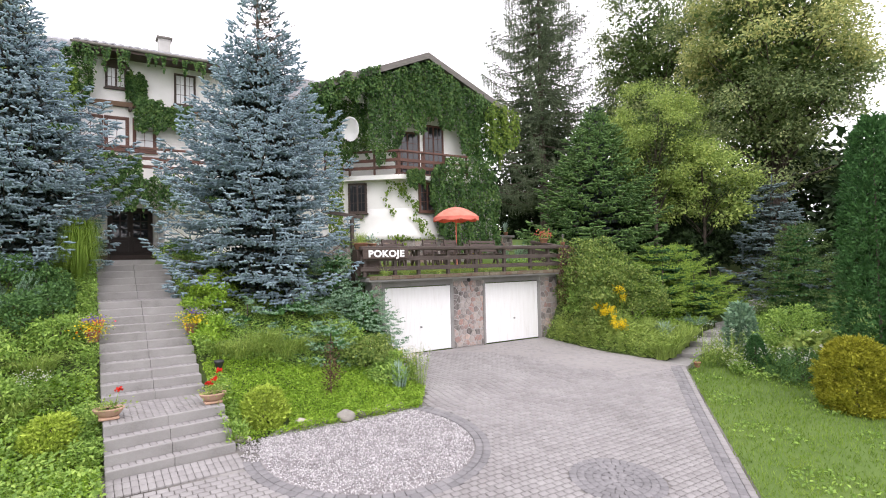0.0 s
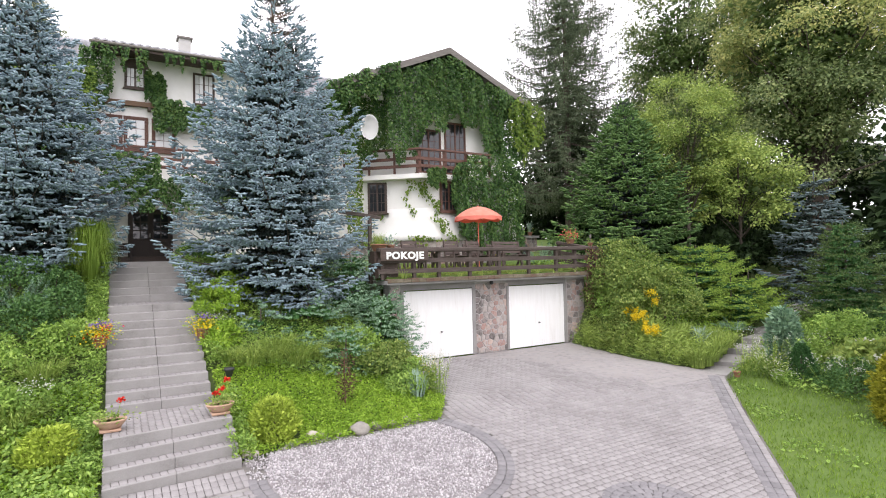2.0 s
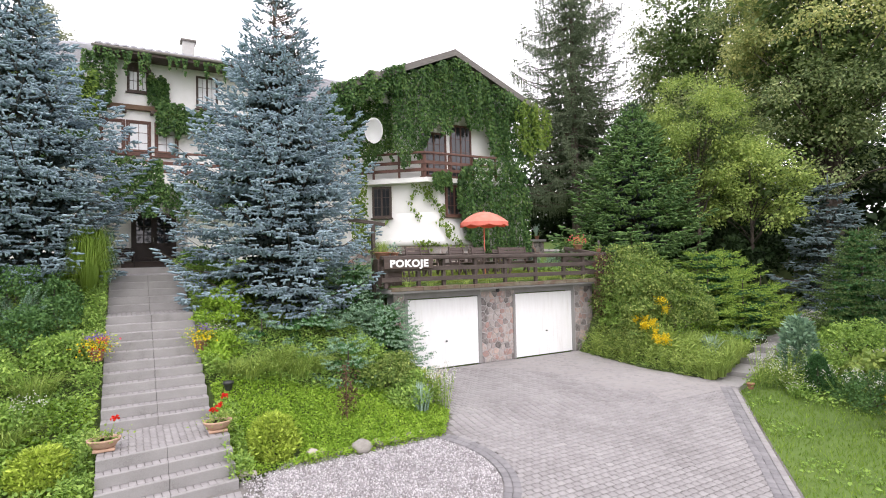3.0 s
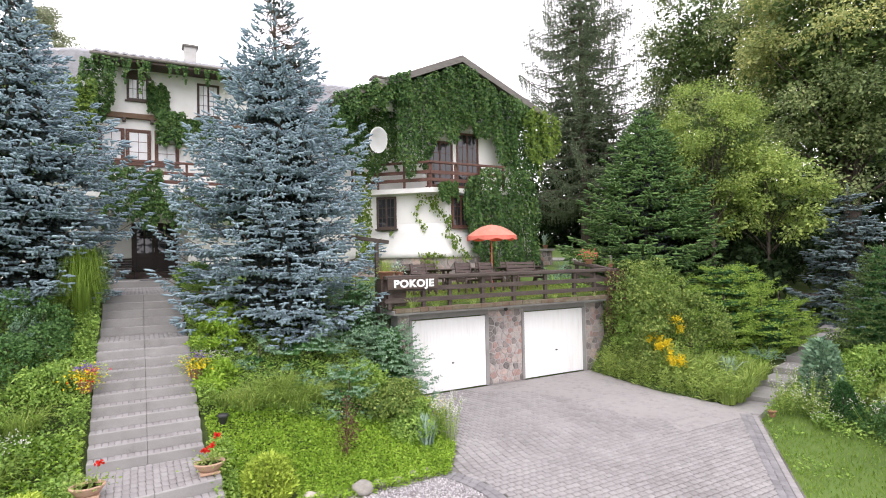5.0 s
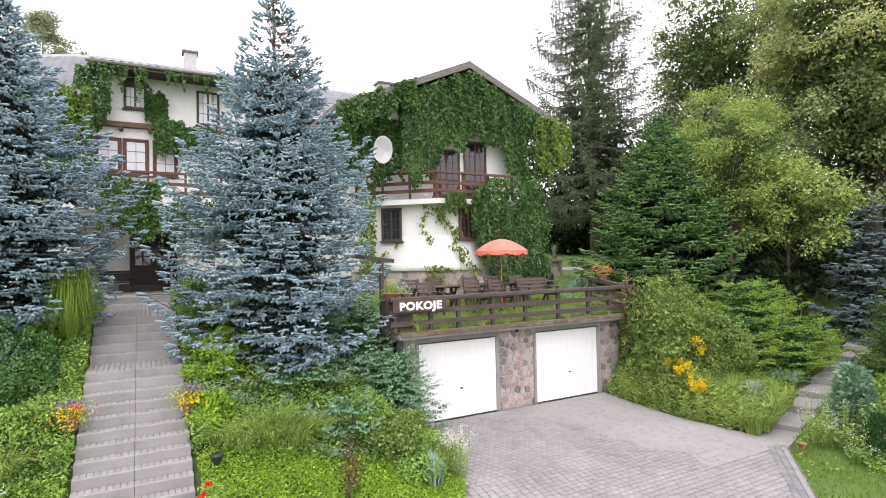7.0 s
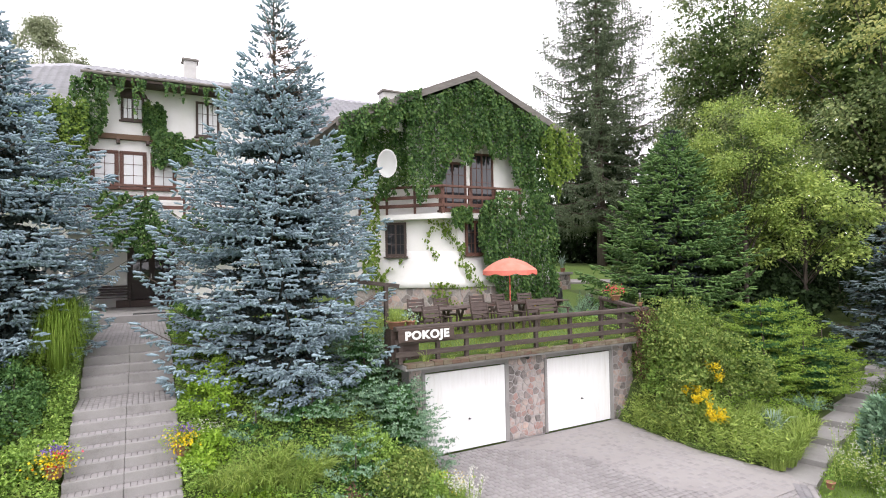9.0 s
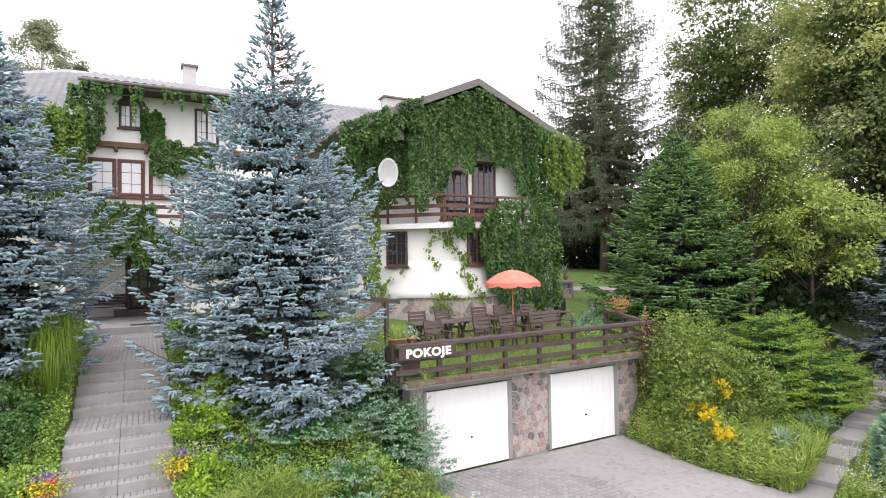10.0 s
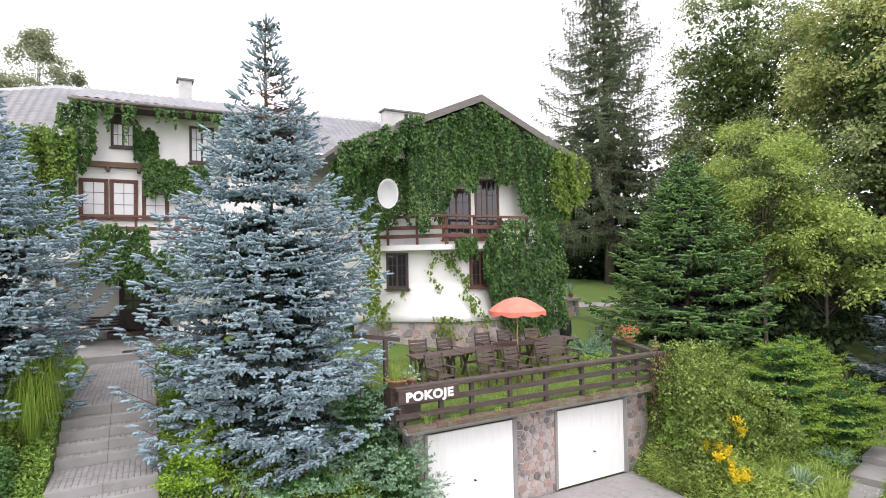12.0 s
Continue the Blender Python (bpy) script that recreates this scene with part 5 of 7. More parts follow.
def carpet(name, area, keep, label, mat, seed, count, lift, size, category="plants", stand=0.6, width=0.6):
    """Low plants that cover a stretch of ground, as one object."""
    rng = np.random.default_rng(seed)
    x0, y0, x1, y1 = area
    p = np.stack([rng.uniform(x0, x1, count), rng.uniform(y0, y1, count)], 1)
    p = p[keep(p[:, 0], p[:, 1]) & ~on_path(p[:, 0], p[:, 1])]
    mound = np.array([0.5 + 0.5 * noise.noise(Vector((px * 1.7, py * 1.7, seed))) for px, py in p])
    z = ground_z(p[:, 0], p[:, 1]) - 0.03 + lift * (0.25 + mound) * rng.random(len(p)) ** 0.6
    pos = np.column_stack([p, z])
    way = rng.normal(size=pos.shape) * [1, 1, 0.5] + [0, -0.25, stand]
    return tagged(raw(name, *leaf_arrays(pos, way, size * rng.uniform(0.6, 1.35, len(pos)), width, rng=rng), mat), label, category, kind="stuff")


def creeper(name, spots, out, label, mat, seed, size=0.1, parent=None):
    """Climbing leaves that hang against a wall: spots are places, out the way that they face."""
    rng = np.random.default_rng(seed)
    spots = np.asarray(spots, float)
    out = np.broadcast_to(np.asarray(out, float), spots.shape)
    way = rng.normal(size=spots.shape) * 0.45 + [0, 0, -1.0] + out * 0.35
    flat = out + rng.normal(size=spots.shape) * 0.3
    side_up = np.cross(np.cross(way, flat), way)
    ob = raw(name, *leaf_arrays(spots, way, size * rng.uniform(0.55, 1.4, len(spots)), 0.75, 0.12, side_up, rng), mat, parent)
    return ob

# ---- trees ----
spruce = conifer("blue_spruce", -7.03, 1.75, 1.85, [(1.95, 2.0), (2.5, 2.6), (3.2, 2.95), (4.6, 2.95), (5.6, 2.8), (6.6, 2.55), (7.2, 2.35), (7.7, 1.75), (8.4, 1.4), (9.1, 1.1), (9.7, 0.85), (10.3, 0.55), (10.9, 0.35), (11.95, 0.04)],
        "tall blue spruce with silver-blue needles and a sparse top", "tree", SPRUCE_BLUE, SPRUCE_OLD_SHADED, 11, bare_top=0.24, bare=0.8, trunk_r=0.17, core=0.03, k=2, w=0.018, rad=0.052, shoot=0.135, whorl_gap=0.47, arms=17, twig_gap=0.155, twig_len=0.52, shoot_gap=0.108, droop=0.22, lift=0.95, hang=0.35, limb=0.5, sweep=0.55, ragged=(0.72, 1.04), jitter=0.13, tips=0.56)
# dead brown twigs near its top
rd = random.Random(19)
dead = bmesh.new()
for k in range(46):
    a, h = rd.uniform(-2.2, 0.9), rd.uniform(7.9, 10.3)
    ln = rd.uniform(0.5, 1.35) * (1.25 - 0.09 * (h - 7.9))
    p0 = Vector((-7.03, 1.75, h))
    d = Vector((math.cos(a), math.sin(a), rd.uniform(-0.05, 0.35)))
    p1 = p0 + d * ln
    tube(dead, [p0, p0.lerp(p1, 0.55) - Vector((0, 0, 0.04)), p1], [0.011, 0.008, 0.003], 4)
    for c in range(9):
        b0 = p0.lerp(p1, 0.3 + 0.075 * c)
        side = Vector((-d.y, d.x, rd.uniform(-0.3, 0.3))) * rd.choice((-1, 1))
        tube(dead, [b0, b0 + (side * 0.8 + d * 0.6) * rd.uniform(0.1, 0.26)], [0.006, 0.002], 3)
for k in range(34):
    a, h = rd.uniform(0, math.tau), rd.uniform(10.2, 11.8)
    ln = 0.2 + 0.32 * (12.0 - h)
    p0 = Vector((-7.03, 1.75, h))
    tube(dead, [p0, p0 + Vector((math.cos(a) * 0.6, math.sin(a) * 0.6, 0.3)) * ln, p0 + Vector((math.cos(a), math.sin(a), 0.75)) * ln], [0.01, 0.008, 0.003], 4)
tagged(part("dead_branchwork", dead, surface("dead_twig_wood", [(0.25, (0.12, 0.075, 0.05)), (0.6, (0.21, 0.14, 0.1)), (0.9, (0.3, 0.23, 0.18))], 8, 60, 0.9, 0.3), spruce, "bare red-brown twigs"), kind="stuff")
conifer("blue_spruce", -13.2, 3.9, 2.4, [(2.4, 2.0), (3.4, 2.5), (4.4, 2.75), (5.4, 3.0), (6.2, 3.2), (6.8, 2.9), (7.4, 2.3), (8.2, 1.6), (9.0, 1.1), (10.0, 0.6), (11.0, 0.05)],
        "broad blue spruce with drooping silver-blue branches", "tree", SPRUCE_BLUE, SPRUCE_OLD_SHADED, 12, trunk_r=0.17, droop=0.3, core=0.031, k=2, w=0.018, rad=0.054, shoot=0.14, whorl_gap=0.47, arms=15, twig_gap=0.16, twig_len=0.52, shoot_gap=0.115, lift=0.7, hang=0.35, limb=0.5, sweep=0.55, ragged=(0.72, 1.04), jitter=0.13, tips=0.6)
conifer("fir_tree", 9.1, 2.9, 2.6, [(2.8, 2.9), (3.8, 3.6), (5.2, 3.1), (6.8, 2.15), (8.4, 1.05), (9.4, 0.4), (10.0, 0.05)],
        "dark green fir tree behind the terrace", "tree", FIR_DARK, SPRUCE_OLD_SHADED, 13, whorl_gap=0.36, arms=10, twig_gap=0.18, shoot=0.22, core=0.04, rad=0.065, k=4, w=0.024, lift=0.6, droop=0.1, shoot_gap=0.14, twig_len=0.55, sweep=0.5, hang=0.3, ragged=(0.72, 1.08))
conifer("norway_spruce", 18.15, 16.0, 4.4, [(7.6, 4.2), (9, 5.2), (13, 5.4), (17, 4.6), (21, 3.6), (25, 2.2), (29, 0.1)],
        "tall old spruce with hanging grey-green twigs", "tree", SPRUCE_GREY, SPRUCE_GREY, 14, whorl_gap=0.95, arms=10, twig_gap=0.23, shoot=0.28, rad=0.1, k=6, w=0.03, droop=0.16, lift=0.9, weep=0.2, trunk_r=0.36, shoot_gap=0.26, twig_len=0.3, curtain=0.75, limb=0.9, sweep=0.22, ragged=(0.68, 1.1))
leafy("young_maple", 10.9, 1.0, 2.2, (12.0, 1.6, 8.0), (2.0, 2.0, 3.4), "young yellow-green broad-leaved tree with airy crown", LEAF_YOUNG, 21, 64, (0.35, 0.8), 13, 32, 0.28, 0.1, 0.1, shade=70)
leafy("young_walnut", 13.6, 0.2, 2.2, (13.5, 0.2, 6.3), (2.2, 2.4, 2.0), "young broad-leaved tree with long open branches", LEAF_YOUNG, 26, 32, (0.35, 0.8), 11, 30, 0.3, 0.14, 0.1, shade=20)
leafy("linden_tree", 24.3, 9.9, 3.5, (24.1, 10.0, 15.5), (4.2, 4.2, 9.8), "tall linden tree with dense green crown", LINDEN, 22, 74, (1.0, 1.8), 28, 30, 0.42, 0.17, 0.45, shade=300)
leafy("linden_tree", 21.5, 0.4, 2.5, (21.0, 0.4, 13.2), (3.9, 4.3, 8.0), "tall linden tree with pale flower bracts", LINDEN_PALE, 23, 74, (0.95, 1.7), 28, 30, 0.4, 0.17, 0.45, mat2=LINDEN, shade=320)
leafy("birch_tree", -16.4, 35.5, 4.5, (-16.4, 35.5, 18.6), (2.3, 2.3, 4.9), "slim birch rising behind the tiled roof", BIRCH, 24, 80, (0.45, 0.8), 11, 20, 0.35, 0.17, 0.12, taper=0.8)
leafy("birch_tree", -14.1, 36, 4.5, (-14.1, 36, 18.2), (0.8, 0.8, 2.3), "slim birch rising behind the tiled roof", BIRCH, 25, 24, (0.3, 0.5), 9, 18, 0.3, 0.17, 0.1, taper=0.7)
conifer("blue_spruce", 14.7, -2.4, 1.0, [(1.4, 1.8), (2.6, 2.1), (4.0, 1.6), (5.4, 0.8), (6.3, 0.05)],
        "small slate-blue spruce beside the garden path", "tree", SPRUCE_SLATE, SPRUCE_OLD_SHADED, 15, whorl_gap=0.42, arms=10, twig_gap=0.17, core=0.032, k=2, w=0.02, rad=0.055, shoot=0.17, shoot_gap=0.13, droop=0.3, hang=0.3, sweep=0.3, ragged=(0.75, 1.1))
# wood behind, with its shade put into a near-black leaf colour
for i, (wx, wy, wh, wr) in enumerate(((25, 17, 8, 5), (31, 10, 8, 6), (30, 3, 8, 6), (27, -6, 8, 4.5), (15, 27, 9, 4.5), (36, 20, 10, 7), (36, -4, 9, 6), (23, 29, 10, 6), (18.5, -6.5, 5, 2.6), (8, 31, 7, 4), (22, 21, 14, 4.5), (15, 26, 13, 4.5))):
    broadleaf("woodland_tree", wx, wy, 3.0, (wx, wy, 2.0 + wh * 0.5), (wr, wr, wh * 0.55), "woodland tree at the edge of the garden, leaves coloured as in shade", LEAF_WOOD_SHADED, 40 + i, 165, 30, 1.3, 0.62, 0.3, 12)


# undergrowth added below the trees, the shade there put into its leaf colour
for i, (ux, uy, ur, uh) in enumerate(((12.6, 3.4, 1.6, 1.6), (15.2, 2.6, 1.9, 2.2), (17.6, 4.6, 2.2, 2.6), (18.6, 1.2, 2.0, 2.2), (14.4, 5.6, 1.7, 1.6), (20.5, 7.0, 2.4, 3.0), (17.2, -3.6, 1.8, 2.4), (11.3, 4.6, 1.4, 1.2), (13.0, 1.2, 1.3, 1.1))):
    shrub("undergrowth_bush", ux, uy, (ur, ur, uh), "undergrowth below the garden trees, leaves coloured as in deep shade", LEAF_WOOD_SHADED, 460 + i, 90, 34, 0.5, 0.26, sit=0.4, lower=-0.5)


# ---- conifer shrubs of flat sprays ----
def spray_shrub(name, x, y, z0, height, reach, label, mat, seed, count=70, shoot=0.14, rad=0.04, k=8, w=0.014, up=0.45, gap=0.1, lean=(0, 0), spread=1.0):
    """A spreading juniper: arching boughs with feathered tips."""
    rng, rr = np.random.default_rng(seed), random.Random(seed)
    bush = empty(name, x, y, z0)
    tagged(bush, label, "juniper")
    bm = bmesh.new()
    P, D, L = [], [], []
    for i in range(count):
        a = rr.uniform(0, math.tau)
        el = rr.random() ** 1.2
        r = reach * rr.uniform(0.6, 1.1) * (1 - 0.55 * el)
        tip = Vector((x + math.cos(a) * r + lean[0] * el, y + math.sin(a) * r * spread + lean[1] * el, 0))
        tip.z = max(z0 + height * (0.12 + 0.88 * el) * rr.uniform(0.8, 1.08), float(ground_z(tip.x, tip.y)) + 0.12)
        root = Vector((x, y, z0))
        mid = root.lerp(tip, 0.5) + Vector((0, 0, 0.18 * height * (1 - el)))
        pts = [(root * (1 - s) ** 2 + mid * 2 * s * (1 - s) + tip * s ** 2) for s in np.linspace(0, 1, 9)]
        tube(bm, pts[::2], [0.02, 0.015, 0.01, 0.007, 0.004], 4)
        ln = (tip - root).length
        n = int(ln * 0.75 / gap)
        for c in range(n):
            s = 0.25 + 0.75 * c / n
            p = (root * (1 - s) ** 2 + mid * 2 * s * (1 - s) + tip * s ** 2)
            ax = ((mid - root) * (1 - s) + (tip - mid) * s).normalized()
            sd = ax.cross(Vector((0, 0, 1))).normalized()
            for sg in (-1, 1):
                tl = 0.1 + 0.32 * ln * (1 - s) * rr.uniform(0.5, 1.1)
                td = (ax * 0.8 + sd * sg * rr.uniform(0.4, 0.8) + Vector((0, 0, rr.uniform(-0.1, up)))).normalized()
                for q in range(max(1, int(tl / 0.09))):
                    P.append(tuple(p + td * 0.09 * q))
                    D.append(tuple(td + Vector((rr.uniform(-0.4, 0.4), rr.uniform(-0.4, 0.4), rr.uniform(-0.15, 0.35)))))
                    L.append(shoot * rr.uniform(0.7, 1.3))
        for q in range(3):
            P.append(tuple(tip - ax * 0.05 * q))
            D.append(tuple(ax + Vector((rr.uniform(-0.3, 0.3), rr.uniform(-0.3, 0.3), 0.15))))
            L.append(shoot * 1.3)
    tagged(part("branchwork", bm, BARK, bush), kind="stuff")
    raw("leaves", *brush(P, D, L, rad, k, w, rng), mat, bush)
    return bush


def column(name, x, y, z0, height, r, label, mat, seed, count=2600, leaf=0.13, shape="column"):
    """A dense thuja: upright fans of scales over a core of stems."""
    rng = np.random.default_rng(seed)
    bush = empty(name, x, y, z0)
    tagged(bush, label, "thuja")
    bm = bmesh.new()
    tube(bm, [(x, y, z0 - 0.1), (x, y, z0 + height * 0.9)], [0.05, 0.01], 6)
    part("stem", bm, BARK, bush)
    s = rng.random(count)
    a = rng.uniform(0, 6.28, count)
    if shape == "ball":
        prof = np.sqrt(np.clip(1 - (2 * s - 0.85) ** 2 / 1.4, 0.05, 1))
    elif shape == "cone":
        prof = np.clip(1.06 - s, 0.05, 1) ** 0.75
    else:
        prof = np.clip(np.minimum(0.55 + s * 2.2, 1.0) * np.sqrt(np.clip(1.03 - s ** 3, 0.02, 1)), 0.05, 1)
    lump = np.array([1 + 0.2 * noise.noise(Vector((math.cos(q) * 2, math.sin(q) * 2, t * height * 1.6 + seed))) + 0.2 * noise.noise(Vector((math.cos(q) * 6 * r, math.sin(q) * 6 * r, t * height * 4))) for q, t in zip(a, s)])
    rr_ = r * prof * lump * rng.uniform(0.72, 1.0, count)
    c = np.stack([x + rr_ * np.cos(a), y + rr_ * np.sin(a), z0 + height * s * 0.97], 1)
    per = 6
    pos = (c[:, None] + rng.normal(size=(count, per, 3)) * leaf * 0.3).reshape(-1, 3)
    out = np.repeat(np.stack([np.cos(a), np.sin(a), np.zeros(count)], 1), per, 0)
    way = out * 0.8 + [0, 0, 0.7] + rng.normal(size=pos.shape) * 0.6
    raw("leaves", *leaf_arrays(pos, way, leaf * rng.uniform(0.6, 1.2, len(pos)), 0.4, 0.1, out, rng), mat, bush)
    return bush


# ---- left bank ----
gz_ = lambda px, py: float(ground_z(px, py))
def mat_juniper(x, y, h, r, label, seed, mat=None, arms=9):
    z = gz_(x, y)
    # dark thuja green on the inner shoots paints the shade within the bush
    conifer("juniper", x, y, z, [(z + 0.1, r), (z + 0.35 * h, r * 0.95), (z + 0.7 * h, r * 0.6), (z + h, 0.15)], label, "juniper", mat or JUNIPER, THUJA_GREEN, seed,
            whorl_gap=0.25, arms=arms, twig_gap=0.12, shoot=0.15, rad=0.05, k=6, w=0.02, droop=0.3, lift=1.1, trunk_r=0.03, shoot_gap=0.085, limb=0.22, twig_len=0.4)


mat_juniper(-6.7, 0.0, 0.75, 1.6, "low spreading blue-green juniper on the bank", 31, arms=10)
mat_juniper(-4.75, -0.35, 1.75, 1.25, "spreading blue-green juniper beside the garage", 32, arms=11)
mat_juniper(-5.2, 0.7, 1.75, 1.3, "blue-green juniper under the terrace corner", 33)
mat_juniper(-6.3, -1.75, 0.8, 0.75, "blue-green juniper behind the staked shrub", 34)
mat_juniper(-7.9, 0.1, 0.5, 0.8, "low blue-green juniper near the stairs", 36)
for i, (hx, hy, hr, hh, hm) in enumerate(((-5.0, -1.7, 0.5, 0.6, LEAF_PALE), (-5.5, -2.2, 0.5, 0.5, LEAF_PALE), (-4.75, -2.4, 0.4, 0.5, LEAF_MID), (-5.75, -1.3, 0.4, 0.4, LEAF_MID), (-8.75, 0.7, 0.5, 0.6, LEAF_LIME), (-8.4, 1.5, 0.5, 0.5, LEAF_LIME), (-5.3, -2.85, 0.4, 0.3, LEAF_MID), (-8.95, -0.6, 0.35, 0.4, LEAF_LIME),
                                          (-12.0, -0.3, 0.5, 0.5, LEAF_MID), (-12.7, 0.4, 0.6, 0.6, LEAF_DARK), (-13.2, -1.0, 0.7, 0.6, LEAF_MID), (-12.1, 0.9, 0.45, 0.5, LEAF_DARK), (-13.8, 0.8, 0.7, 0.7, LEAF_DARK), (-12.9, -2.2, 0.5, 0.45, LEAF_MID), (-11.95, 4.4, 0.5, 0.7, LEAF_DARK), (-12.0, 5.8, 0.55, 0.6, LEAF_DARK), (-12.1, 7.3, 0.6, 0.6, LEAF_MID), (-12.2, 8.8, 0.6, 0.5, LEAF_DARK), (-8.75, 4.3, 0.5, 0.6, LEAF_DARK), (-8.7, 5.9, 0.5, 0.5, LEAF_MID), (-8.7, 7.6, 0.5, 0.5, LEAF_DARK), (-12.3, 1.6, 0.5, 0.6, LEAF_DARK), (-13.1, 2.0, 0.7, 0.7, LEAF_DARK))):
    shrub("garden_shrub", hx, hy, (hr, hr, hh), "leafy green plants on the bank", hm, 400 + i, 45, 46, 0.2, 0.078, stems=5)
spray_shrub("juniper", -12.9, 1.3, gz_(-12.9, 1.3), 0.8, 1.0, "grey-green juniper beside the stairs", JUNIPER, 35, 50)
column("thuja", -8.5, -3.85, -0.35, 0.78, 0.4, "small round yellow-green thuja at the gravel bed", THUJA_LIME, 51, 900, 0.09, "ball")
column("thuja", -11.95, -3.6, -0.3, 0.7, 0.42, "small round yellow-green thuja beside the stairs", THUJA_LIME, 52, 900, 0.09, "ball")
carpet("ground_cover", (-9.3, -4.4, -4.3, 3.5), lambda a, b: (a > -9.3) & (ground_z(a, b) > 0.09 * b + 0.02) & ((a + 8.95) ** 2 + (b + 2.3) ** 2 > 0.35) & (b > -2.1 - 0.35 * (a + 7.2)), "mixed green leaves that cover the bank", LEAF_MID, 61, 42000, 0.38, 0.064, stand=0.35)
carpet("ground_cover", (-9.25, -4.4, -4.2, -1.5), lambda a, b: (b < -1.9 - 0.35 * (a + 7.2)) & (a < drive_left(b)) & ((a + 8.5) ** 2 + (b + 3.85) ** 2 > 0.24), "bright yellow-green leaves at the foot of the bank", LEAF_LIME, 62, 46000, 0.2, 0.052, stand=0.3)
for side, x0, x1, seed_ in (("right", -9.36, -8.95, 55), ("left", -11.65, -11.22, 56)):
    carpet("edge_plants", (x0, -4.6, x1, 3.4), lambda a, b: (np.abs(b + 0.6) > 0.35) & (np.abs(b + 2.1) > 0.6), "weeds and leaves that lean over the stair edge", LEAF_MID, seed_, 6500, 0.62, 0.07, stand=0.5, width=0.45)
carpet("ground_cover", (-9.3, 3.2, -5, 9.4), lambda a, b: a > -9.34, "dark green leaves behind the spruce", LEAF_MID, 54, 7000, 0.35, 0.08, stand=0.35)
carpet("weeds", (-5.6, -4.35, -3.9, -0.5), lambda a, b: (a < drive_left(b) + 0.06 * np.sin(b * 9)) & (a > drive_left(b) - 0.6), "low weeds along the drive edge", GRASS, 67, 2600, 0.22, 0.08, stand=0.8, width=0.25)
carpet("ground_cover", (-14.6, -6.5, -11.25, 8.5), lambda a, b: a < -11.28, "mixed green leaves beside the stairs", LEAF_MID, 63, 40000, 0.42, 0.078, stand=0.35)
carpet("ground_cover", (-14, -6.8, -11.25, -1.5), lambda a, b: (a < -11.28) & ((a + 11.95) ** 2 + (b + 3.6) ** 2 > 0.25), "bright grass and weeds beside the stairs", LEAF_LIME, 64, 18000, 0.25, 0.066, stand=0.4)
for i, (tx, ty, th) in enumerate(((-7.9, -1.35, 0.6), (-7.4, -1.5, 0.6), (-8.4, -1.3, 0.5), (-7.0, -1.35, 0.5), (-8.75, -1.15, 0.45), (-7.7, -0.95, 0.5), (-12.3, -1.2, 0.6), (-12.6, -2.4, 0.6), (-13.3, -3.0, 0.6))):
    tussock("daylily_clump", tx, ty, "clump of arching light-green blades", GRASS_TALL, 70 + i, 260, th * 1.15, 0.3, 0.02, (0.35, 1.0))
for i, (tx, ty) in enumerate(((-11.6, 2.3), (-11.55, 2.8))):
    fountain("tall_grass", tx, ty, "tall arching ornamental grass beside the stairs", GRASS, 80 + i, 900, 1.45, 0.55)
tussock("iris_clump", -5.12, -3.2, "grey-blue sword-shaped iris leaves", BLADE_BLUE, 90, 80, 0.72, 0.16, 0.042, (0.05, 0.35), "iris")

# ---- right side ----
shrub("flowering_shrub", 4.75, -0.8, (1.35, 1.25, 1.6), "large pale green leafy shrub beside the garage wall", LEAF_PALE, 101, 95, 120, 0.36, 0.085, z0=0.8, sit=0.66, lower=-0.7, inner=0.72, width=0.62)
shrub("flowering_shrub", 4.0, -1.6, (0.85, 0.8, 1.1), "leafy shrub with yellowing leaves on the bank", LEAF_PALE, 98, 40, 95, 0.32, 0.1, sit=0.5, lower=-0.6, width=0.62, inner=0.65)
shrub("garden_shrub", 3.6, -1.0, (0.5, 0.55, 0.8), "leafy plants at the corner of the garage", LEAF_MID, 95, 55, 50, 0.2, 0.08, lower=-0.6)
shrub("garden_shrub", 3.3, -1.75, (0.5, 0.6, 0.7), "leafy plants along the drive", LEAF_PALE, 96, 50, 50, 0.2, 0.08, lower=-0.6)
shrub("flowering_shrub", 5.5, -1.9, (1.1, 1.0, 1.2), "pale leafy shrub on the bank", LEAF_PALE, 102, 50, 95, 0.34, 0.085, sit=0.5, inner=0.65)
for i, (jx, jy, jz, jh, jr) in enumerate(((8.3, -1.1, 0.7, 2.65, 1.75), (9.7, -0.9, 0.8, 2.5, 1.7), (8.7, -2.2, 0.55, 1.7, 1.6), (10.2, -2.0, 0.65, 1.7, 1.4), (7.4, -1.7, 0.6, 1.7, 1.25))):
    # inner shoots darkened with thuja green to paint shade between the layers
    conifer("juniper", jx, jy, jz, [(jz + 0.2, jr * 0.9), (jz + jh * 0.35, jr), (jz + jh * 0.65, jr * 0.75), (jz + jh * 0.9, jr * 0.4), (jz + jh, 0.15)],
            "large light-green spreading juniper in layers", "juniper", JUNIPER_LIGHT, THUJA_GREEN, 105 + 7 * i, whorl_gap=0.37, arms=11, twig_gap=0.12, shoot=0.15, rad=0.05, k=6, w=0.021, droop=0.06, lift=0.7, jitter=0.07, tips=0.66, trunk_r=0.05, shoot_gap=0.1, limb=0.2, twig_len=0.55, sweep=0.2, ragged=(0.62, 1.12))
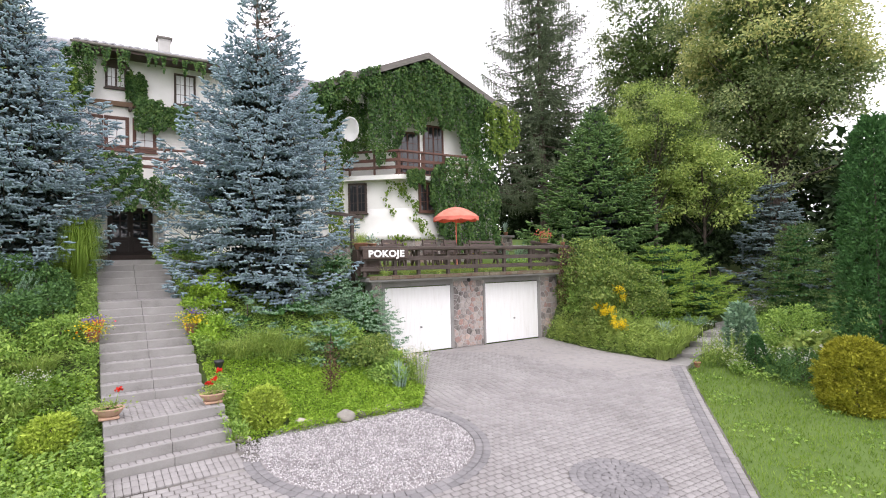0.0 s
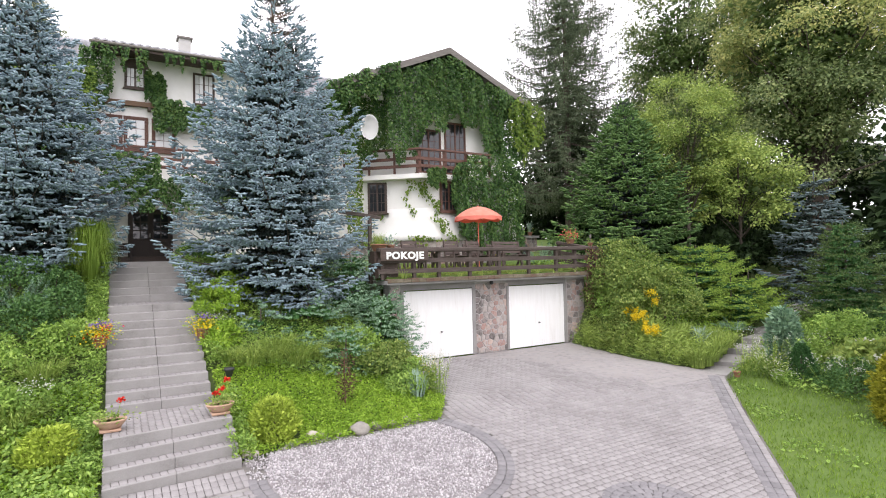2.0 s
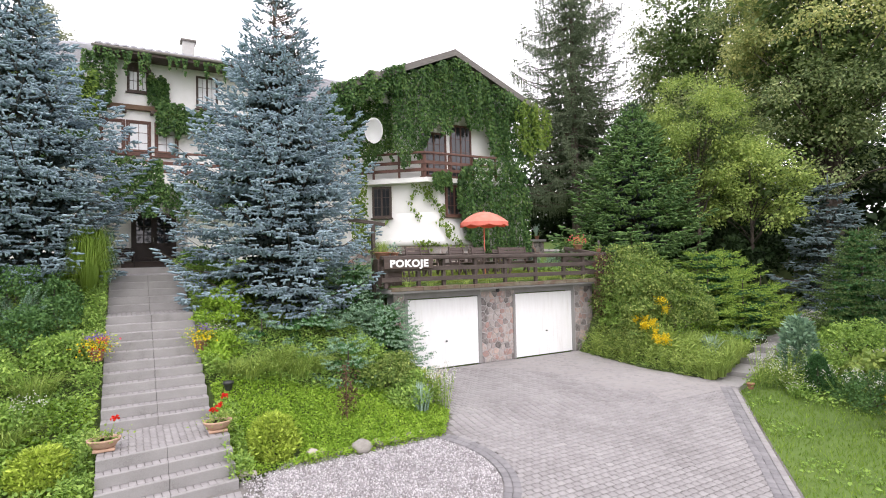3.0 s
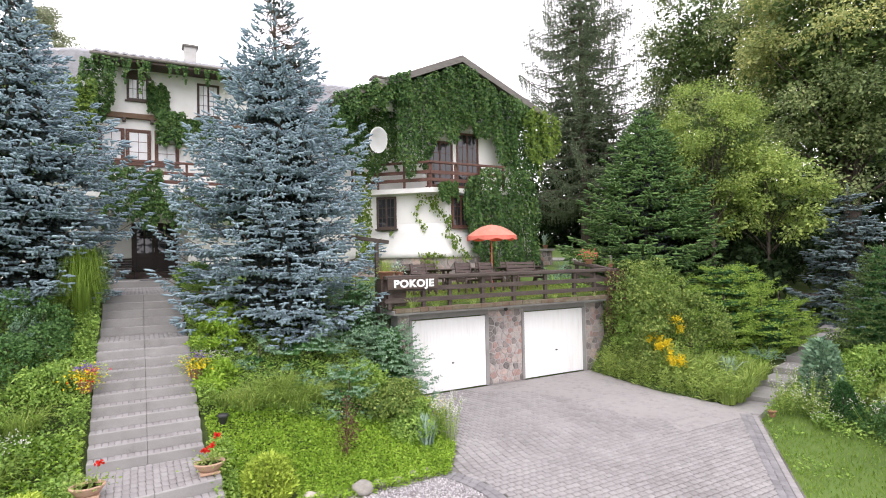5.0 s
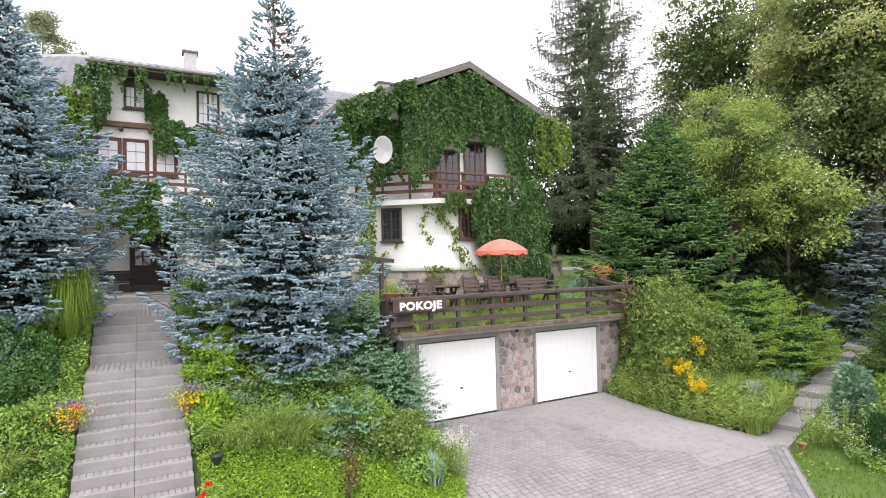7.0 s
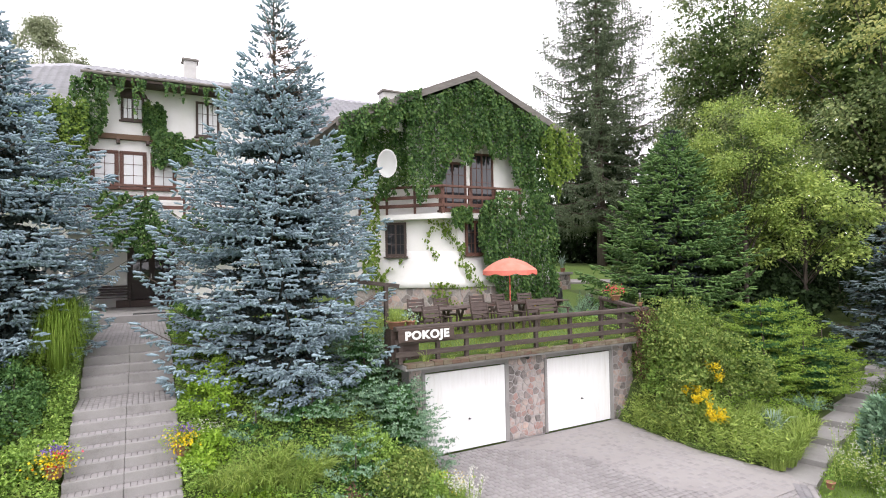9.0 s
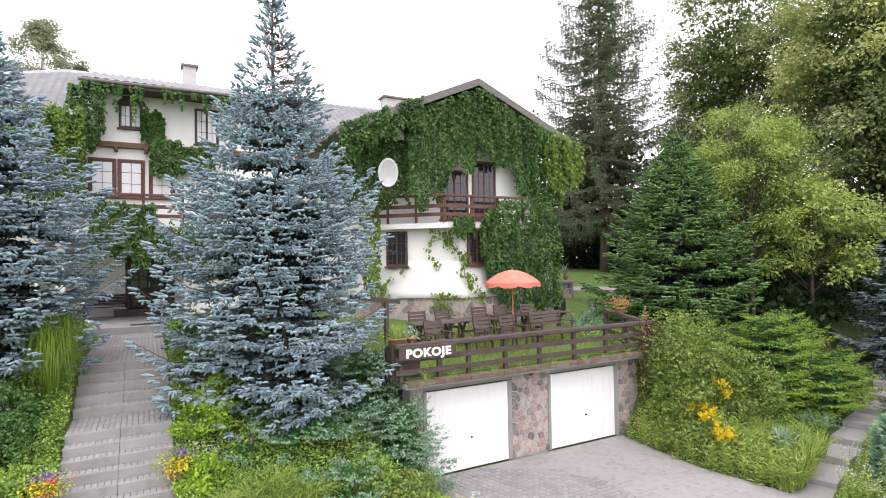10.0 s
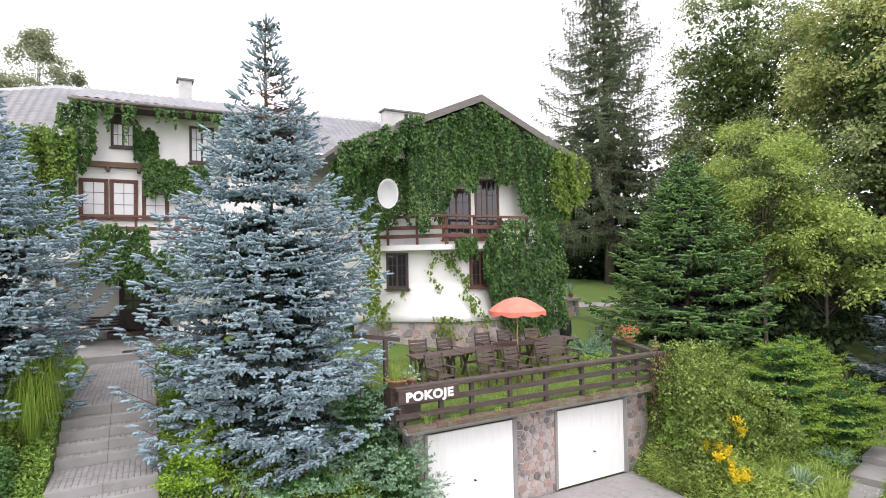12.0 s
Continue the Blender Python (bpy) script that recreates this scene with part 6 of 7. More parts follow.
conifer("juniper", 6.9, 0.5, 1.5, [(1.7, 1.2), (2.1, 1.2), (2.5, 0.8), (2.9, 0.2)],
        "light-green juniper above the bank", "juniper", JUNIPER_LIGHT, JUNIPER_LIGHT, 106, whorl_gap=0.3, arms=8, twig_gap=0.15, shoot=0.15, rad=0.055, k=8, w=0.01, droop=-0.05, lift=0.9, trunk_r=0.05, shoot_gap=0.1, limb=0.25, twig_len=0.5)


def leaf_stand(name, area, keep, label, mat, seed, count, height, leaf=0.11):
    """A stand of upright stems set with narrow leaves."""
    rng = np.random.default_rng(seed)
    x0, y0, x1, y1 = area
    p = np.stack([rng.uniform(x0, x1, count), rng.uniform(y0, y1, count)], 1)
    p = p[keep(p[:, 0], p[:, 1]) & ~on_path(p[:, 0], p[:, 1])]
    n, per = len(p), 15
    h = height * rng.uniform(0.55, 1.15, (n, 1))
    s = np.linspace(0.12, 1.0, per)[None]
    tilt = rng.normal(size=(n, 2)) * 0.14
    pos = np.stack([p[:, :1] + tilt[:, :1] * h * s, p[:, 1:] + tilt[:, 1:] * h * s, ground_z(p[:, 0], p[:, 1])[:, None] - 0.04 + h * s], -1).reshape(-1, 3)
    a = (np.arange(per)[None] * 2.4 + rng.uniform(0, 6.28, (n, 1))).ravel()
    way = np.stack([np.cos(a), np.sin(a), rng.uniform(0.1, 0.9, len(a))], 1)
    return tagged(raw(name, *leaf_arrays(pos, way, leaf * rng.uniform(0.7, 1.3, len(a)), 0.2, rng=rng), mat), label, "plants", kind="stuff")


leaf_stand("perennial_bed", (2.6, -4.35, 5.0, -0.4), lambda a, b: (a > drive_right(b) - 0.04 + 0.08 * np.sin(b * 7)) & (a < drive_right(b) + 1.25), "dense narrow-leaved perennials along the drive", GRASS_TALL, 103, 1000, 0.72, 0.15)
carpet("weeds", (2.4, -4.9, 4.2, -0.2), lambda a, b: (a > drive_right(b) - 0.05 + 0.05 * np.sin(b * 11)) & (a < drive_right(b) + 0.32), "low weeds along the drive edge", LEAF_MID, 57, 5000, 0.2, 0.06, stand=0.6, width=0.35)
carpet("ground_cover", (3.6, -4.4, 8.5, -1.8), lambda a, b: (b < -2.0 + 0.1 * (a - 4)), "bright yellow-green leaves beside the path", LEAF_LIME, 68, 6000, 0.3, 0.075, stand=0.5, width=0.35)
column("thuja", 5.9, -9.2, -0.6, 7.2, 0.9, "tall dense green column thuja", THUJA_GREEN, 107, 4600, 0.12)
column("thuja", 6.6, -9.9, -0.6, 7.0, 0.95, "tall dense green column thuja", THUJA_GREEN, 108, 1200, 0.2)
column("thuja", 3.45, -9.5, -0.85, 1.75, 0.78, "golden-yellow thuja bush beside the lawn", THUJA_GOLD, 109, 4200, 0.085, "ball")
column("box_cone", 4.9, -6.5, -0.45, 0.95, 0.5, "clipped dark green cone shrub", THUJA_GREEN, 110, 1500, 0.06, "cone")
column("juniper_column", 6.0, -5.5, -0.3, 1.5, 0.33, "upright blue-green juniper", JUNIPER, 111, 1300, 0.2)
conifer("cypress", 10.1, -5.4, 0.0, [(0.15, 1.6), (1.0, 1.75), (2.0, 1.5), (2.9, 1.0), (3.5, 0.5), (4.0, 0.1)],
        "broad green cypress with drooping feathery sprays", "cypress", CYPRESS, THUJA_GREEN, 112, whorl_gap=0.3, arms=10, twig_gap=0.13, shoot=0.17, rad=0.06, k=5, w=0.02, droop=0.12, lift=0.35, trunk_r=0.07, shoot_gap=0.11, limb=0.25, twig_len=0.5, hang=0.3, sweep=0.4, ragged=(0.7, 1.1))
shrub("shrub", 7.5, -6.3, (1.3, 1.2, 0.95), "yellow-green leafy shrub beside the path", LEAF_MID, 113, 100, 60, 0.28, 0.09)
shrub("hydrangea", 6.2, -7.6, (1.1, 1.0, 0.75), "broad-leaved hydrangea with white flower heads", LEAF_YOUNG, 114, 60, 40, 0.25, 0.16, width=0.75)
shrub("shrub", 4.9, -7.7, (0.75, 0.7, 0.55), "grey-green flowering shrub at the lawn", LEAF_DARK, 115, 60, 60, 0.2, 0.06)
carpet("ground_cover", (2.6, -5.0, 12, 2.5), lambda a, b: (a > drive_right(b) + 0.05) & (b > -4.9 + 0.27 * (a - 3.6)), "green plants that cover the bank", LEAF_MID, 65, 15000, 0.4, 0.085, stand=0.35)
carpet("weeds", (3.7, -6.2, 14, -1.2), lambda a, b: np.abs(np.abs(b - np.interp(a, [p[0] for p in PATH_LINE], [p[1] for p in PATH_LINE])) - 0.56) < 0.22, "grass and weeds along the garden path", GRASS, 69, 9000, 0.16, 0.1, stand=0.9, width=0.2)
carpet("ground_cover", (3.4, -9.5, 12, -3), lambda a, b: (b < -5.3 + 0.27 * (a - 3.6)) & ((a - 3.55) * 0.646 - (b + 5.12) * 0.763 > 1.3) & (b > -7.0 - 0.4 * (a - 3)), "green plants between the shrubs", LEAF_MID, 66, 10000, 0.4, 0.085, stand=0.35)

# lawns
def lawn(name, area, keep, seed, count, h, label, mat=GRASS, z=None):
    rng = np.random.default_rng(seed)
    x0, y0, x1, y1 = area
    p = np.stack([rng.uniform(x0, x1, count), rng.uniform(y0, y1, count)], 1)
    p = p[keep(p[:, 0], p[:, 1])]
    pos = np.column_stack([p, (ground_z(p[:, 0], p[:, 1]) if z is None else np.full(len(p), z)) - 0.04])
    way = rng.normal(size=pos.shape) * [0.5, 0.5, 0.1] + [0, 0, 1]
    v, f = leaf_arrays(pos, way, h * rng.uniform(0.7, 1.4, len(pos)), 0.16, 0.1, rng=rng)
    return tagged(raw(name, v, f, mat), label, "grass", kind="stuff")


lawn("lawn_grass", (-6, -15, 9, -4.9), lambda a, b: ((a - 3.55) * 0.646 - (b + 5.12) * 0.763 > 0.0) & ~on_path(a, b), 71, 50000, 0.09, "mown green lawn beside the drive")
lawn("terrace_grass", (-4.2, 0.52, 3.6, 5.8), lambda a, b: a > -9, 72, 11000, 0.09, "mown grass on the terrace", GRASS_DRY)
carpet("lawn_weeds", (-2, -13, 7, -5.2), lambda a, b: ((a - 3.55) * 0.646 - (b + 5.12) * 0.763 > 0.12) & (np.sin(a * 2.3 + 1) * np.sin(b * 1.9) > 0.35), "flat weeds and clover in the lawn", LEAF_MID, 58, 9000, 0.08, 0.075, stand=0.3)
lawn("edge_grass", (-4.3, -0.16, 3.7, 0.62), lambda a, b: a > -9, 73, 3000, 0.09, "short grass along the terrace railing", GRASS_DRY, GTOP + 0.22)

# ---- creeper on the house ----
def sheet(n, rng, x0, x1, zlo, zhi, y, depth, m=None):
    x = rng.uniform(x0, x1, n)
    t = rng.random(n)
    lo, hi = np.array([zlo(v) for v in x]), np.array([zhi(v) for v in x])
    z = lo + (hi - lo) * t
    keep = hi > lo
    bulge = np.array([0.5 + 0.5 * noise.noise(Vector((a * 2.8, b * 0.7, 3))) for a, b in zip(x, z)])
    return np.stack([x, y - depth * (0.15 + bulge) * rng.uniform(0.55, 1.0, n), z], 1)[keep]


def rag(v, base, amp, s=0.0):
    return base + amp * noise.noise(Vector((v * 2.6, s, 0.3))) + amp * 0.7 * noise.noise(Vector((v * 6.5, s, 1.3)))


ivy_house = empty("wall_creeper", 2, 6.5, 3.3)
tagged(ivy_house, "dense green creeper hanging over the gable and walls", "climbing plant")
rngi = np.random.default_rng(5)
gtop = lambda v: RIDGE_Z - 0.3 - PITCH * abs(v - RIDGE_X) + 0.12 * noise.noise(Vector((v * 3, 0, 9)))
pts_ = [sheet(17000, rngi, -1.2, 5.2, lambda v: rag(v, float(np.interp(v, [-1.2, 0.2, 0.5, 1.2, 1.9, 2.9, 3.4, 3.9, 5.2], [7.5, 7.6, 8.5, 8.9, 9.2, 9.4, 9.2, 8.4, 7.4])), 0.85, 1), gtop, 6.8, 0.7)]
pts_.append(sheet(8000, rngi, -3.9, -0.9, lambda v: rag(v, float(np.interp(v, [-3.9, -3.0, -0.9], [8.2, 7.8, 7.7])), 0.8, 2), lambda v: gtop(v) - 0.1, 7.6, 0.9))
pts_.append(sheet(2600, rngi, -3.9, -0.6, lambda v: gtop(v) - rag(v, 0.75, 0.5, 22), lambda v: gtop(v) + 0.42, 6.55, 0.5))
pts_.append(sheet(3500, rngi, 4.4, 6.4, lambda v: rag(v, float(np.interp(v, [4.4, 5.4, 6.4], [7.2, 7.6, 8.8])), 0.6, 3), gtop, 6.55, 0.7))
creeper("gable_leaves", np.concatenate(pts_), (0, -1, 0), "", IVY, 1, 0.108, ivy_house)
pts_ = [sheet(11500, rngi, 1.5, 5.25, lambda v: rag(v, float(np.interp(v, [1.5, 1.9, 2.6, 5.0, 5.6], [5.6, 4.2, 3.3, 3.4, 4.2])), 0.35, 4), lambda v: rag(v, float(np.interp(v, [1.5, 2.3, 3.4, 4.6, 5.6], [6.9, 7.6, 7.7, 7.6, 6.8])), 0.3, 5), 6.15, 0.95)]
pts_.append(sheet(1500, rngi, 0.35, 1.25, lambda v: rag(v, 6.3, 0.7, 6), lambda v: rag(v, 7.0, 0.2, 7), 6.0, 0.3))
creeper("wall_leaves", np.concatenate(pts_), (0, -1, 0), "", IVY, 2, 0.108, ivy_house)
pts_ = [sheet(1300, rngi, 4.9, 6.9, lambda v: rag(v, float(np.interp(v, [4.9, 5.6, 6.9], [9.2, 7.6, 9.0])), 0.9, 8), lambda v: gtop(v) + 0.15 - 1.2 * max(0.0, 5.6 - v), 6.25, 0.6)]
pts_.append(sheet(700, rngi, -2.6, -1.9, lambda v: rag(v, 4.0, 0.4, 9), lambda v: rag(v, 7.4, 0.3, 10), 7.9, 0.4))
creeper("pale_leaves", np.concatenate(pts_), (0, -1, 0), "", IVY_LIGHT, 3, 0.14, ivy_house)


def strand(rng, x0, z0, x1, z1, n, wide):
    """Leaves along one trailing shoot in front of the lower wall and its cut corner."""
    s = rng.random(n)
    x = x0 + (x1 - x0) * s + 0.12 * np.sin(s * 9 + x0) + rng.normal(size=n) * wide
    y = np.where(x < 0.8, 6.2 + (0.8 - x) * 0.781, 6.2) - 0.12 - rng.random(n) * 0.12 - 0.35 * np.clip((5.0 - (z0 + (z1 - z0) * s)), 0, 1)
    return np.stack([x, y, z0 + (z1 - z0) * s + rng.normal(size=n) * 0.04], 1)


pts_ = [strand(rngi, *q) for q in ((-0.2, 6.6, -0.1, 5.0, 60, 0.06), (0.2, 6.5, 0.75, 5.4, 150, 0.11), (0.75, 5.4, 0.95, 4.2, 70, 0.06), (-1.0, 5.1, -1.9, 4.2, 40, 0.05), (-0.3, 4.1, 0.7, 3.9, 70, 0.12), (-0.1, 3.9, 0.2, 3.3, 90, 0.16), (-2.0, 4.6, -1.7, 3.7, 80, 0.12), (1.0, 4.9, 1.5, 3.7, 90, 0.12))]
creeper("trailing_leaves", np.concatenate(pts_), (0, -1, 0), "", IVY_LIGHT, 6, 0.12, ivy_house)
vine = empty("dry_vine", 3.7, -0.3, 1.2)
tagged(vine, "brown dry vine at the corner of the garage", "climbing plant")
creeper("dry_leaves", sheet(900, rngi, 3.05, 4.0, lambda v: 1.2, lambda v: rag(v, 3.3, 0.2, 31), -0.3, 0.35), (0, -1, 0), "", LEAF_BROWN, 7, 0.07, vine)
creeper("green_leaves", sheet(500, rngi, 3.1, 4.0, lambda v: 1.0, lambda v: rag(v, 3.3, 0.3, 32), -0.3, 0.4), (0, -1, 0), "", LEAF_PALE, 8, 0.07, vine)

ivy_bay = empty("wall_creeper", -11, 12, 3.5)
tagged(ivy_bay, "green creeper hanging from the eave and balcony of the bay", "climbing plant")
pts_ = [sheet(9000, rngi, -15.6, -11.7, lambda v: 7.2, lambda v: rag(v, 10.75, 0.25, 11), 11.5, 1.3)]
creeper("hedge_leaves", np.concatenate(pts_), (0, -1, 0), "", IVY, 4, 0.105, ivy_bay)
creeper("pale_hedge_leaves", sheet(4200, rngi, -15.6, -11.7, lambda v: rag(v, 9.0, 0.7, 41), lambda v: rag(v, 10.85, 0.25, 11), 11.3, 1.3), (0, -1, 0.4), "", IVY_LIGHT, 41, 0.1, ivy_bay)
pts_ = [sheet(1800, rngi, -12.3, -11.2, lambda v: rag(v, 9.9, 0.8, 12), lambda v: 11.9, 11.8, 0.7)]
pts_.append(sheet(2600, rngi, -11.9, -5.0, lambda v: rag(v, 11.75, 2.2, 13), lambda v: 11.95, 11.1, 0.3))
pts_.append(sheet(1500, rngi, -10.0, -9.2, lambda v: rag(v, 10.0, 0.4, 14), lambda v: rag(v, 11.3, 0.5, 15), 12.0, 0.3))
creeper("eave_leaves", np.concatenate(pts_), (0, -1, 0), "", IVY, 5, 0.11, ivy_bay)
pts_ = [sheet(3600, rngi, -9.7, -7.4, lambda v: rag(v, 8.8, 0.4, 16), lambda v: rag(v, 10.1, 0.3, 17), 11.9, 0.6)]
pts_.append(sheet(4000, rngi, -11.6, -9.5, lambda v: rag(v, 5.6, 0.7, 18), lambda v: rag(v, 7.65, 0.35, 19), 11.15, 0.6))
pts_.append(sheet(3600, rngi, -9.5, -4.6, lambda v: rag(v, 5.4, 0.8, 20), lambda v: rag(v, 6.9, 0.5, 21), 11.2, 0.6))
creeper("balcony_leaves", np.concatenate(pts_), (0, -1, 0), "", IVY, 9, 0.11, ivy_bay)

# the path up to the right
path_thing = empty("garden_path", 6, -4.3, 0)
tagged(path_thing, "stepped garden path of concrete slabs", "path", kind="structure")
for (ax, ay, az), (bx, by, bz) in zip(PATH_LINE, PATH_LINE[1:]):
    m = wall_frame(ax, ay, 0, bx - ax, by - ay)
    ln = math.hypot(bx - ax, by - ay)
    block("slab", 0, -0.38, az - 0.4, ln + 0.02, 0.38, az + 0.02, CONCRETE, path_thing, bevel=0.012, m=m)

# ---- terrace furniture ----
TZ = 2.7
CORAL = surface("coral_canvas", [(0.25, (0.66, 0.15, 0.11)), (0.55, (0.76, 0.2, 0.15)), (0.85, (0.8, 0.27, 0.2))], 2, 60, 0.8, 0.15)
CHAIR_WOOD = surface("brown_garden_wood", [(0.25, (0.04, 0.026, 0.022)), (0.55, (0.085, 0.06, 0.052)), (0.85, (0.17, 0.13, 0.12))], 3, 40, 0.6, 0.3, stretch=(1, 6, 6))


def garden_seat(name, width, label, category, group, wood=None):
    """An armchair or bench of wooden slats, built at the origin, facing +y."""
    t = empty(name, 0, 0, 0)
    tagged(t, label, category, group)
    wood = wood or CHAIR_WOOD
    w = width / 2
    for k in range(5):
        block("seat_slat", -w, -0.22 + k * 0.095, 0.41, w, -0.135 + k * 0.095, 0.435, wood, t, bevel=0.005)
    lean = pose(0, -0.24, 0.44, 12, 0, 0)
    for k in range(4):
        block("back_slat", -w, -0.012, 0.06 + k * 0.115, w, 0.012, 0.15 + k * 0.115, wood, t, m=lean, bevel=0.005)
    for s in (-1, 1):
        x = s * (w + 0.02)
        block("back_post", x - 0.025, -0.03, -0.44, x + 0.025, 0.03, 0.52, wood, t, m=lean, bevel=0.006)
        block("front_leg", x - 0.025, 0.2, 0, x + 0.025, 0.26, 0.62, wood, t, bevel=0.006)
        block("armrest", x - 0.04, -0.27, 0.62, x + 0.04, 0.3, 0.65, wood, t, bevel=0.008)
        block("side_rail", x - 0.02, -0.28, 0.34, x + 0.02, 0.2, 0.41, wood, t, bevel=0.005)
    return t


seat = garden_seat("garden_armchair", 0.52, "brown slatted wooden garden armchair on the terrace grass", "chair", "chairs round the terrace tables")
CHAIRS = [(-2.78, 1.25, 188), (-1.22, 1.2, 184), (-0.28, 1.25, 190), (-2.0, 4.05, 174), (-1.0, 4.0, 186), (0.6, 4.3, 178), (1.65, 4.45, 184), (2.7, 4.3, 172)]
for i, (x, y, a) in enumerate(CHAIRS):
    if i == 0:
        seat.matrix_world = pose(x, y, TZ, 0, 0, a)
    else:
        copy_thing(seat, pose(x, y, TZ, 0, 0, a))
bench = garden_seat("garden_bench", 1.25, "brown slatted wooden garden bench on the terrace grass", "bench", "")
bench.matrix_world = pose(1.35, 1.5, TZ, 0, 0, 186)


def trestle_table(name, ln, wd, label):
    """A slatted table on crossed legs, built at the origin."""
    t = empty(name, 0, 0, 0)
    tagged(t, label, "table", "terrace tables")
    n = 6
    for k in range(n):
        y0 = -wd / 2 + k * wd / n
        block("top_board", -ln / 2, y0 + 0.004, 0.72, ln / 2, y0 + wd / n - 0.004, 0.75, CHAIR_WOOD, t, bevel=0.004)
    for s in (-1, 1):
        x = s * (ln / 2 - 0.28)
        for q in (-1, 1):
            m = pose(x, 0, 0.36, 0, 0, 0) @ pose(0, 0, 0, q * 28, 0, 0)
            block("leg", -0.03, -0.035, -0.41, 0.03, 0.035, 0.4, CHAIR_WOOD, t, m=m, bevel=0.006)
        block("crossbar", x - 0.025, -wd / 2 + 0.05, 0.66, x + 0.025, wd / 2 - 0.05, 0.72, CHAIR_WOOD, t, bevel=0.005)
    block("stretcher", -ln / 2 + 0.28, -0.025, 0.34, ln / 2 - 0.28, 0.025, 0.42, CHAIR_WOOD, t, bevel=0.005)
    return t


table = trestle_table("garden_table", 1.5, 0.85, "brown slatted wooden trestle table on the terrace")
table.matrix_world = pose(-2.25, 2.6, TZ, 0, 0, -2)
for x, y, a in ((-0.72, 2.72, 1), (0.9, 2.95, -1), (2.5, 3.05, 2)):
    copy_thing(table, pose(x, y, TZ, 0, 0, a))

# umbrella
umb = empty("parasol", 0.55, 2.45, TZ)
tagged(umb, "open coral-red canvas parasol with a scalloped edge", "parasol")
bm = bmesh.new()
SEG, RNG = 48, 9
top_v = bm.verts.new((0.55, 2.45, 4.96))
prev = None
rows_ = []
for j in range(1, RNG + 1):
    s = j / RNG
    ring = []
    for k in range(SEG):
        a = k * math.tau / SEG
        sag = 1 - 0.05 * s * abs(math.sin(a * 4)) ** 0.8
        r = 0.9 * s * sag
        ring.append(bm.verts.new((0.55 + r * math.cos(a), 2.45 + r * math.sin(a), 4.96 - 0.4 * s ** 1.9)))
    rows_.append(ring)
low = []
for k in range(SEG):
    a = k * math.tau / SEG
    v = rows_[-1][k].co
    low.append(Vector((v.x, v.y, v.z - 0.15 + 0.06 * abs(math.sin(a * 4)) ** 6)))
for k in range(SEG):
    bm.faces.new((top_v, rows_[0][k], rows_[0][(k + 1) % SEG]))
for r0, r1 in zip(rows_, rows_[1:]):
    for k in range(SEG):
        bm.faces.new((r0[k], r1[k], r1[(k + 1) % SEG], r0[(k + 1) % SEG]))
cm, cn, cl, cp = mat_base("coral_canvas_cloth")
cp.inputs["Base Color"].default_value = (0.74, 0.2, 0.14, 1)
cp.inputs["Roughness"].default_value = 0.85
ct = cn.new("ShaderNodeBsdfTranslucent")
ct.inputs[0].default_value = (0.9, 0.36, 0.25, 1)
cx_ = cn.new("ShaderNodeMixShader")
cx_.inputs[0].default_value = 0.35
wv_ = node(cn, "ShaderNodeTexNoise", Scale=5.0, Detail=4.0)
ctc = cn.new("ShaderNodeTexCoord")
cl.new(ctc.outputs["Object"], wv_.inputs["Vector"])
cl.new(ramp(cn, cl, wv_.outputs[0], [(0.3, (0.74, 0.25, 0.18)), (0.7, (0.84, 0.36, 0.28))]), cp.inputs["Base Color"])
cl.new(cp.outputs[0], cx_.inputs[1])
cl.new(ct.outputs[0], cx_.inputs[2])
cl.new(cx_.outputs[0], cn["Material Output"].inputs[0])
valance = bmesh.new()
top_ring, low_ring = [valance.verts.new(v.co) for v in rows_[-1]], [valance.verts.new(v) for v in low]
for k in range(SEG):
    valance.faces.new((top_ring[k], low_ring[k], low_ring[(k + 1) % SEG], top_ring[(k + 1) % SEG]))
canopy = part("canopy", bm, cm, umb, smooth=True)
part("valance", valance, CORAL, canopy, "deeper red hanging edge", smooth=True)
pb = bmesh.new()
tube(pb, [(0.55, 2.45, TZ - 0.1), (0.55, 2.45, 5.0)], [0.022, 0.018], 10)
part("pole", pb, CORAL, umb, "red painted pole")
for k in range(8):
    a = k * math.tau / 8
    rb = bmesh.new()
    tube(rb, [(0.55 + 0.87 * s * math.cos(a), 2.45 + 0.87 * s * math.sin(a), 4.94 - 0.4 * s ** 1.9 - 0.015) for s in np.linspace(0.02, 1, 6)], [0.006] * 6, 5)
    part("rib", rb, METAL_WHITE, umb)

# ---- pots and flowers ----
def pot_mesh(parent, x, y, z, r, h, mat=None, sides=20, sx=1.0, name="pot"):
    bm = bmesh.new()
    lathe(bm, [(r * 0.6, 0), (r * 0.66, 0.01), (r * 0.95, h * 0.86), (r * 1.04, h * 0.87), (r * 1.06, h), (r * 0.94, h), (r * 0.9, h * 0.85)], x, y, z, sides, sx, 1.0)
    return part(name, bm, mat or TERRACOTTA, parent, smooth=True)


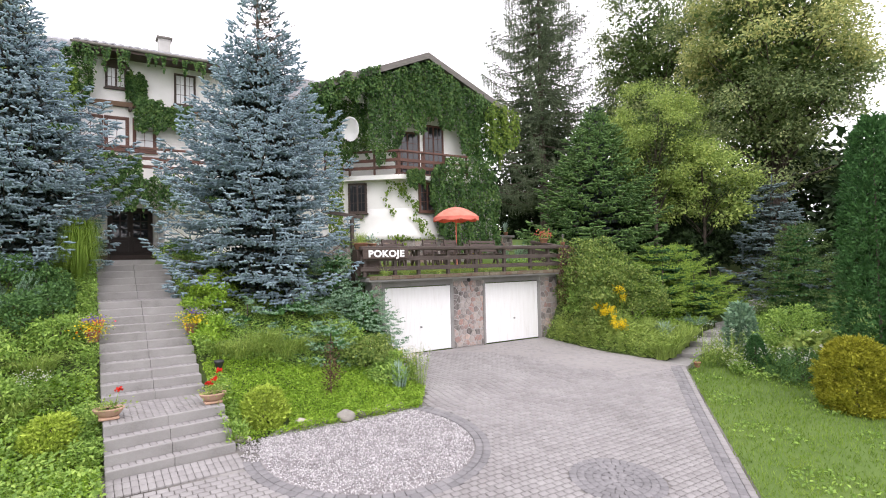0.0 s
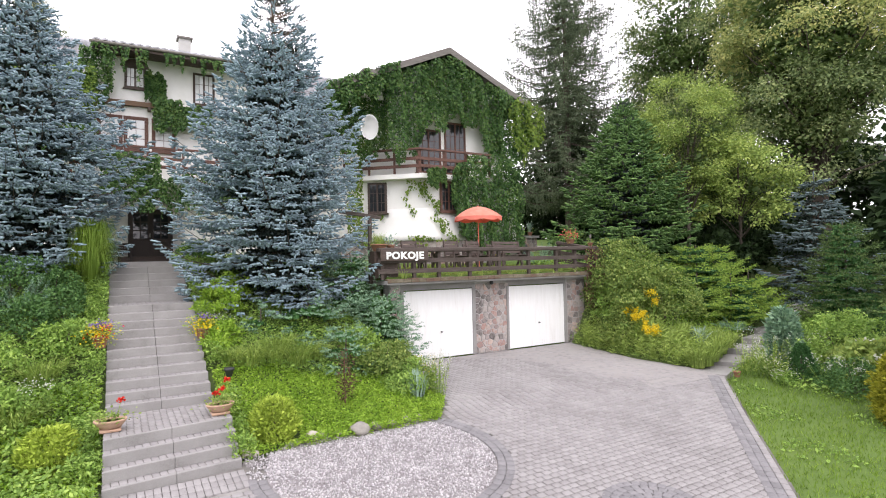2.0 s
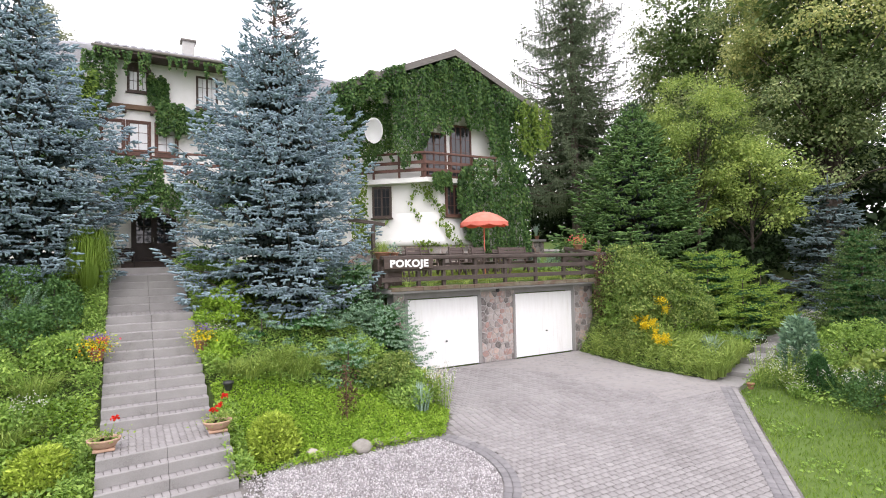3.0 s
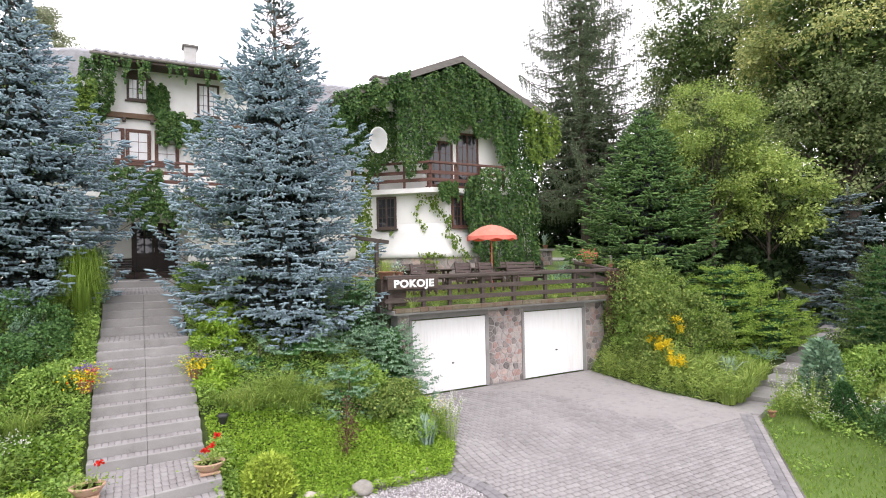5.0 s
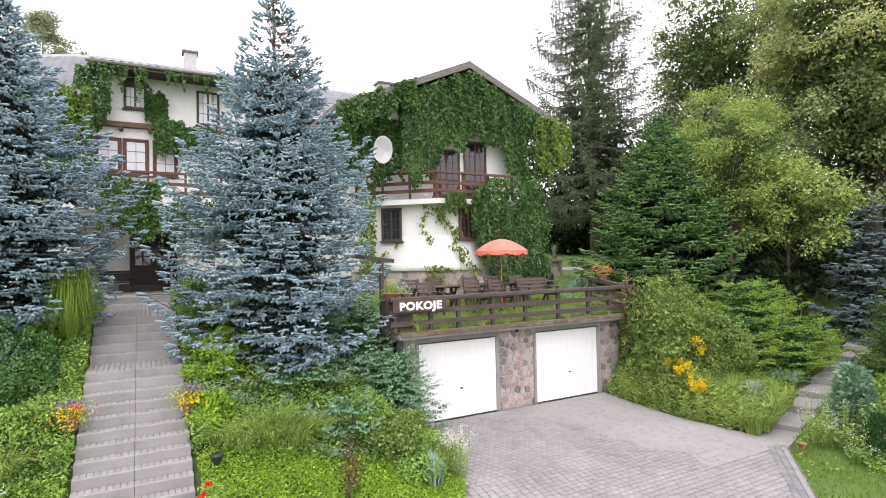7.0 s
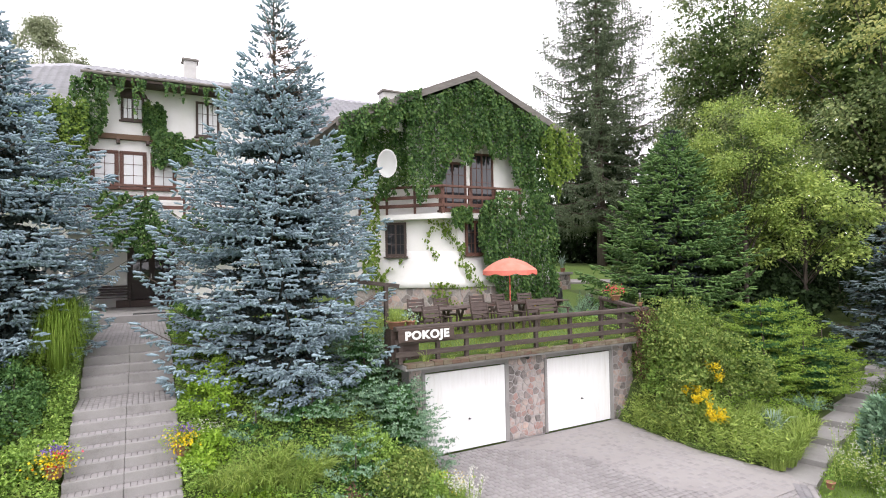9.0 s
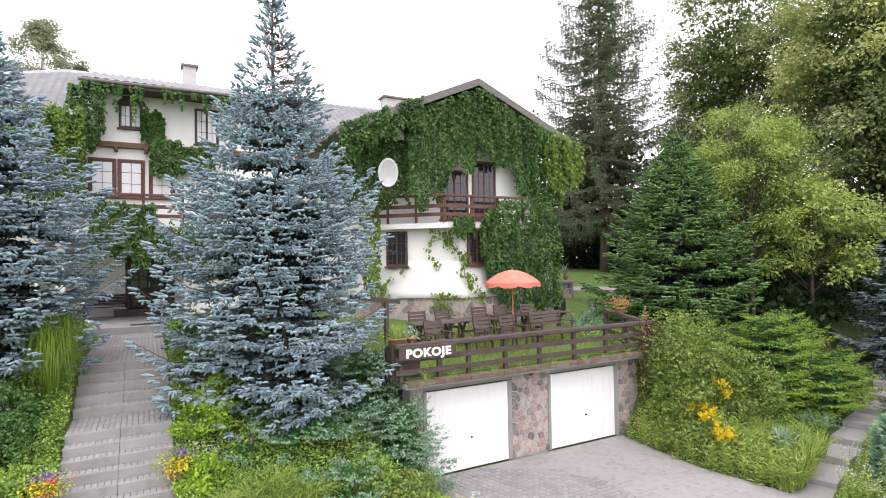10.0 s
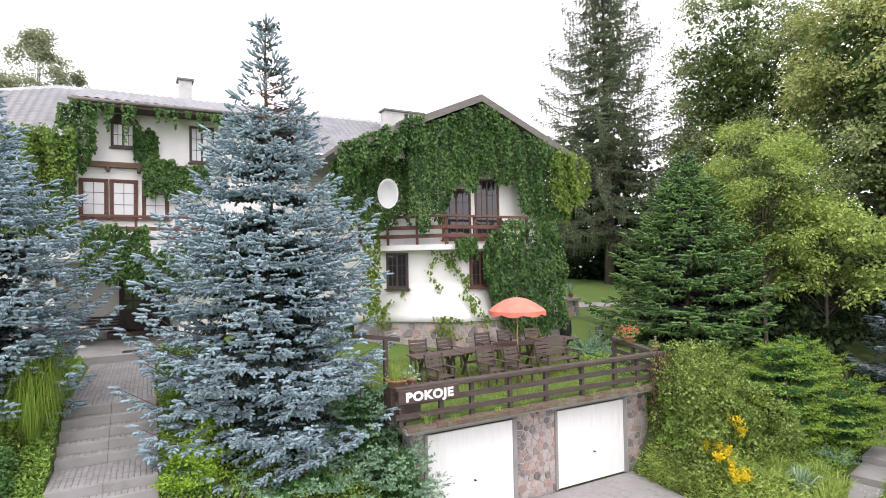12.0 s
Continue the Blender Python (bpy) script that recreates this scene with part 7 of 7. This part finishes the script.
def flowers(parent, rng, centre, spread, n, size, mat, name="flowers", up=0.7):
    """Blossoms: each a ring of six petals."""
    c = np.array(centre) + rng.normal(size=(n, 3)) * np.array(spread) * 0.5
    pos = np.repeat(c, 6, 0)
    a = np.tile(np.arange(6) * math.tau / 6, n) + np.repeat(rng.uniform(0, 6.28, n), 6)
    nrm = unit(rng.normal(size=(n, 3)) * 0.5 + [0, -0.5, up])
    t1 = unit(np.cross(nrm, rng.normal(size=(n, 3))))
    t2 = np.cross(nrm, t1)
    way = np.repeat(t1, 6, 0) * np.cos(a)[:, None] + np.repeat(t2, 6, 0) * np.sin(a)[:, None] + np.repeat(nrm, 6, 0) * 0.25
    return raw(name, *leaf_arrays(pos, way, size * rng.uniform(0.8, 1.2, len(pos)), 0.8, 0.05, np.repeat(nrm, 6, 0), rng), mat, parent)


def leaf_ball(parent, rng, centre, spread, n, size, mat, name="foliage", hang=0.0):
    off = rng.normal(size=(n, 3)) * np.array(spread) * 0.5
    pos = np.array(centre) + off
    way = unit(off) + rng.normal(size=(n, 3)) * 0.4 + [0, 0, 0.3 - hang]
    return raw(name, *leaf_arrays(pos, way, size * rng.uniform(0.7, 1.3, n), 0.7, rng=rng), mat, parent)


PALE_BOWL = surface("pale_terracotta", [(0.25, (0.36, 0.22, 0.15)), (0.55, (0.47, 0.31, 0.22)), (0.85, (0.55, 0.4, 0.3))], 8, 60, 0.85, 0.2)


def bowl(x, y, z, blooms, seed):
    rng = np.random.default_rng(seed)
    t = empty("flower_bowl", x, y, z)
    tagged(t, "shallow terracotta bowl with red geranium on a square foot", "flower pot", "bowls on the stair landing")
    block("foot", x - 0.16, y - 0.13, z, x + 0.16, y + 0.13, z + 0.05, PALE_BOWL, t, bevel=0.02)
    b = bmesh.new()
    lathe(b, [(0.1, 0.05), (0.15, 0.065), (0.205, 0.14), (0.22, 0.165), (0.23, 0.175), (0.23, 0.2), (0.205, 0.2), (0.19, 0.165)], x, y, z, 24, 1.08, 0.85)
    part("bowl", b, PALE_BOWL, t, smooth=True)
    s = bmesh.new()
    lathe(s, [(0.19, 0.15), (0.19, 0.165)], x, y, z, 20, 1.05, 0.82)
    part("soil", s, SOIL, t)
    leaf_ball(t, rng, (x, y, z + 0.23), (0.27, 0.22, 0.11), 240, 0.05, LEAF_YOUNG)
    sb = bmesh.new()
    for k, (dx, dy, h) in enumerate(blooms):
        tube(sb, [(x + dx * 0.4, y + dy, z + 0.2), (x + dx * 0.8, y + dy, z + h * 0.7), (x + dx, y + dy, z + h)], [0.006, 0.005, 0.004], 5)
        flowers(t, rng, (x + dx, y + dy, z + h), (0.05, 0.05, 0.045), 18, 0.028, RED, "flower_head")
    tagged(part("stalk", sb, LEAF_MID, t), kind="stuff")


LZ = STEPS[3][2]
bowl(-9.38, -3.45, LZ, ((0.05, 0.0, 0.46), (0.13, 0.02, 0.62), (-0.08, 0.05, 0.38)), 1)
bowl(-11.12, -3.5, LZ, ((0.16, 0.0, 0.5),), 2)


def basket(x, y, z, seed, extra):
    rng = np.random.default_rng(seed)
    t = empty("flower_pot", x, y, z)
    tagged(t, "round terracotta pot overflowing with yellow and purple flowers", "flower pot", "pots beside the stairs")
    pot_mesh(t, x, y, z, 0.16, 0.24)
    leaf_ball(t, rng, (x, y, z + 0.34), (0.34, 0.3, 0.24), 520, 0.05, LEAF_YOUNG, hang=0.4)
    flowers(t, rng, (x - 0.02, y - 0.1, z + 0.31), (0.3, 0.22, 0.2), 170, 0.024, YELLOW, "yellow_blossom")["kind"] = "stuff"
    flowers(t, rng, (x + 0.03, y, z + 0.5), (0.22, 0.18, 0.08), 100, 0.024, PURPLE, "purple_blossom")["kind"] = "stuff"
    if extra:
        flowers(t, rng, (x + 0.14, y - 0.1, z + 0.45), (0.16, 0.14, 0.08), 22, 0.03, PINK, "pink_blossom")["kind"] = "stuff"
        flowers(t, rng, (x, y - 0.15, z + 0.26), (0.28, 0.16, 0.1), 14, 0.026, RED, "red_blossom")["kind"] = "stuff"


basket(-9.32, -0.55, 1.28, 3, False)
basket(-11.34, -0.6, 1.26, 4, True)

# path lamp beside the stairs
lamp = empty("path_lamp", -8.95, -1.8, gz_(-8.95, -1.8))
tagged(lamp, "black plastic garden lamp with a conical shade", "lamp")
lz = gz_(-8.95, -1.8)
b = bmesh.new()
tube(b, [(-8.95, -1.8, lz - 0.1), (-8.95, -1.8, 0.5)], [0.018, 0.018], 8)
part("post", b, BLACK, lamp)
b = bmesh.new()
lathe(b, [(0.03, 0.36), (0.045, 0.4), (0.09, 0.6), (0.11, 0.62), (0.11, 0.66), (0.06, 0.68)], -8.95, -1.8, 0.08, 18)
part("shade", b, BLACK, lamp, smooth=True)

# rocks at the edge of the gravel
PALE_ROCK = surface("pale_boulder", [(0.2, (0.3, 0.27, 0.22)), (0.8, (0.5, 0.46, 0.4))], 6, 40, 0.9, 0.4)
for i, (x, y, r, c) in enumerate(((-7.85, -4.15, 0.14, 0), (-7.68, -4.1, 0.09, 0), (-6.95, -4.25, 0.19, 1), (-6.6, -4.2, 0.12, 1), (-6.25, -4.2, 0.1, 1), (-9.1, -4.3, 0.1, 0), (-5.9, -4.15, 0.11, 1), (-8.95, -4.35, 0.07, 0), (-5.6, -4.1, 0.1, 1), (-7.35, -4.2, 0.07, 1))):
    b = bmesh.new()
    bmesh.ops.create_icosphere(b, subdivisions=3, radius=r)
    for v in b.verts:
        v.co *= 1 + 0.35 * noise.noise(v.co / r * 0.9 + Vector((i * 7, 0, 0)))
        v.co.z *= 0.7
    bmesh.ops.translate(b, verts=b.verts, vec=(x, y, max(0.09 * y, gz_(x, y)) + r * 0.3))
    tagged(part("rock", b, PALE_ROCK if c == 0 else BOULDER, smooth=True), "rounded field boulder at the gravel edge", "rock", "boulders along the gravel bed")

# staked red-brown shrub
rngp = np.random.default_rng(77)
br = empty("staked_shrub", -6.85, -3.2, gz_(-6.85, -3.2))
tagged(br, "thin red-brown shrub tied to a stake", "shrub")
zb = gz_(-6.85, -3.2)
b = bmesh.new()
tube(b, [(-6.85, -3.2, zb - 0.05), (-6.86, -3.2, zb + 1.15)], [0.012, 0.008], 6)
part("stake", b, WOOD_BEAM, br)
for h, s in ((0.35, 0.16), (0.55, 0.2), (0.95, 0.2)):
    leaf_ball(br, rngp, (-6.83, -3.2, zb + h), (s, s, 0.22), 150, 0.05, LEAF_BROWN, "foliage", 0.5)

# flowering plants on both sides
def perennial(name, x, y, h, label, mat, colour, seed, stems=14, spread=0.25, bloom=0.02, blooms=10, leaf=0.07, lower=0.35, z0=None):
    """Upright stems with leaves and a flower spray at the top of each."""
    rng = np.random.default_rng(seed)
    z0 = gz_(x, y) if z0 is None else z0
    t = empty(name, x, y, z0)
    tagged(t, label, "flowers")
    b = bmesh.new()
    lp, heads = [], []
    for k in range(stems):
        a, r = rng.uniform(0, 6.28), spread * math.sqrt(rng.random())
        hh = h * rng.uniform(0.7, 1.1)
        p0 = np.array((x + r * 0.5 * math.cos(a), y + r * 0.5 * math.sin(a), z0 - 0.03))
        p1 = p0 + (r * 0.7 * math.cos(a), r * 0.7 * math.sin(a), hh)
        tube(b, [p0, p0 * 0.5 + p1 * 0.5, p1], [0.006, 0.005, 0.003], 4)
        for s in np.linspace(lower * 0.4, 0.9, 16):
            lp.append(p0 + (p1 - p0) * s)
        heads.append(p1)
    tagged(part("stalk", b, LEAF_MID, t), kind="stuff")
    lp = np.array(lp)
    way = rng.normal(size=lp.shape) * [1, 1, 0.2] + [0, 0, 0.35]
    raw("foliage", *leaf_arrays(lp, way, leaf * rng.uniform(0.7, 1.3, len(lp)), 0.4, rng=rng), mat, t)
    hp = np.repeat(np.array(heads), blooms, 0) + rng.normal(size=(stems * blooms, 3)) * [0.05, 0.05, 0.06]
    fw = rng.normal(size=(len(hp) * 4, 3)) + [0, 0, 0.4]
    tagged(raw("blossoms", *leaf_arrays(np.repeat(hp, 4, 0), fw, bloom * rng.uniform(0.8, 1.3, len(fw)), 0.7, rng=rng), colour, t), kind="stuff")


perennial("goldenrod", 3.45, -2.25, 0.95, "goldenrod with bright yellow plumes on the bank", LEAF_MID, YELLOW, 201, 16, 0.35, 0.045, 26)
perennial("goldenrod", 3.5, -2.75, 0.7, "goldenrod with bright yellow plumes by the drive", LEAF_MID, YELLOW, 202, 9, 0.22, 0.045, 24)
perennial("goldenrod", 4.31, -2.1, 1.25, "goldenrod with yellow plumes between shrubs", LEAF_MID, YELLOW, 203, 8, 0.25, 0.04, 20)
perennial("dried_flowers", -4.4, -2.95, 0.95, "pale dry flower stalks at the drive edge", GRASS_TALL, WHITE, 204, 22, 0.3, 0.022, 16)
perennial("dried_flowers", -4.45, -2.5, 0.8, "yellowing flower stalks at the drive edge", GRASS_TALL, YELLOW, 205, 10, 0.2, 0.02, 8)
perennial("white_flowers", -12.25, -2.0, 0.5, "small white flowers beside the stairs", LEAF_MID, WHITE, 206, 16, 0.3, 0.022, 5)
perennial("white_flowers", -8.85, -0.3, 0.55, "small white flowers above the stairs", LEAF_MID, WHITE, 207, 18, 0.3, 0.02, 5)
perennial("hollyhock", 4.6, -5.15, 1.0, "tall pale flowering stalks at the foot of the path", LEAF_YOUNG, WHITE, 208, 9, 0.3, 0.02, 5)
perennial("hollyhock", 5.1, -5.6, 0.9, "pale flowering stalks beside the path", LEAF_YOUNG, WHITE, 209, 14, 0.45, 0.018, 5)
perennial("white_flowers", 4.2, -5.45, 0.8, "pale flowering stalks at the foot of the path", LEAF_YOUNG, WHITE, 214, 20, 0.4, 0.02, 6, 0.09)
perennial("white_flowers", 4.5, -6.0, 0.6, "leafy stalks with small white blossoms by the lawn", LEAF_PALE, WHITE, 215, 24, 0.45, 0.02, 5, 0.1)
perennial("white_flowers", 4.1, -6.4, 0.4, "low leafy stalks with white blossoms by the lawn", LEAF_MID, WHITE, 216, 18, 0.4, 0.02, 4, 0.09)
perennial("white_flowers", 5.6, -6.3, 1.0, "tall leafy stalks between the conifers", LEAF_MID, WHITE, 217, 22, 0.5, 0.018, 3, 0.11)
perennial("aster_bush", 4.8, -7.4, 0.75, "shrub with many small white blossoms", LEAF_DARK, WHITE, 210, 30, 0.55, 0.022, 8)
perennial("goldenrod", 3.2, 4.9, 0.6, "yellow flowers at the end of the terrace", LEAF_MID, YELLOW, 211, 10, 0.25, 0.035, 14)
for i, (tx, ty, h) in enumerate(((5.1, -3.35, 0.78), (5.25, -3.2, 0.7))):
    tussock("yucca", tx, ty, "spiky grey-green yucca leaves", BLADE_BLUE, 220 + i, 55, h, 0.12, 0.035, (0.05, 0.6), "yucca")
for i, (tx, ty) in enumerate(((5.3, -3.1), (5.8, -3.3), (6.3, -3.2), (4.6, -2.9), (5.2, -2.7), (5.5, -3.7), (6.0, -3.75), (4.3, -3.9), (4.9, -4.0), (3.75, -4.2), (4.05, -4.25), (4.5, -4.15), (5.3, -3.9))):
    tussock("daylily_clump", tx, ty, "clump of arching light-green daylily leaves", GRASS_TALL, 230 + i, 150, 0.62, 0.2, 0.028)
spray_shrub("juniper", 7.6, -2.95, gz_(7.6, -2.95), 0.4, 0.6, "low blue-grey creeping juniper", JUNIPER, 240, 26)
hyd = np.random.default_rng(9)
for i, (x, y, z) in enumerate(((5.6, -8.0, 0.2), (6.3, -7.4, 0.45), (6.7, -7.2, 0.42), (5.0, -8.6, 0.1))):
    h = flowers(None, hyd, (x, y, z), (0.14, 0.14, 0.12), 70, 0.04, WHITE, "hydrangea_flower")
    tagged(h, "round white hydrangea flower head", "flower", "hydrangea flower heads")

# terrace pots
def terrace_pot(name, x, y, z, r, h, label, plant, mat, colour, seed, n=200, tall=0.25, sx=1.0):
    rng = np.random.default_rng(seed)
    t = empty(name, x, y, z)
    tagged(t, label, "flower pot")
    pot_mesh(t, x, y, z, r, h, sx=sx)
    leaf_ball(t, rng, (x, y, z + h + tall * 0.4), (r * 2.0 * sx, r * 1.6, tall), n, plant, mat)
    if colour:
        flowers(t, rng, (x, y, z + h + tall * 0.75), (r * 2.2 * sx, r * 1.6, tall * 0.6), 60, 0.035, colour)["kind"] = "stuff"
    return t


terrace_pot("flower_bowl", -4.58, 0.02, 3.27, 0.24, 0.2, "wide terracotta bowl with yellow-green grass", 0.05, GRASS_TALL, None, 301, 120, 0.1)
tussock("potted_grass", -4.58, 0.02, "fine yellow-green grass in the terracotta bowl", GRASS_TALL, 309, 150, 0.42, 0.16, 0.008, (0.1, 0.5), z0=3.44)
terrace_pot("flower_pot", -4.22, -0.02, 3.27, 0.12, 0.18, "small terracotta pot with a succulent", 0.08, BLADE_BLUE, None, 302, 60, 0.18)
terrace_pot("flower_box", 3.62, 0.85, 3.5, 0.14, 0.18, "terracotta box of pink geraniums on the rail", 0.06, LEAF_MID, PINK, 303, 220, 0.25, 1.5)
terrace_pot("flower_pot", 3.66, -0.12, 3.38, 0.1, 0.12, "small terracotta bowl on the rail corner", 0.05, LEAF_YOUNG, None, 304, 60, 0.1)
block("pot_stand", -4.78, -0.13, 2.5, -4.05, 0.22, 3.27, WOOD_DARK, None, bevel=0.01)
tagged(bpy.data.objects["pot_stand"], "dark wooden stand below the flower bowls", "stand")
sl = empty("solar_lamp", 3.7, -0.1, 3.4)
tagged(sl, "small white solar garden lamp", "lamp")
b = bmesh.new()
lathe(b, [(0.012, 0.0), (0.012, 0.2), (0.035, 0.22), (0.03, 0.3), (0.05, 0.31), (0.01, 0.34)], 3.7, -0.1, 3.45, 10)
part("lamp_body", b, GREY_WOOD, sl)
# post and beam at the terrace corner
pc = empty("pergola_post", -4.6, 0.6, 2.5)
tagged(pc, "dark wooden post with a short rail at the terrace corner", "post")
block("post", -4.65, 0.55, 1.8, -4.55, 0.65, 4.3, WOOD_RAIL, pc)
block("beam", -0.9, -0.05, -0.05, 0.35, 0.05, 0.05, WOOD_RAIL, pc, m=pose(-4.6, 0.6, 4.33, 0, 8, -10))

# satellite dish
dish = empty("satellite_dish", -2.1, 6.35, 8.54)
tagged(dish, "white oval satellite dish on a bracket", "satellite dish")
b = bmesh.new()
rings = []
for j in range(8):
    s = j / 7
    rings.append([b.verts.new((0.37 * s * math.cos(k * math.tau / 28), 0.14 * (s * s - 1), 0.53 * s * math.sin(k * math.tau / 28))) for k in range(28)] if j else [b.verts.new((0, -0.14, 0))])
for k in range(28):
    b.faces.new((rings[0][0], rings[1][k], rings[1][(k + 1) % 28]))
for r0, r1 in zip(rings[1:], rings[2:]):
    for k in range(28):
        b.faces.new((r0[k], r1[k], r1[(k + 1) % 28], r0[(k + 1) % 28]))
bmesh.ops.solidify(b, geom=b.faces[:], thickness=0.015)
bmesh.ops.transform(b, matrix=pose(-2.1, 6.3, 8.54, 0, 0, -32) @ pose(0, 0, 0, 180, 0, 0), verts=b.verts)
part("reflector", b, METAL_WHITE, dish, smooth=True)
b = bmesh.new()
tube(b, [(-2.04, 6.5, 8.45), (-1.9, 6.8, 8.2), (-1.85, 7.6, 7.9)], [0.03, 0.025, 0.025], 8)
tube(b, [(-2.2, 6.25, 8.02), (-2.36, 6.02, 7.95), (-2.45, 5.95, 8.0)], [0.012, 0.012, 0.02], 6)
part("bracket", b, ROOF_GREY, dish)

# porch: bench, white table, mat
pbn = garden_seat("porch_bench", 1.5, "dark brown wooden bench against the porch wall", "bench", "", DOOR_BROWN)
pbn.matrix_world = pose(-11.3, 14.55, 3.2, 0, 0, 180)
wt = empty("bistro_table", -11.85, 12.75, 3.2)
tagged(wt, "small white round bistro table in the porch", "table")
b = bmesh.new()
lathe(b, [(0.34, 0.72), (0.36, 0.73), (0.36, 0.755), (0.33, 0.76)], -11.85, 12.75, 3.2, 24)
part("tabletop", b, METAL_WHITE, wt)
b = bmesh.new()
lathe(b, [(0.25, 0.0), (0.25, 0.03), (0.05, 0.08), (0.035, 0.4), (0.04, 0.72)], -11.85, 12.75, 3.2, 16)
part("pedestal", b, METAL_WHITE, wt)
block("doormat", -10.35, 10.2, 3.2, -9.3, 10.6, 3.222, BLACK, None)
tagged(bpy.data.objects["doormat"], "dark doormat on the porch floor", "doormat")

# side landing with pots, barrel and stump beyond the terrace
sd = empty("side_landing", 7.7, 9.4, 3.2)
tagged(sd, "stone-walled side landing with a pale slab", "landing", kind="structure")
block("base", 6.3, 8.6, 2.8, 8.6, 10.4, 4.12, MORTAR, sd)
block("slab", 6.2, 8.5, 4.12, 8.7, 10.5, 4.24, CONCRETE, sd)
stone_face(sd, 6.3, 8.6, 3.0, 4.1, 8.6, 0.25, rs)
terrace_pot("flower_box", 7.3, 8.8, 4.24, 0.16, 0.18, "brown terracotta flower box on the landing", 0.05, LEAF_MID, None, 305, 40, 0.08, 1.4)
terrace_pot("flower_pot", 8.35, 8.85, 4.24, 0.13, 0.2, "terracotta pot with a small plant", 0.06, LEAF_MID, None, 306, 40, 0.15)
tussock("agave", 8.35, 8.9, "spiky grey-green agave in a pot", BLADE_BLUE, 307, 40, 0.75, 0.06, 0.05, (0.1, 0.6), "agave", z0=4.42)
brl = empty("rain_barrel", 5.35, 6.0, 3.0)
tagged(brl, "dark plastic rain barrel beside the creeper", "barrel")
b = bmesh.new()
lathe(b, [(0.2, 0), (0.24, 0.2), (0.25, 0.4), (0.24, 0.6), (0.21, 0.75), (0.18, 0.76)], 5.35, 5.8, 2.9, 20)
part("barrel_body", b, BLACK, brl, smooth=True)
b = bmesh.new()
tube(b, [(4.3, 6.0, 4.05), (5.25, 5.85, 3.72)], [0.05, 0.05], 8)
part("downpipe", b, ROOF_GREY, brl)
spray_shrub("juniper", 4.5, 3.6, 2.6, 0.95, 1.1, "feathery grey-green juniper at the terrace end", JUNIPER, 241, 50)
b = bmesh.new()
lathe(b, [(0.2, 0), (0.17, 0.2), (0.16, 0.42), (0.12, 0.46)], 6.4, 5.0, gz_(6.4, 5.0), 12)
tagged(part("tree_stump", b, BARK, smooth=True), "rough grey tree stump on the lawn", "stump")
walk_bm = bmesh.new()
rim = []
for k in range(13):
    f = k / 12
    wx, wy = 8.9 + 6.5 * f, 10.6 - 0.4 * f - 1.4 * f * f
    rim.append([walk_bm.verts.new((wx, wy + w_, gz_(wx, wy + w_) + 0.05)) for w_ in (-0.55, 0.55)])
for (a0, a1), (b0, b1) in zip(rim, rim[1:]):
    walk_bm.faces.new((a0, b0, b1, a1))
for pair in zip(rim, rim[1:]):
    (a0, a1), (b0, b1) = pair
    drop = [walk_bm.verts.new(v.co - Vector((0, 0, 0.2))) for v in (a0, b0)]
    walk_bm.faces.new((a0, drop[0], drop[1], b0))
tagged(part("back_path", walk_bm, SAND), "pale paved walk across the lawn behind the house", "path", kind="structure")
# garage lamp under the slab
gl = empty("wall_lamp", -0.75, 0, 2.25)
tagged(gl, "small black lamp under the terrace slab", "lamp")
b = bmesh.new()
lathe(b, [(0.03, 0.0), (0.06, 0.03), (0.06, 0.1), (0.03, 0.12)], -0.75, -0.12, 2.17, 12)
part("lamp_body", b, BLACK, gl)
# terracotta pot at the foot of the path
terrace_pot("flower_pot", 3.72, -5.4, gz_(3.72, -5.4), 0.1, 0.16, "small terracotta pot at the path", 0.06, LEAF_MID, None, 308, 60, 0.2)

# plants of one kind share a group
for base, group in (("garden_shrub", "shrubs on the banks"), ("daylily_clump", "daylily clumps"), ("tall_grass", "tall grass beside the stairs"), ("woodland_tree", "trees of the wood behind the garden"), ("goldenrod", "goldenrod plants"), ("linden_tree", "linden trees"), ("birch_tree", "birches behind the roof"), ("flowering_shrub", "shrubs beside the garage"), ("yucca", "yuccas beside the path"), ("undergrowth_bush", "bushes below the trees"), ("juniper", "spreading junipers on the banks"), ("thuja", "thujas round the lawn"), ("weed_tuft", "grass tufts on the slab edge")):
    for ob in bpy.data.objects:
        if ob.parent is None and ob.name.split(".")[0] == base:
            ob["group"] = group

for i, (x, h) in enumerate(((-4.0, 0.4), (-3.3, 0.15), (-2.1, 0.18), (-1.3, 0.28), (-0.2, 0.14), (0.9, 0.2), (1.7, 0.13), (2.6, 0.22), (3.3, 0.25))):
    tussock("weed_tuft", x, -0.4, "tuft of dry grass on the slab edge", GRASS_TALL, 500 + i, 26, h, 0.08, 0.008, (0.3, 1.0), z0=GTOP + 0.18)

# the 300 drive blocks nearest the round inlay, as pieces
pv, pf = paver_mesh("paver", PW - 0.017, PD - 0.017)
tilt = pv.copy()
tilt[:, 2] += 0.09 * pv[:, 1]
first = raw("paver", tilt, pf, PAVER_PIECE, road)
first.matrix_world = pose(*near_spots[0][:3], 0, 0, math.degrees(near_spots[0][3]))
for x, y, z, a in near_spots[1:]:
    o = new("paver", first.data)
    o.parent = road
    o.matrix_world = pose(x, y, z, 0, 0, math.degrees(a))
